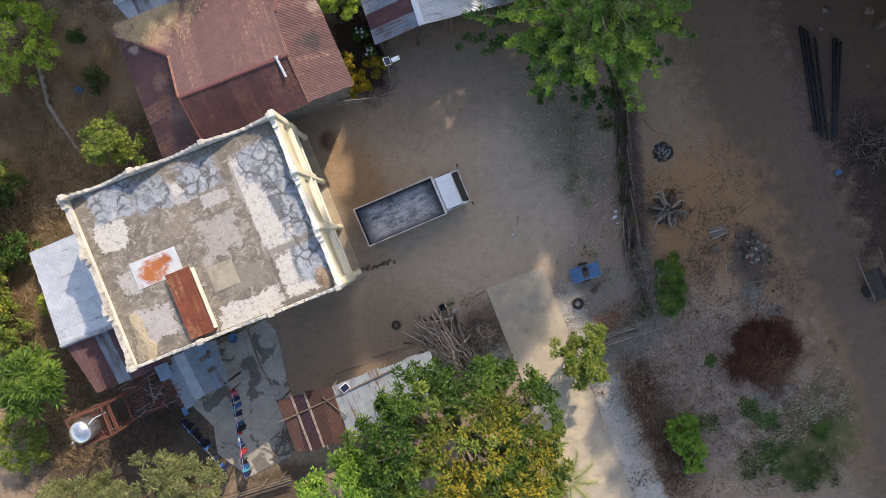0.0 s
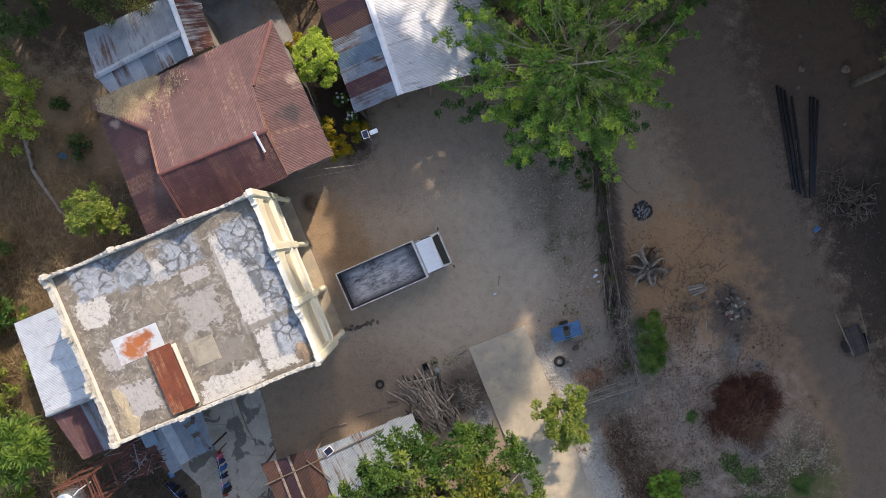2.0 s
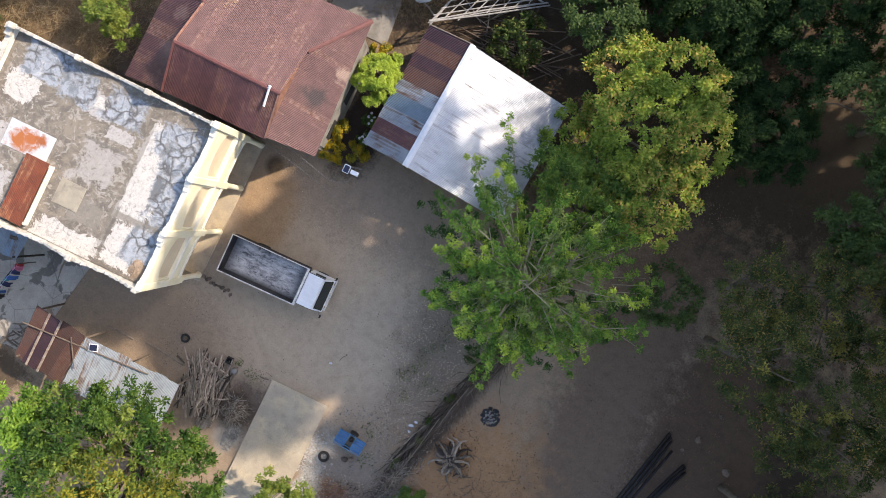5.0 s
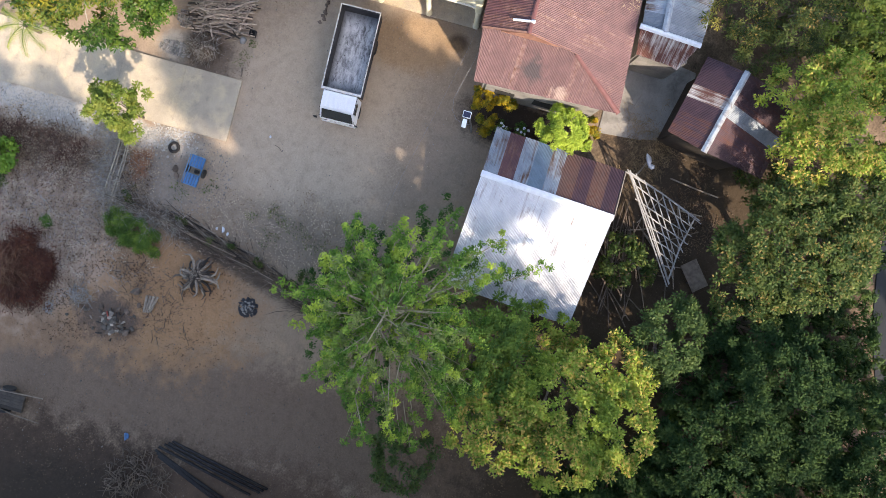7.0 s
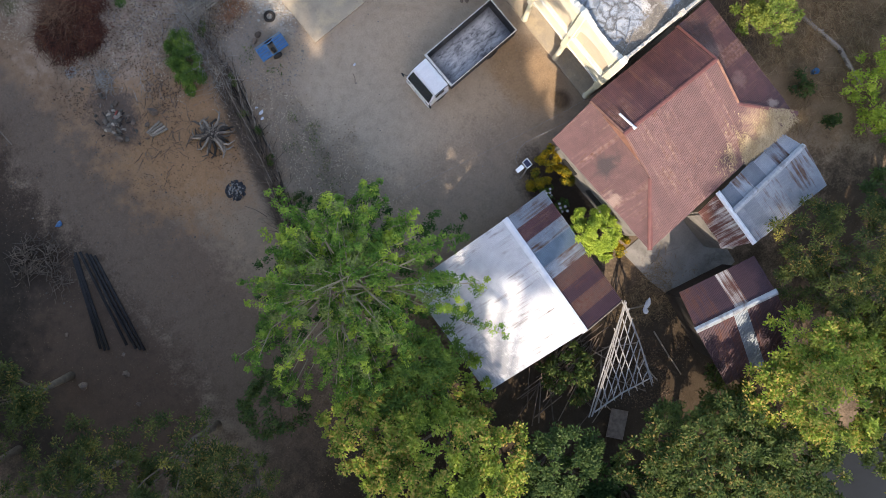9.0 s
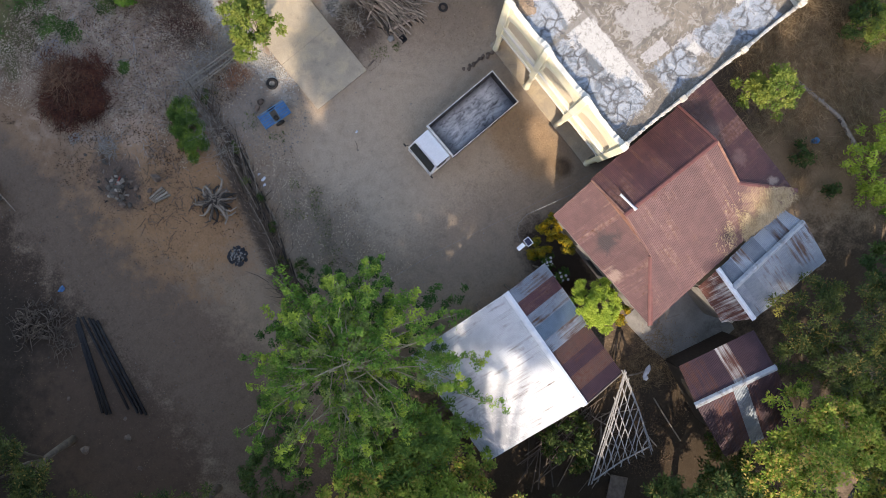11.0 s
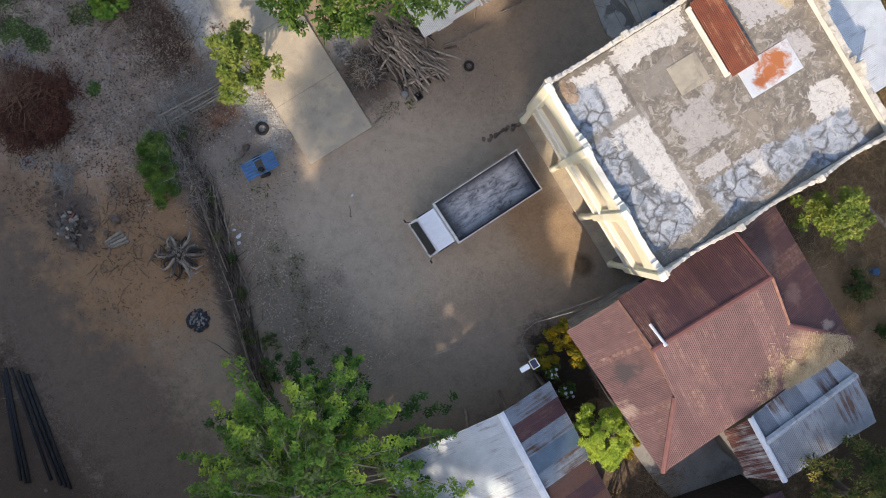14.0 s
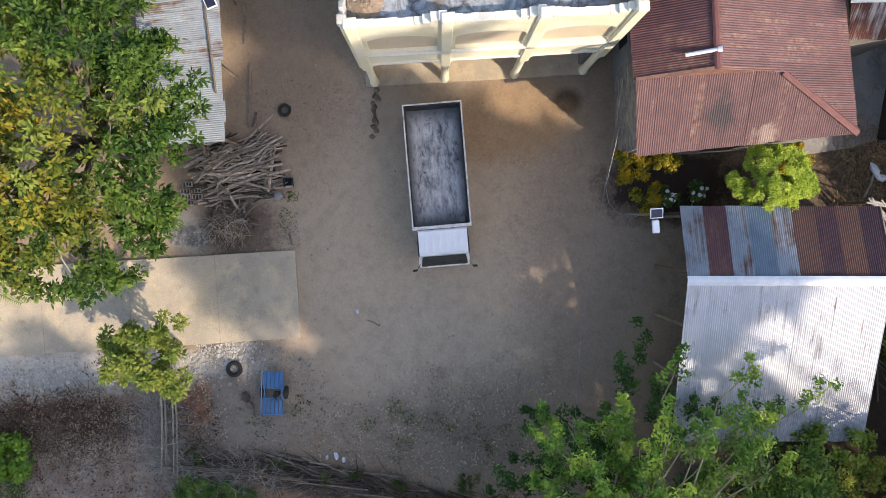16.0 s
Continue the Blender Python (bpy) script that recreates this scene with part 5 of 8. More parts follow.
def tree(name, x, y, crowns, leaf_mat, label, seed, leaf=(0.24, 0.11), size=0.6, density=0.75, per=75, bark=BARK, trunk=0.2, category="tree", group="", limbs=9, tips=None):
    """A trunk with limbs that reach into the crowns, and leaves in clumps. crowns: offsets from the foot and radii."""
    rng = np.random.default_rng(seed)
    root = thing(name, x, y, 0, 0, label, category, group)
    top = max(c[2] for c in crowns)
    fork = top * 0.42
    g = Geo()
    lean = rng.uniform(-0.25, 0.25, 2)
    g.tube([(0, 0, -0.1), (lean[0] * 0.4, lean[1] * 0.4, fork * 0.5), (lean[0], lean[1], fork)], [trunk * 1.25, trunk, trunk * 0.8], 9)
    part("trunk", g, bark, root, local=True, smooth=True)
    cs = clumps_of(crowns, rng, size, density)
    pick = rng.choice(len(cs), min(limbs, len(cs)), replace=False)
    for i in pick:
        e = Vector(cs[i][:3])
        s = Vector((lean[0], lean[1], fork * rng.uniform(0.75, 1.0)))
        m = s.lerp(e, 0.5) + Vector((0, 0, 0.12 * (e - s).length))
        part("limb", Geo().tube([s, s.lerp(m, 0.5) + Vector(rng.normal(0, 0.08, 3)), m, m.lerp(e, 0.6) + Vector(rng.normal(0, 0.08, 3)), e], [trunk * 0.5, trunk * 0.4, trunk * 0.28, trunk * 0.18, 0.015], 6), bark, root, local=True, smooth=True)
    pos, axes, out = [], [], []
    for cx, cy, cz, r in cs:
        n = max(8, int(per * (r / size) ** 2))
        az, el = rng.uniform(0, math.tau, n), rng.uniform(-0.45, 1.2, n)
        d = np.stack((np.cos(el) * np.cos(az), np.cos(el) * np.sin(az), np.sin(el)), 1)
        up = np.array((0.0, 0.0, 1.0)) - d * d[:, 2:3] + d * 0.25
        pos.append(np.array((cx, cy, cz)) + d * (r * rng.uniform(0.08, 0.8, n)[:, None]) * np.array((1, 1, 0.7)))
        axes.append(d)
        out.append(up)
    young = set()
    if tips:
        young = {i for i in range(len(cs)) if noise.noise(Vector((cs[i][0] * 0.5 + seed, cs[i][1] * 0.5, cs[i][2] * 0.3))) + 0.02 * (cs[i][0] - cs[i][1]) > tips[1] and rng.random() < 0.6}
    for nm, mat, ids in (("crown", leaf_mat, [i for i in range(len(cs)) if i not in young]), ("young_leaves", tips[0] if tips else None, sorted(young))):
        if ids:
            cards(nm, np.concatenate([pos[i] for i in ids]), np.concatenate([out[i] for i in ids]), leaf[0], leaf[1], rng, mat, root, 0.2, 0.5, np.concatenate([axes[i] for i in ids]))
    return root


def open_tree(name, x, y, h, reach, leaf_mat, label, seed):
    """A tall tree of tiers of long branches, each ending in an outward spray of leaves; pale branch bases show near the middle."""
    rng = np.random.default_rng(seed)
    root = thing(name, x, y, 0, 0, label, "tree")
    part("trunk", Geo().tube([(0, 0, -0.1), (0.1, 0.05, 2.0), (0.05, 0.1, h * 0.4), (0, 0, h * 0.62)], [0.3, 0.24, 0.18, 0.1], 10), BARK, root, local=True, smooth=True)
    limbs = []
    for k in range(8):
        a = k * math.tau / 8 + rng.normal(0, 0.15)
        q, z = rng.uniform(1.3, 2.3), h * rng.uniform(0.66, 0.76)
        e = Vector((q * math.cos(a), q * math.sin(a), z))
        limbs.append(e)
        part("limb", Geo().tube([(0.05, 0.08, h * rng.uniform(0.34, 0.58)), (e.x * 0.35, e.y * 0.35, h * 0.6), e], [0.1, 0.075, 0.045], 7), BARK_BRANCH, root, local=True, smooth=True)
    bags = {"crown": ([], []), "young_leaves": ([], []), "inner_leaves": ([], []), "shade_leaves": ([], [])}
    twig = Geo()
    for tier, (count, low, high, wide) in enumerate(((80, 0.76, 0.94, 0.78), (90, 0.56, 0.74, 1.02), (80, 0.32, 0.50, 0.98))):
        for i in range(count):
            az = i * 2.399963 + tier * 0.7 + rng.normal(0, 0.12)
            rho = reach * wide * math.sqrt((i + 0.5) / count) * rng.uniform(0.82, 1.1)
            rho *= (1.0 + 0.14 * math.sin(3 * az + 0.8) + 0.09 * math.sin(7 * az)) * (1.0 - 0.3 * max(0.0, math.cos(az + 1.9)))
            z = h * rng.uniform(low, high) - 0.9 * (rho / reach) ** 2
            d = Vector((math.cos(az), math.sin(az), 0))
            side = Vector((-d.y, d.x, 0))
            e = d * rho + Vector((0, 0, z))
            ln = min(rng.uniform(1.5, 2.9), rho * 0.9 + 0.5)
            b = e - d * ln + side * rng.normal(0, 0.25) - Vector((0, 0, rng.uniform(0.1, 0.5)))
            mid = b.lerp(e, 0.5) + Vector((0, 0, 0.12))
            if tier < 2:
                part("branch", Geo().tube([b, mid, e], [0.03, 0.022, 0.009], 5), BARK_BRANCH, root, local=True, smooth=True)
                near = min(limbs, key=lambda q: (q - b).length)
                if (near - b).length > 0.3 and i % 2 == 0:
                    part("branch", Geo().tube([near, near.lerp(b, 0.5) + Vector((0, 0, 0.1)), b], [0.04, 0.033, 0.028], 5), BARK_BRANCH, root, local=True, smooth=True)
            # the spray: rosettes along the outer part of the branch
            full = rng.uniform(0.36, 0.58)
            steps = 5 if tier < 2 else 4
            for k in range(steps):
                u = 1.06 - full * (k / (steps - 1)) ** 0.9
                c = (b.lerp(mid, u * 2) if u < 0.5 else mid.lerp(e, u * 2 - 1)) + side * rng.normal(0, 0.2) + Vector((0, 0, rng.normal(0.02, 0.06)))
                n = int(rng.uniform(44, 70))
                dd = rng.normal(0, 1, (n, 3))
                dd /= np.linalg.norm(dd, axis=1)[:, None]
                r = rng.uniform(0.22, 0.36) * (1.0 - 0.25 * (k == 0))
                # the lowest tier takes the leaves with shade painted in
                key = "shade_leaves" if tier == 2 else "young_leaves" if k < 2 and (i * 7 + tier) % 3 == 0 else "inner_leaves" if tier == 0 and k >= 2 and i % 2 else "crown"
                pos = np.array(c) + dd * (r * rng.uniform(0.3, 1.0, n)[:, None]) * np.array((1, 1, 0.6))
                bags[key][0].append(pos)
                bags[key][1].append(dd + np.array((d.x * 0.5, d.y * 0.5, 0.5)))
                if tier < 2 and k:
                    twig.tube([c - d * 0.25 - Vector((0, 0, 0.06)), c], [0.009, 0.004], 3, False)
    for key, mat in (("crown", leaf_mat), ("young_leaves", LEAF_TIP), ("inner_leaves", LEAF_FADED), ("shade_leaves", LEAF_SHADE_TONE)):
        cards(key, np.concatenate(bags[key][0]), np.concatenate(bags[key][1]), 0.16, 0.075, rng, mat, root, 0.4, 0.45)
    tagged(part("twig_tangle", twig, BARK_BRANCH, root, local=True), kind="stuff")
    return root


def bush(name, x, y, r, h, leaf_mat, label, seed, leaf=(0.16, 0.08), per=60, size=0.28, density=0.8, category="bush", group=""):
    rng = np.random.default_rng(seed)
    root = thing(name, x, y, 0, 0, label, category, group)
    g = Geo()
    for i in range(6):
        a, q = rng.uniform(0, math.tau), rng.uniform(0.3, 0.8) * r
        g.tube([(0, 0, 0), (math.cos(a) * q * 0.5, math.sin(a) * q * 0.5, h * 0.5), (math.cos(a) * q, math.sin(a) * q, h * 0.85)], [0.03, 0.02, 0.008], 5)
    part("stems", g, BARK, root, local=True)
    cs = clumps_of([(0, 0, h * 0.55, r, r * rng.uniform(0.8, 1.1), h * 0.5)], rng, size, density)
    pos, out = [], []
    for cx, cy, cz, q in cs:
        d = rng.normal(0, 1, (per, 3))
        d /= np.linalg.norm(d, axis=1)[:, None]
        pos.append(np.array((cx, cy, max(cz, 0.1))) + d * (q * rng.uniform(0.3, 1.0, per)[:, None]))
        out.append(d)
    p = np.concatenate(pos)
    p[:, 2] = np.maximum(p[:, 2], 0.03)
    cards("leaves", p, np.concatenate(out), leaf[0], leaf[1], rng, leaf_mat, root)
    return root


open_tree("tall_tree", 11.7, 8.5, 9.9, 6.5, LEAF_SPRAY, "tall tree with bare arching branches and bright green leaf sprays", 101)
tree("yellowing_tree", 13.2, 18.2, [(0.9, 0, 5.0, 3.3, 3.8, 1.5), (2.7, -2.9, 4.8, 2.7, 2.8, 1.3), (3.4, 0.6, 4.8, 1.9, 2.4, 1.2), (1.8, 3.2, 4.6, 2.4, 2.2, 1.2), (-1.2, 2.6, 3.6, 2.2, 2.4, 1.1), (-2.2, -1.4, 2.6, 1.6, 2.0, 0.8), (-0.8, -3.4, 3.8, 1.8, 2.0, 1.0)], LEAF_YELLOW, "spreading tree with yellowing and brown-tipped leaves", 102, leaf=(0.17, 0.11), size=0.46, per=95, density=0.85)
tree("leafy_tree", 12.9, 13.4, [(0, 0, 5.2, 2.6, 2.2, 1.3), (-2.0, 0.9, 4.4, 1.7, 1.6, 1.1), (1.9, 0.9, 4.6, 1.7, 1.6, 1.0), (0.4, 2.0, 4.6, 2.0, 1.6, 1.0)], LEAF_BRIGHT, "dense mid-green tree between two larger crowns", 112, leaf=(0.19, 0.08), size=0.5, per=90, density=0.95)
tree("mango_tree", -2.6, -9.8, [(0, 0, 5.8, 4.6, 3.8, 2.4), (3.4, 0.2, 5.2, 2.4, 2.8, 1.8), (-3.6, 1.0, 4.6, 2.4, 2.2, 1.6), (-1.2, 3.0, 4.8, 2.2, 1.9, 1.5), (2.6, -2.6, 5.0, 2.6, 2.2, 1.7), (1.8, 2.6, 4.4, 1.9, 1.4, 1.3), (0.6, -3.0, 5.0, 2.8, 2.2, 1.6), (-2.6, -2.2, 4.8, 2.8, 2.4, 1.6)], LEAF_MANGO, "broad mango tree with glossy green and yellowing leaves", 103, leaf=(0.21, 0.095), size=0.44, per=62, density=0.9, trunk=0.3, limbs=20, tips=(LEAF_LEMON, 0.26))
MANGO = [o for o in scene.objects if o.name == "mango_tree"][0]
for k, (bx, by, bz, a, ln) in enumerate(((2.2, 1.6, 6.9, 2.6, 1.3), (1.9, 1.0, 7.1, 1.2, 1.1), (3.4, 0.4, 6.7, 0.2, 1.2), (0.9, 2.4, 6.8, 3.3, 0.9))):
    d = Vector((math.cos(a), math.sin(a), 0.1))
    p = Vector((bx, by, bz))
    part("bare_branch", Geo().tube([p - d * ln * 0.5 - Vector((0, 0, 0.5)), p, p + d * ln * 0.5 + Vector((0.1, 0.1, 0.0)), p + d * ln + Vector((0.0, 0.2, -0.15))], [0.05, 0.04, 0.03, 0.012], 6), BARK_PALE, MANGO, "pale bare branch", local=True, smooth=True)
tree("young_mango_tree", -9.2, -10.9, [(0, 0, 4.2, 2.6, 2.3, 1.8), (-2.0, -0.6, 3.6, 1.7, 1.7, 1.3), (1.6, 0.6, 3.8, 1.6, 1.6, 1.2)], LEAF_LIME, "light green young tree beside the open shed", 104, per=120, density=1.0)
tree("gate_tree", 5.35, -8.3, [(0, 0, 3.2, 1.1, 1.15, 1.0), (-0.6, -0.9, 2.8, 0.8, 0.8, 0.7), (0.8, 0.7, 2.6, 0.8, 0.7, 0.6), (0.3, -1.2, 2.7, 0.7, 0.6, 0.6), (-0.9, 0.6, 2.7, 0.6, 0.6, 0.5)], LEAF_LEMON, "small yellow-green tree at the gate", 105, leaf=(0.17, 0.08), size=0.34, per=90, density=1.1, trunk=0.07, limbs=7)
tree("garden_tree", 0.15, 15.0, [(0, 0.1, 3.3, 0.95, 0.95, 0.8), (0.7, -0.4, 2.9, 0.65, 0.65, 0.5), (0.1, 1.0, 2.9, 0.65, 0.65, 0.5), (-0.7, -0.5, 3.0, 0.55, 0.55, 0.45), (0.9, 0.5, 2.8, 0.5, 0.5, 0.4), (0.2, -1.2, 2.6, 0.4, 0.4, 0.35)], LEAF_TIP, "bright light-green garden tree with feathery leaves", 106, leaf=(0.10, 0.034), size=0.26, per=230, density=1.25, trunk=0.07, limbs=6)
tree("citrus_tree", -14.2, 11.8, [(0, 0, 3.2, 1.3, 1.3, 1.0), (0.7, -0.6, 2.8, 0.9, 0.9, 0.7)], LEAF_LEMON, "small yellow-green citrus tree in the dry grass", 107, leaf=(0.15, 0.075), size=0.34, per=90, density=1.1, trunk=0.07, limbs=7)
tree("fan_leaf_tree", -23.0, 1.3, [(0, 0, 3.2, 1.7, 1.7, 1.2)], LEAF_BRIGHT, "round shrub tree with long narrow green leaves", 108, leaf=(0.42, 0.09), size=0.5, per=110, density=1.2, trunk=0.08)
tree("olive_tree_crown", -19.6, -6.4, [(0, 0, 4.2, 3.2, 2.0, 1.6), (-3.6, 0.2, 4.2, 2.5, 2.2, 1.5), (2.6, -0.5, 3.8, 1.9, 1.6, 1.3), (-6.4, -0.6, 4.0, 2.2, 2.0, 1.4)], LEAF_SAGE, "olive-green tree with fine dense leaves behind the yard", 109, leaf=(0.17, 0.065), size=0.5, per=190, density=1.1)
for i, (x, y, r, h, m, nm, lab) in enumerate((
    (-8.6, 24.0, 3.9, 7.0, LEAF_DUSK, "shade_tree", "dense olive-green tree behind the grey shed"),
    (-3.2, 27.6, 4.0, 8.0, LEAF_YELLOW, "shade_tree", "tall yellow-green tree behind the plum shed"),
    (-9.5, 29.0, 4.2, 7.5, LEAF_LEMON, "shade_tree", "olive-green tree at the wood's edge"),
    (3.4, 27.4, 4.2, 7.5, LEAF_OLIVE, "shade_tree", "broad-leaved green tree above the bamboo frame"),
    (-6.5, 32.5, 4.2, 8.0, LEAF_OLIVE, "shade_tree", "olive-green tree in the wood"),
    (0.2, 29.6, 3.0, 7.2, LEAF_OLIVE, "shade_tree", "olive-green tree in the wood"),
    (17.6, 23.2, 2.6, 4.2, LEAF_DEEP, "shade_tree", "dark tree beside the track"),
    (9.6, 23.2, 2.6, 5.0, LEAF_DARK, "shade_tree", "low dark tree beside the white-roofed shed"),
    (10.8, 29.2, 3.4, 7.0, LEAF_DEEP, "shade_tree", "dark green tree in the wood"),
    (15.2, 27.0, 3.9, 6.0, LEAF_DEEP, "shade_tree", "dark green tree in the wood"),
    (12.4, 31.0, 3.2, 6.5, LEAF_DEEP, "shade_tree", "dark green tree in the wood"),
    (8.0, 27.2, 2.6, 5.5, LEAF_DEEP, "shade_tree", "dark green tree in the wood"),
    (-7.4, 35.6, 4.0, 8.0, LEAF_YELLOW, "shade_tree", "yellow-green tree in the wood"),
    (12.2, 35.2, 4.2, 8.0, LEAF_DEEP, "shade_tree", "dark green tree in the wood"),
    (19.8, 33.0, 4.4, 8.0, LEAF_DEEP, "shade_tree", "dark green tree in the wood"),
    (20.6, 22.0, 3.2, 4.6, LEAF_DEEP, "shade_tree", "dark tree beside the track"),
    (24.0, 10.2, 2.9, 8.5, LEAF_DUSK, "shade_tree", "dark grey-green tree beside the track"),
    (28.6, 8.4, 3.6, 9.5, LEAF_DUSK, "shade_tree", "dark green tree beyond the track"),
    (28.8, 2.6, 2.8, 8.5, LEAF_DUSK, "shade_tree", "dark green tree beyond the track"),
    (27.6, 15.6, 3.8, 8.0, LEAF_DUSK, "shade_tree", "dark green tree beyond the track"),
    (33.5, 12.0, 4.2, 11.5, LEAF_DUSK, "shade_tree", "dark green tree in the far wood"),
    (34.0, 4.0, 4.2, 11.5, LEAF_DUSK, "shade_tree", "dark green tree in the far wood"),
    (32.5, 20.0, 4.2, 8.5, LEAF_DARK, "shade_tree", "dark green tree in the far wood"),
    (26.5, 25.0, 4.4, 8.5, LEAF_DARK, "shade_tree", "dark green tree in the far wood"),
    (23.2, 13.4, 2.4, 6.5, LEAF_DUSK, "shade_tree", "dark grey-green tree beside the track"),
    (31.0, 14.0, 3.6, 9.0, LEAF_DUSK, "shade_tree", "dark green tree beyond the track"),
    (27.0, 19.6, 3.4, 8.0, LEAF_DARK, "shade_tree", "dark green tree beyond the track"),
    (31.6, -1.4, 3.0, 8.5, LEAF_DUSK, "shade_tree", "dark green tree beyond the track"),
    (-13.4, 25.6, 3.2, 6.0, LEAF_DARK, "shade_tree", "dark green tree behind the dry plot"),
    (20.4, 27.4, 3.6, 6.0, LEAF_DEEP, "shade_tree", "dark green tree in the wood"),
    (23.6, 30.6, 4.0, 8.5, LEAF_DEEP, "shade_tree", "dark green tree in the wood"),
)):
    rg = random.Random(200 + i)
    cr = [(0, 0, h - 0.42 * r, r * 0.8, r * 0.8, r * 0.42)]
    for k in range(4):
        a = k * math.tau / 4 + rg.uniform(-0.5, 0.5)
        q = r * rg.uniform(0.5, 0.68)
        cr.append((q * math.cos(a), q * math.sin(a), h - r * rg.uniform(0.6, 0.85), r * rg.uniform(0.42, 0.55), r * rg.uniform(0.42, 0.55), r * 0.34))
    tree(nm, x, y, cr, m, lab, 300 + i, leaf=(0.16, 0.06) if m is LEAF_DUSK else (0.17, 0.095), size=0.54, density=0.68 if m is LEAF_DUSK else 0.85, per=135, group="shade trees", limbs=7, tips=(LEAF_GOLD, 0.3) if m is LEAF_DUSK else None)
# unseen tall wood beyond the track and to the north, added to cast shade
SHADE_FOREST = [(36, -6, 33, 6), (41, -11, 33, 6), (37, 1, 35, 6), (42, -2, 36, 6), (38, 8, 37, 6), (43.5, 5, 38, 6), (37.5, 12, 36, 6), (38, 16, 37, 6), (44, 12, 40, 6), (39, 21, 36, 6), (45, 19, 40, 6), (38, 27.5, 33, 6), (44, 26, 34, 6)]
SHADE_FOREST += [(38, 33, 36, 6), (43, 32, 37, 6), (38, 38.5, 36, 30), (38, 43, 50, 43), (43.5, 42.5, 53, 45), (42, 47, 51, 45)]
SHADE_FOREST += [(4, 52, 42, 36), (9.5, 54, 43, 37), (15, 52, 44, 37), (20, 54, 45, 38)]
for i, (x, y, h, low) in enumerate(SHADE_FOREST):
    tiers = [(0, 0, h - 2.5, 4.0, 4.0, 3.0)]
    while tiers[-1][2] - 3.6 > low:
        q = len(tiers)
        tiers.append((1.6 * math.sin(2.1 * q), 1.6 * math.cos(2.1 * q), tiers[-1][2] - 3.6, 4.0, 4.0, 3.0))
    tree("shade_forest_tree", x, y, tiers, LEAF_DARK, "unseen tall dark forest tree beyond the track, added to cast shade", 400 + i, leaf=(0.95, 0.6), size=1.4, density=0.8, per=52, trunk=0.4, group="forest trees", limbs=8)
# three high crowns out of view, each placed to shade one spot
tree("shade_forest_tree", 32.3, 41.9, [(0.2, 0.0, 38.0, 2.3, 2.1, 1.0), (1.3, 2.4, 37.6, 1.7, 1.7, 0.9), (-0.2, -1.6, 37.4, 1.4, 1.4, 0.8)], LEAF_DARK, "unseen slender tree with a high crown, added to shade one spot", 431, leaf=(0.9, 0.5), size=1.0, density=0.9, per=60, trunk=0.3, group="forest trees", limbs=6)
tree("shade_forest_tree", 29.8, 37.6, [(0.0, 0.0, 44.0, 2.2, 2.2, 1.0), (-1.6, -1.4, 43.6, 1.4, 1.4, 0.8)], LEAF_DARK, "unseen slender tree with a high crown, added to shade one spot", 432, leaf=(0.9, 0.5), size=1.0, density=0.8, per=50, trunk=0.3, group="forest trees", limbs=6)
tree("shade_forest_tree", 41.6, 31.1, [(0.0, 0.0, 40.0, 1.5, 1.5, 0.8), (0.9, 0.6, 39.6, 1.1, 1.1, 0.7)], LEAF_DARK, "unseen slender tree with a high crown, added to shade one spot", 433, leaf=(0.8, 0.45), size=0.8, density=0.9, per=50, trunk=0.3, group="forest trees", limbs=6)
bush("dark_shrub", 20.0, 11.2, 2.1, 3.8, LEAF_DARK, "dark shrub beside the track", 120, (0.22, 0.1), 60, 0.45)
bush("dark_shrub", 6.2, 20.4, 1.5, 2.6, LEAF_OLIVE, "leafy shrub growing through the bamboo frame", 121, (0.24, 0.11), 55, 0.4)
for i, (x, y, r) in enumerate(((9.1, 28.4, 1.9), (12.6, 25.6, 1.8), (14.8, 29.2, 2.0), (15.2, 37.5, 2.2), (11.0, 27.0, 1.6), (17.4, 30.4, 2.0), (9.6, 32.6, 1.9), (17.2, 26.0, 1.8), (16.2, 34.6, 1.9), (18.6, 35.6, 1.8), (14.2, 33.4, 1.7))):
    bush("wood_shrub", x, y, r, 2.8, LEAF_DEEP, "dark undergrowth bush in the wood", 250 + i, (0.28, 0.13), 60, 0.5, group="wood shrubs")
for i, (x, y, r) in enumerate(((-22.0, 12.6, 1.2), (-23.4, 9.0, 1.3), (-24.9, 6.4, 1.4), (-25.4, 4.4, 1.3), (-23.0, 11.0, 0.8), (-24.2, 7.6, 0.9), (-26.4, -1.6, 1.8))):
    bush("wild_bush", x, y, r, 1.7, (LEAF_LEMON, LEAF_OLIVE, LEAF_YELLOW)[i % 3], "yellow-green wild bush in dry undergrowth", 270 + i, (0.2, 0.08), 60, 0.34, group="wild bushes")
for i, (x, y, r, h) in enumerate(((-0.6, 34.6, 1.3, 2.4), (1.2, 34.2, 1.2, 2.2), (2.8, 33.4, 1.2, 2.2), (4.4, 33.6, 1.1, 1.8), (5.8, 34.2, 1.1, 1.8), (7.4, 35.0, 1.2, 2.0), (9.0, 36.0, 1.3, 2.2), (3.6, 31.6, 1.3, 2.6), (5.6, 32.0, 1.2, 2.4), (7.2, 32.8, 1.4, 2.6), (1.0, 32.0, 1.3, 2.8), (8.6, 33.8, 1.4, 2.6), (6.4, 30.4, 1.2, 2.6), (10.4, 36.8, 1.4, 2.4))):
    bush("bank_shrub", x, y, r, h, LEAF_DEEP if i % 3 else LEAF_DARK, "dark leafy shrub on the stream's bank", 550 + i, (0.24, 0.1), 60, 0.4, group="bank shrubs")
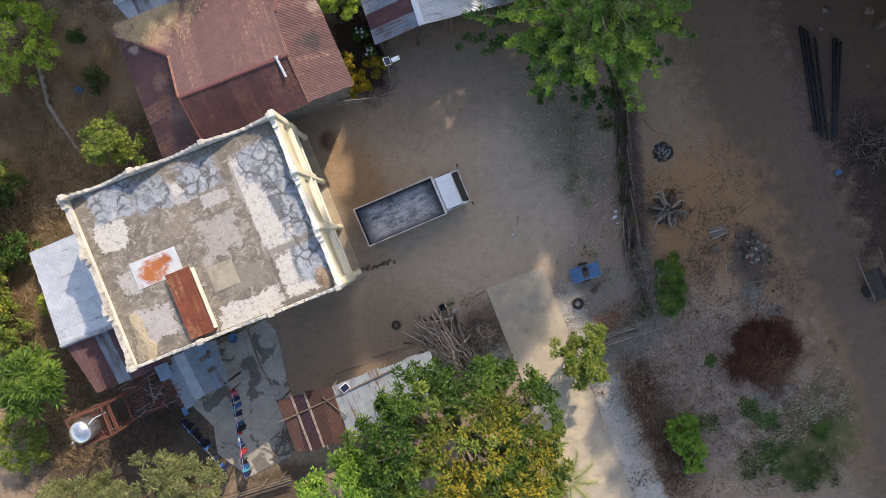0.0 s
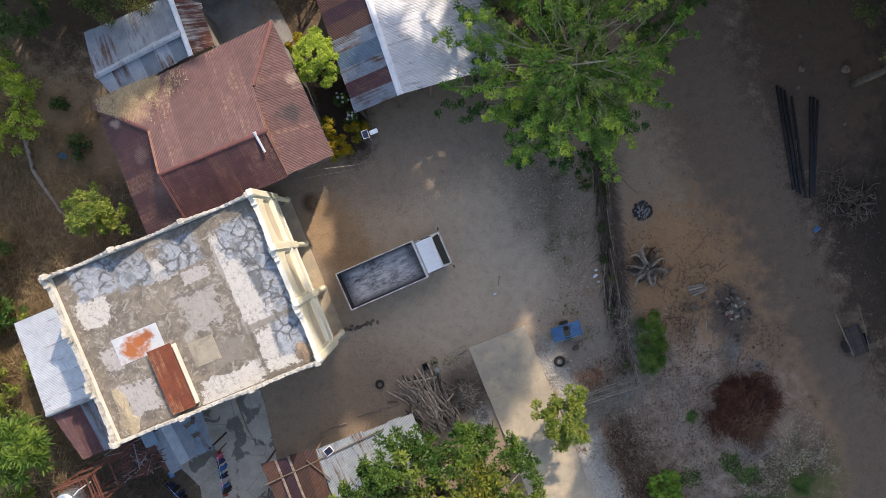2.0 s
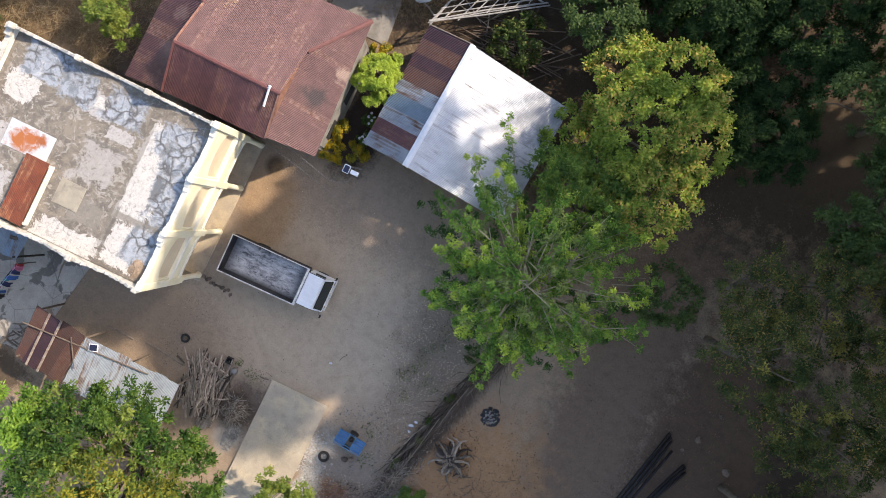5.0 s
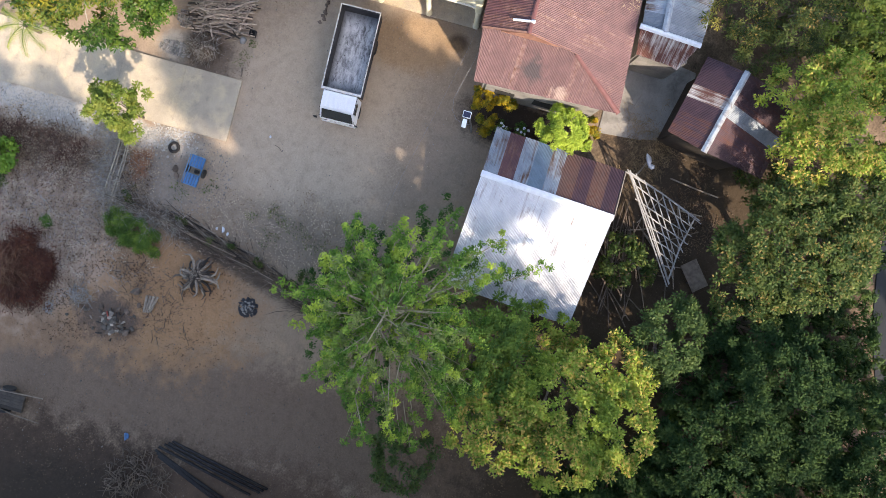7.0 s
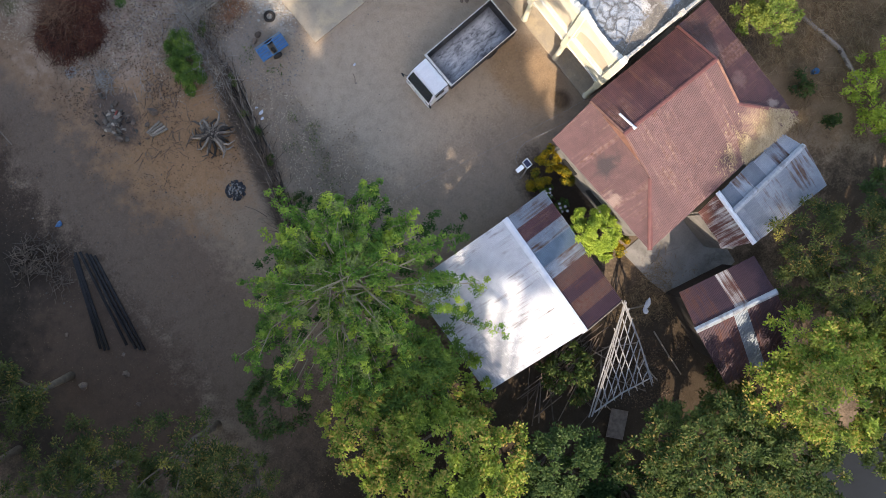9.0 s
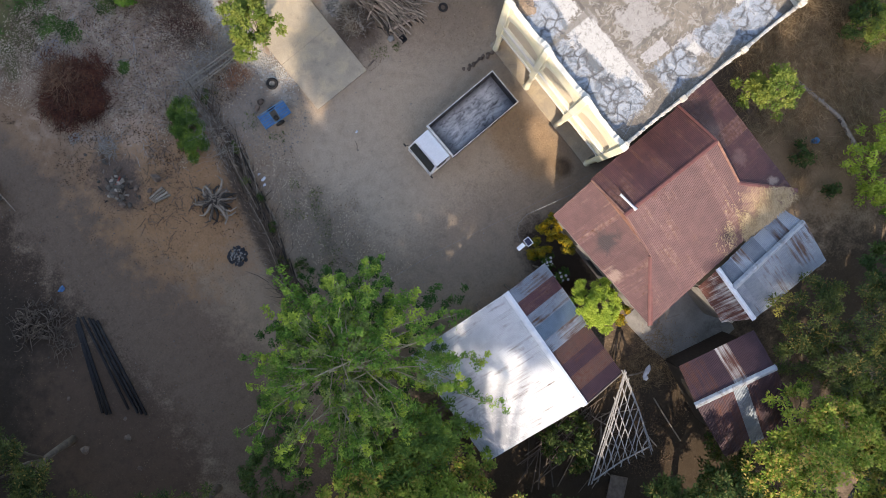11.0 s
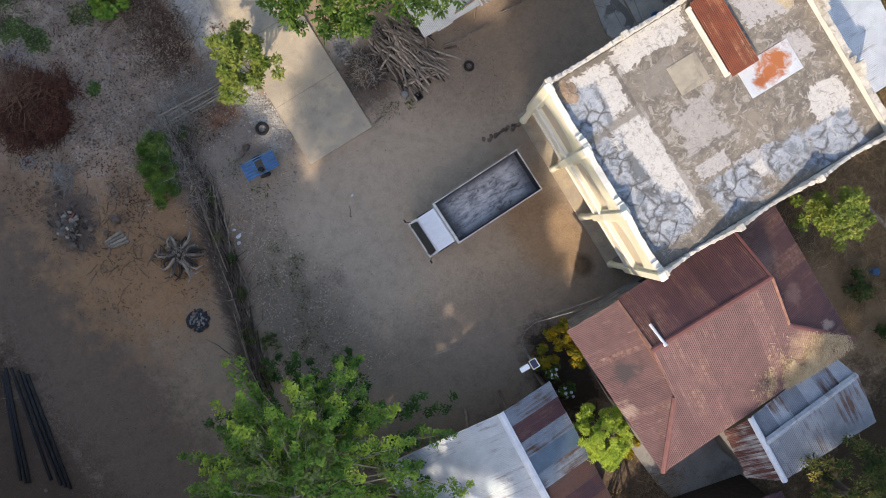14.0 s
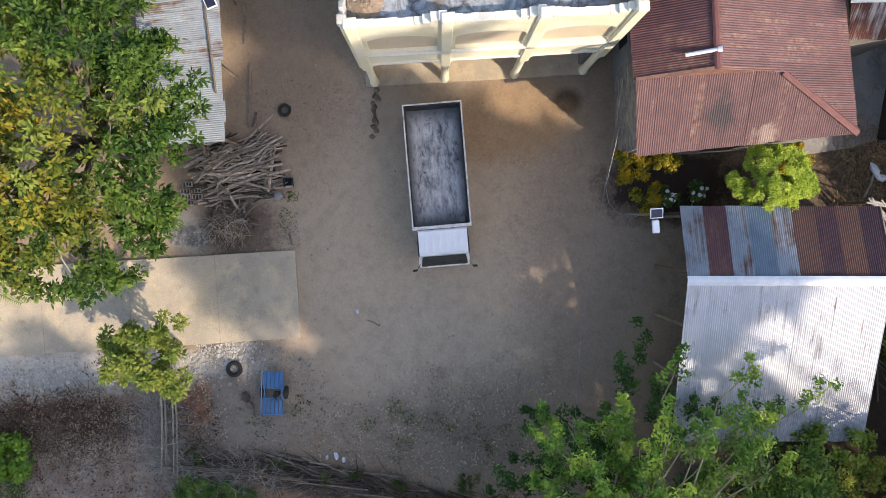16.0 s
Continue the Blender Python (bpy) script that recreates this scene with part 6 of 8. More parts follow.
bush("dark_shrub", -0.2, 26.5, 1.4, 3.0, LEAF_OLIVE, "leafy shrub behind the shed", 122, (0.24, 0.11), 55, 0.4)
for i, (x, y, r, h) in enumerate(((-0.65, 10.35, 0.72, 1.5), (-0.8, 11.5, 0.62, 1.4), (0.66, 10.9, 0.66, 1.5), (-0.5, 16.4, 0.75, 2.2))):
    bush("yellow_flower_bush", x, y, r, h, FLOWER_YELLOW, "garden bush covered in yellow flowers", 130 + i, (0.11, 0.07), 190, 0.26, group="yellow flower bushes")
for k, (x, y, r) in enumerate(((0.45, 12.9, 0.5), (0.6, 11.75, 0.38))):
    sh = bush("garden_shrub", x, y, r, 1.2, LEAF_GRASS, "green garden shrub with a few white blossoms", 134 + 40 * k, (0.18, 0.09), 40, group="garden shrubs")
    for q in range(7):
        a, d = q * 2.4, r * (0.25 + 0.1 * q)
        part("blossom", Geo().lathe((d * math.cos(a), d * math.sin(a), 1.22 - 0.05 * q), [(0.01, 0.0), (0.06, 0.03), (0.085, 0.05), (0.03, 0.035)], 8), PLASTIC, sh, "white blossom", local=True)
bush("weed_patch", 11.95, -7.1, 0.95, 0.6, LEAF_BRIGHT, "patch of green weeds against the stick fence", 135, (0.24, 0.035), 190, 0.3, 1.3, "weeds")
bush("weed_patch", 12.3, -6.1, 0.8, 0.6, LEAF_BRIGHT, "patch of green weeds against the stick fence", 136, (0.24, 0.035), 190, 0.3, 1.3, "weeds")
bush("weed_patch", 11.6, -8.1, 0.75, 0.6, LEAF_BRIGHT, "patch of green weeds against the stick fence", 137, (0.24, 0.035), 190, 0.3, 1.3, "weeds")
for k, (x, y, r, h) in enumerate(((9.35, -14.7, 0.7, 1.2), (9.45, -15.7, 0.9, 1.4), (9.6, -16.6, 0.75, 1.3), (9.4, -17.5, 0.55, 1.0), (10.1, -15.2, 0.5, 0.8))):
    bush("green_bush", x, y, r, h, LEAF_LIME, "bright green leafy bush in dry litter", 138 + k, (0.2, 0.13), 55, group="green bushes")
for i, (x, y, r, h, m) in enumerate(((-17.4, 19.6, 2.7, 4.2, LEAF_TIP), (-17.0, 22.2, 1.8, 3.6, LEAF_LIME), (-20.6, 19.0, 2.2, 3.0, LEAF_DARK), (-14.6, 19.0, 0.6, 0.9, LEAF_DARK), (-14.6, 16.1, 0.6, 1.0, LEAF_DARK), (-21.6, 12.4, 1.3, 1.6, LEAF_DARK), (-22.2, 8.8, 1.0, 1.4, LEAF_GRASS), (-21.2, 7.6, 0.7, 1.2, LEAF_YELLOW), (-24.4, 5.0, 1.2, 1.6, LEAF_LEMON), (-21.6, 5.0, 0.9, 1.4, LEAF_YELLOW), (-25.0, 9.5, 1.6, 2.0, LEAF_DARK), (-24.0, 15.5, 2.0, 2.6, LEAF_DARK))):
    bush("wild_bush", x, y, r, h, m, "wild green bush in dry undergrowth", 150 + i, (0.22, 0.08), 55, 0.36, group="wild bushes")


def sticks(name, cnt, region, material, label, category, seed, ln=(0.3, 1.0), rad=(0.006, 0.014), h=(0.02, 0.3), bend=0.15, aim=None, sides=3):
    """Loose dry stems in a heap or along a line, as one tangle. region(rnd): a place, metres."""
    rnd = random.Random(seed)
    g = Geo()
    for i in range(cnt):
        x, y, k = region(rnd)
        z = rnd.uniform(*h) * k
        a = rnd.uniform(0, math.tau) if aim is None else rnd.gauss(aim, 0.5)
        l2 = rnd.uniform(*ln)
        t = rnd.uniform(-0.25, 0.45) * (1 if h[1] > 0.15 else 0.3)
        d = Vector((math.cos(a), math.sin(a), t))
        p = Vector((x, y, z))
        r = rnd.uniform(*rad)
        q = Vector((rnd.uniform(-bend, bend), rnd.uniform(-bend, bend), rnd.uniform(-bend, bend) * 0.4)) * l2
        e = p + d * l2
        e.z = max(e.z, 0.01)
        g.tube([p, p.lerp(e, 0.5) + q, e], [r, r * 0.8, r * 0.35], sides, False)
    return single(name, g, material, 0, 0, 0, label, category, kind="stuff")


def disc(cx, cy, rx, ry):
    def place(rnd):
        r, t = math.sqrt(rnd.random()), rnd.uniform(0, math.tau)
        return cx + rx * r * math.cos(t), cy + ry * r * math.sin(t), 1.25 - r
    return place


def blotch(cx, cy, rx, ry, rough=0.9, scale=0.55):
    """An uneven patch with a thinning edge and gaps."""
    def place(rnd):
        while True:
            x, y = rnd.uniform(-1.35, 1.35), rnd.uniform(-1.35, 1.35)
            r = math.hypot(x, y)
            px, py = cx + rx * x, cy + ry * y
            k = 1.0 - r + rough * noise.noise(Vector((px * scale, py * scale, cx))) + 0.35 * rough * noise.noise(Vector((px * scale * 3.3, py * scale * 3.3, cy)))
            if k + rnd.uniform(-0.25, 0.25) > 0:
                return px, py, min(1.2, max(0.15, 0.2 + k))
    return place


def along(pts, w):
    def place(rnd):
        k = rnd.randrange(len(pts) - 1)
        u = rnd.random()
        return pts[k][0] + (pts[k + 1][0] - pts[k][0]) * u + rnd.gauss(0, w), pts[k][1] + (pts[k + 1][1] - pts[k][1]) * u + rnd.gauss(0, w), 1.0
    return place


FENCE = [(13.5, 5.2), (13.2, 3.4), (12.4, 1.2), (11.75, -1.2), (11.1, -3.6), (10.6, -6.0), (10.25, -8.7)]
sticks("dry_brushwood", 800, along(FENCE, 0.3), TWIG, "grey dry brushwood heaped along the fence line", "brushwood", 41, (0.4, 1.6), (0.01, 0.028), (0.02, 0.3), 0.06, aim=-1.85)
sticks("dry_brushwood", 1100, along([(11.2, -4.4), (10.4, -8.8), (9.0, -9.2), (6.8, -9.2)], 0.36), TWIG_PALE, "pale tangled branches over the fence corner", "brushwood", 42, (0.4, 1.6), (0.005, 0.012), (0.1, 0.7))
sticks("red_brush_heap", 3600, blotch(15.75, -13.1, 1.85, 1.75, 0.5, 0.8), TWIG_RED, "uneven heap of reddish-brown dry branches", "brush heap", 43, (0.3, 0.9), (0.008, 0.02), (0.02, 0.8))
sticks("pale_brush", 620, blotch(15.9, -13.3, 1.4, 1.35), TWIG_TAN, "bare pale branches on top of the brush heap", "branches", 73, (0.5, 1.3), (0.01, 0.022), (0.55, 0.95), 0.3)
sticks("twig_heap", 1100, disc(0.6, -5.9, 0.78, 0.85), TWIG, "heap of thin grey-brown twigs beside the firewood", "twig heap", 44, (0.25, 0.65), (0.008, 0.018), (0.02, 0.4))
sticks("twig_heap", 230, blotch(25.9, -3.6, 1.3, 1.6), TWIG, "scattered dark brown driftwood beside the track", "twig heap", 45, (0.3, 1.0), (0.02, 0.045), (0.03, 0.2), 0.25)
sticks("twig_heap", 120, disc(16.3, -9.3, 0.5, 0.6), TWIG_PALE, "bundle of pale twigs among stones", "twig heap", 74, (0.3, 0.8), (0.01, 0.022), (0.02, 0.2))
sticks("dry_undergrowth", 6500, blotch(-17.4, 13.4, 4.2, 5.6), STRAW, "matted dry grass and stems behind the house", "dry grass", 46, (0.3, 1.0), (0.008, 0.018), (0.02, 0.4))
sticks("dry_undergrowth", 3600, blotch(-22.6, 10.5, 2.6, 5.5), STRAW, "matted dry grass at the wood's edge", "dry grass", 47, (0.3, 1.0), (0.008, 0.018), (0.02, 0.4))
sticks("dry_undergrowth", 2200, blotch(-23.4, 0.0, 2.4, 4.5), STRAW, "dry grass behind the annex", "dry grass", 48, (0.3, 1.0), (0.008, 0.018), (0.02, 0.4))
sticks("dry_undergrowth", 1100, blotch(8.5, -14.0, 1.2, 4.8, 1.2, 0.9), TWIG_MID, "brown dry stems beside the gravel", "dry stems", 49, (0.25, 0.8), (0.007, 0.016), (0.02, 0.3))
sticks("dry_undergrowth", 700, blotch(8.3, -15.4, 0.9, 3.4), TWIG_RED, "reddish dead stems beside the gravel", "dry stems", 149, (0.25, 0.8), (0.007, 0.016), (0.02, 0.35))
sticks("dry_undergrowth", 1800, blotch(-1.0, 20.2, 2.2, 1.5), STRAW, "dry grass beside the shed", "dry grass", 50, (0.2, 0.5), (0.006, 0.012), (0.01, 0.12))
sticks("dry_undergrowth", 1500, disc(-20.5, -3.6, 2.6, 1.6), TWIG, "dead stems under the water tower", "dry stems", 75, (0.3, 1.0), (0.008, 0.018), (0.02, 0.4))


def scatter(name, cnt, region, size, material, label, category, seed, flat=0.55):
    """Loose stones or clods on the ground, one tangle of stuff."""
    rnd = random.Random(seed)
    bm = bmesh.new()
    bmesh.ops.create_icosphere(bm, subdivisions=1, radius=1)
    base = np.array([v.co[:] for v in bm.verts])
    fs = [[v.index for v in f.verts] for f in bm.faces]
    bm.free()
    g = Geo()
    for i in range(cnt):
        x, y, _ = region(rnd)
        s = rnd.uniform(*size) * (1 if rnd.random() < 0.9 else 1.8)
        v = base * np.array([[rnd.uniform(0.75, 1.2)] for _ in base]) * np.array((s, s * rnd.uniform(0.6, 1.0), s * flat)) + np.array((x, y, s * 0.15))
        g.add([tuple(q) for q in v], fs)
    return single(name, g, material, 0, 0, 0, label, category, kind="stuff")


PEBBLE_DARK = plain("dark_pebbles", (0.19, 0.16, 0.135), (0.13, 0.11, 0.095), 3, 0.95, rnd=0.5, island=True, world=True)
PEBBLE_PALE = plain("pale_pebbles", (0.58, 0.55, 0.50), (0.44, 0.42, 0.38), 3, 0.95, rnd=0.4, island=True, world=True)
PEBBLE = plain("pebbles", (0.36, 0.33, 0.29), (0.24, 0.22, 0.20), 3, 0.95, rnd=0.5, island=True, world=True)
scatter("yard_pebbles", 600, disc(4.0, 0.0, 10.0, 9.0), (0.012, 0.032), PEBBLE, "loose pebbles over the yard", "pebbles", 51)
scatter("yard_pebbles", 1300, disc(8.0, -5.6, 3.0, 3.2), (0.015, 0.045), PEBBLE, "grey gravel round the blue cart", "pebbles", 52)
scatter("yard_pebbles", 3000, along([(5.9, -5.4), (6.3, -8.0), (6.4, -12.0), (6.4, -16.0), (6.4, -22.0)], 0.42), (0.02, 0.06), PEBBLE_PALE, "pale stones of the gravel strip", "pebbles", 53, 0.35)
scatter("yard_pebbles", 500, disc(15.5, -5.0, 4.5, 6.0), (0.012, 0.028), PEBBLE_DARK, "stones on the red soil", "pebbles", 54)


def litter(name, cnt, region, material, label, seed, ln=0.12, wd=0.05, h=0.05):
    rng = np.random.default_rng(seed)
    rnd = random.Random(seed)
    p = np.array([(*region(rnd)[:2], rng.uniform(0.01, h)) for _ in range(cnt)])
    up = np.tile((0.0, 0.0, 1.0), (cnt, 1))
    return tagged(cards(name, p, up, ln, wd, rng, material, None, 0.0, 0.35), label, "leaf litter", kind="stuff")


litter("leaf_litter", 26000, blotch(12.6, -14.2, 5.4, 6.4, 0.7, 0.4), LITTER_LEAF, "grey-brown fallen leaves covering the plot", 61, 0.11, 0.055)
litter("leaf_litter", 2200, blotch(9.6, 1.6, 2.4, 5.0), LITTER_LEAF, "fallen leaves along the fence", 62)
litter("leaf_litter", 2400, blotch(16.0, 15.5, 5.0, 6.5), LITTER_DARK, "fallen leaves under the trees", 63)
for k, (x, y, r) in enumerate(((12.7, -18.9, 0.7), (14.3, -18.9, 0.9), (15.2, -20.5, 0.9), (16.5, -20.8, 0.9), (14.3, -16.8, 0.6), (13.7, -15.6, 0.5), (11.3, -15.6, 0.5), (17.4, -18.6, 0.5), (12.6, -12.2, 0.3))):
    litter("ground_weeds", int(900 * r), blotch(x, y, r * 1.2, r, 1.3, 1.4), LEAF_GRASS if k % 3 else LEAF_OLIVE, "low green weeds on the plot", 640 + k, 0.14, 0.05, 0.16)
for k, (x, y, r) in enumerate(((9.6, 2.2, 0.5), (9.0, 1.0, 0.35), (9.9, 3.4, 0.6), (8.6, 0.2, 0.3), (10.2, 0.6, 0.4), (9.2, -0.9, 0.25), (10.6, 4.6, 0.6), (8.2, -3.6, 0.3), (8.9, -5.2, 0.35), (0.6, -3.6, 0.3), (9.7, -8.3, 0.4), (-0.4, -3.3, 0.25))):
    litter("ground_weeds", int(210 * r), blotch(x, y, r * 1.3, r * 1.3, 1.3, 1.8), LEAF_OLIVE, "sparse low weeds in the yard", 660 + k, 0.1, 0.04, 0.08)
for k, (x, y, r) in enumerate(((11.9, 3.2, 0.5), (11.0, -1.4, 0.3), (11.6, 0.4, 0.35), (10.0, -7.9, 0.4), (12.6, 2.4, 0.4), (11.4, -2.6, 0.3), (10.6, -4.6, 0.3), (12.9, 4.4, 0.5))):
    bush("fence_weed", x, y, r, 0.6, LEAF_OLIVE, "straggling weed in the stick fence", 680 + k, (0.1, 0.045), 40, 0.2, group="fence weeds")
litter("leaf_litter", 2600, blotch(15.8, -5.0, 4.6, 7.5), LITTER_DARK, "fallen leaves and chips on the red soil", 66, 0.075, 0.035, 0.02)
# dark leaves added so that this sunlit ground looks shaded
litter("leaf_litter", 1500, blotch(2.2, 23.4, 2.2, 2.4), LITTER_DARK, "dark fallen leaves round the bamboo frame, added to paint its shade", 270, 0.11, 0.05, 0.05)
litter("leaf_litter", 2200, blotch(24.5, -3.0, 5.0, 13.0), LITTER_DARK, "fallen leaves along the track", 67, 0.1, 0.045, 0.03)
litter("leaf_litter", 900, disc(3.0, 1.0, 10.0, 8.0), LITTER_LEAF, "few fallen leaves and chips over the yard", 68, 0.07, 0.03, 0.02)
scatter("ash_patch", 260, blotch(17.5, -10.9, 0.4, 0.35), (0.015, 0.05), PEBBLE, "pale grey ash and crumbs on the soil", "ash", 56, 0.3)
scatter("ash_patch", 320, blotch(15.3, -15.4, 0.7, 0.5), (0.015, 0.05), PEBBLE, "pale grey ash beside the brush heap", "ash", 57, 0.3)
scatter("track_stones", 450, disc(22.5, -4.0, 5.0, 12.0), (0.015, 0.045), PEBBLE_DARK, "loose stones along the track", "pebbles", 55)

litter("red_leaves", 5200, blotch(15.75, -13.1, 2.0, 1.9, 0.6, 0.8), RED_LEAF, "dry red-brown leaves in the brush heap", 69, 0.13, 0.06, 0.55)
litter("leaf_litter", 2600, blotch(8.6, -14.2, 1.4, 5.4), LITTER_DARK, "brown leaves beside the gravel strip", 70, 0.12, 0.055, 0.08)
litter("leaf_litter", 3600, blotch(8.7, -13.6, 1.5, 5.6, 1.2, 0.9), LITTER_LEAF, "grey-brown leaves among dead stems", 270, 0.1, 0.05, 0.2)

# coarser debris that breaks up the plot and the fence line
litter("leaf_litter", 5200, blotch(12.8, -13.4, 5.4, 6.6, 1.2, 0.6), LITTER_DARK, "dark decayed leaves among the grey litter", 171, 0.14, 0.065, 0.05)
litter("leaf_litter", 400, blotch(15.6, -4.6, 3.8, 4.5), LITTER_DARK, "dark chips round the stumps and sticks", 172, 0.16, 0.06, 0.04)
sticks("dry_undergrowth", 160, blotch(15.4, -5.6, 2.2, 3.2), TWIG_MID, "broken brown sticks on the red soil", "dry stems", 173, (0.25, 0.9), (0.012, 0.03), (0.02, 0.18))
sticks("dry_undergrowth", 1100, blotch(12.4, -12.5, 3.6, 6.0), TWIG_PALE, "pale broken twigs lying in the litter", "dry stems", 174, (0.2, 0.7), (0.008, 0.018), (0.02, 0.12))
litter("leaf_litter", 600, along([(9.6, -3.0), (9.8, 2.0), (10.0, 6.0)], 1.2), LITTER_DARK, "dark leaves blown against the fence", 175, 0.09, 0.04, 0.03)
sticks("twig_heap", 240, disc(0.6, -5.9, 0.7, 0.8), TWIG_PALE, "pale curved branches on top of the twig heap", "twig heap", 176, (0.3, 0.75), (0.012, 0.022), (0.25, 0.45), 0.3)
scatter("rubble", 420, disc(1.0, -7.5, 0.4, 1.0), (0.03, 0.085), PEBBLE, "grey rubble stones along the drive's edge", "pebbles", 177)
litter("leaf_litter", 260, disc(1.2, -4.3, 1.1, 1.3), LITTER_DARK, "dark chips beside the firewood", 178, 0.08, 0.03, 0.02)
litter("leaf_litter", 260, disc(-4.0, -3.0, 1.2, 2.5), LITTER_DARK, "bark chips along the wood stack", 179, 0.08, 0.03, 0.02)


# ---- dump truck ----
def wheel(parent, x, y, r=0.4, w=0.26):
    t = part("wheel", Geo().lathe((x, y, r), [(r * 0.55, -w / 2), (r * 0.93, -w / 2), (r, -w * 0.32), (r, w * 0.32), (r * 0.93, w / 2), (r * 0.55, w / 2)], 22, "Y"), BLACK, parent, local=True, smooth=True)
    part("rim", Geo().lathe((x, y, r), [(0.05, -w * 0.36), (r * 0.56, -w * 0.4), (r * 0.56, w * 0.4), (0.05, w * 0.36)], 18, "Y"), STEEL, t, local=True)


def dump_truck(x, y, rz):
    tr = thing("dump_truck", x, y, 0, rz, "white-cabbed dump truck with an empty scraped steel bed, parked on earth", "truck")
    for s in (-0.42, 0.42):
        part("chassis_rail", Geo().box((0, s, 0.72), (5.7, 0.12, 0.2)), BLACK, tr, local=True)
    for px, ys in ((2.2, (-0.86, 0.86)), (-1.6, (-0.92, -0.62, 0.62, 0.92))):
        for yy in ys:
            wheel(tr, px, yy)
    x0, x1, hw, z0, z1 = -3.1, 1.55, 1.1, 1.02, 2.12
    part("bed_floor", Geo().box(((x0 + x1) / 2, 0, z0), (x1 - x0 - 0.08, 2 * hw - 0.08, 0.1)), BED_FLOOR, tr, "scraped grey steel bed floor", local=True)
    for nm, c, s in (("side_board", ((x0 + x1) / 2, hw - 0.03, 1.53), (x1 - x0, 0.05, 1.1)), ("side_board", ((x0 + x1) / 2, -hw + 0.03, 1.53), (x1 - x0, 0.05, 1.1)), ("tailgate", (x0 + 0.03, 0, 1.53), (0.05, 2 * hw - 0.12, 1.1)), ("headboard", (x1 - 0.03, 0, 1.55), (0.05, 2 * hw - 0.12, 1.14))):
        part(nm, Geo().box(c, s), BED_SIDE, tr, local=True)
    for nm, c, s in (("top_rail", ((x0 + x1) / 2, hw, z1), (x1 - x0 + 0.06, 0.055, 0.08)), ("top_rail", ((x0 + x1) / 2, -hw, z1), (x1 - x0 + 0.06, 0.055, 0.08)), ("top_rail", (x0, 0, z1), (0.05, 2 * hw - 0.06, 0.075)), ("top_rail", (x1 + 0.02, 0, z1 + 0.03), (0.13, 2 * hw + 0.06, 0.11))):
        part(nm, Geo().box(c, s, bev=0.015), WHITE_DIRTY, tr, "chipped white top rail", local=True)
    part("tool_plate", Geo().box((x1 - 0.22, hw - 0.28, z0 + 0.09), (0.24, 0.24, 0.1), bev=0.01), STEEL, tr, local=True)
    # cab: a body with sloping windscreen
    c0, c1, w2 = 1.66, 3.05, 1.0
    prof = [(c0, 0.62), (c1, 0.62), (c1 + 0.04, 1.0), (c1 - 0.0, 1.32), (c1 - 0.42, 2.12), (c1 - 0.5, 2.19), (c0 + 0.06, 2.22), (c0, 2.14)]
    g = Geo()
    for s, k in ((-w2, 0.06), (w2, 0.06)):
        g.v += [(px, s * (1 - (0.07 if pz > 1.5 else 0.0)), pz) for px, pz in prof]
    n = len(prof)
    g.f = [tuple(range(n)), tuple(range(2 * n - 1, n - 1, -1))] + [(i, n + i, n + (i + 1) % n, (i + 1) % n) for i in range(n)]
    part("cab", g, WHITE_PAINT, tr, "white steel cab", local=True)
    a, b = Vector((c1 + 0.005, 0, 1.36)), Vector((c1 - 0.385, 0, 2.08))
    nn = Vector((0.8, 0, 0.42)).normalized() * 0.02
    g = Geo().add([(*(a + nn).xz[:1], -0.9, (a + nn).z), (*(a + nn).xz[:1], 0.9, (a + nn).z), (*(b + nn).xz[:1], 0.83, (b + nn).z), (*(b + nn).xz[:1], -0.83, (b + nn).z)], [(0, 1, 2, 3)])
    g.add([(p[0] - 0.03, p[1], p[2] - 0.02) for p in g.v], [(3, 2, 1, 0)])
    part("windscreen", g, GLASS_DARK, tr, "dark windscreen", local=True)
    for i in range(6):
        part("roof_rib", Geo().box((2.18, -0.66 + i * 0.265, 2.225), (0.72, 0.1, 0.025), bev=0.01), WHITE_PAINT, tr, local=True)
    for s in (-1, 1):
        part("side_window", Geo().box((2.3, s * 0.975, 1.72), (0.62, 0.03, 0.42)), GLASS_DARK, tr, local=True)
        mi = part("mirror", Geo().box((3.18, s * 1.16, 1.72), (0.07, 0.17, 0.32), bev=0.02), BLACK, tr, local=True)
        part("mirror_arm", Geo().tube([(2.98, s * 0.95, 1.5), (3.12, s * 1.06, 1.9), (3.18, s * 1.14, 1.86)], 0.016, 6), BLACK, mi, local=True)
        part("headlight", Geo().lathe((3.08, s * 0.74, 0.86), [(0.1, -0.02), (0.1, 0.03), (0.05, 0.05)], 14, "X"), INOX, tr, local=True)
        part("drip_rail", Geo().box((2.18, s * 0.945, 2.12), (0.95, 0.03, 0.04)), BLACK, tr, local=True)
    part("bumper", Geo().box((3.1, 0, 0.6), (0.14, 1.98, 0.24), bev=0.03), WHITE_DIRTY, tr, local=True)
    part("wiper", Geo().tube([(3.06, -0.5, 1.36), (2.95, 0.05, 1.62)], 0.01, 4).tube([(3.06, 0.2, 1.36), (2.95, 0.7, 1.62)], 0.01, 4), BLACK, tr, local=True)
    part("fuel_tank", Geo().lathe((0.9, -0.8, 0.62), [(0.05, -0.4), (0.22, -0.4), (0.22, 0.4), (0.05, 0.4)], 14, "X"), STEEL, tr, local=True)
    return tr


dump_truck(-0.36, 2.68, 1.4)


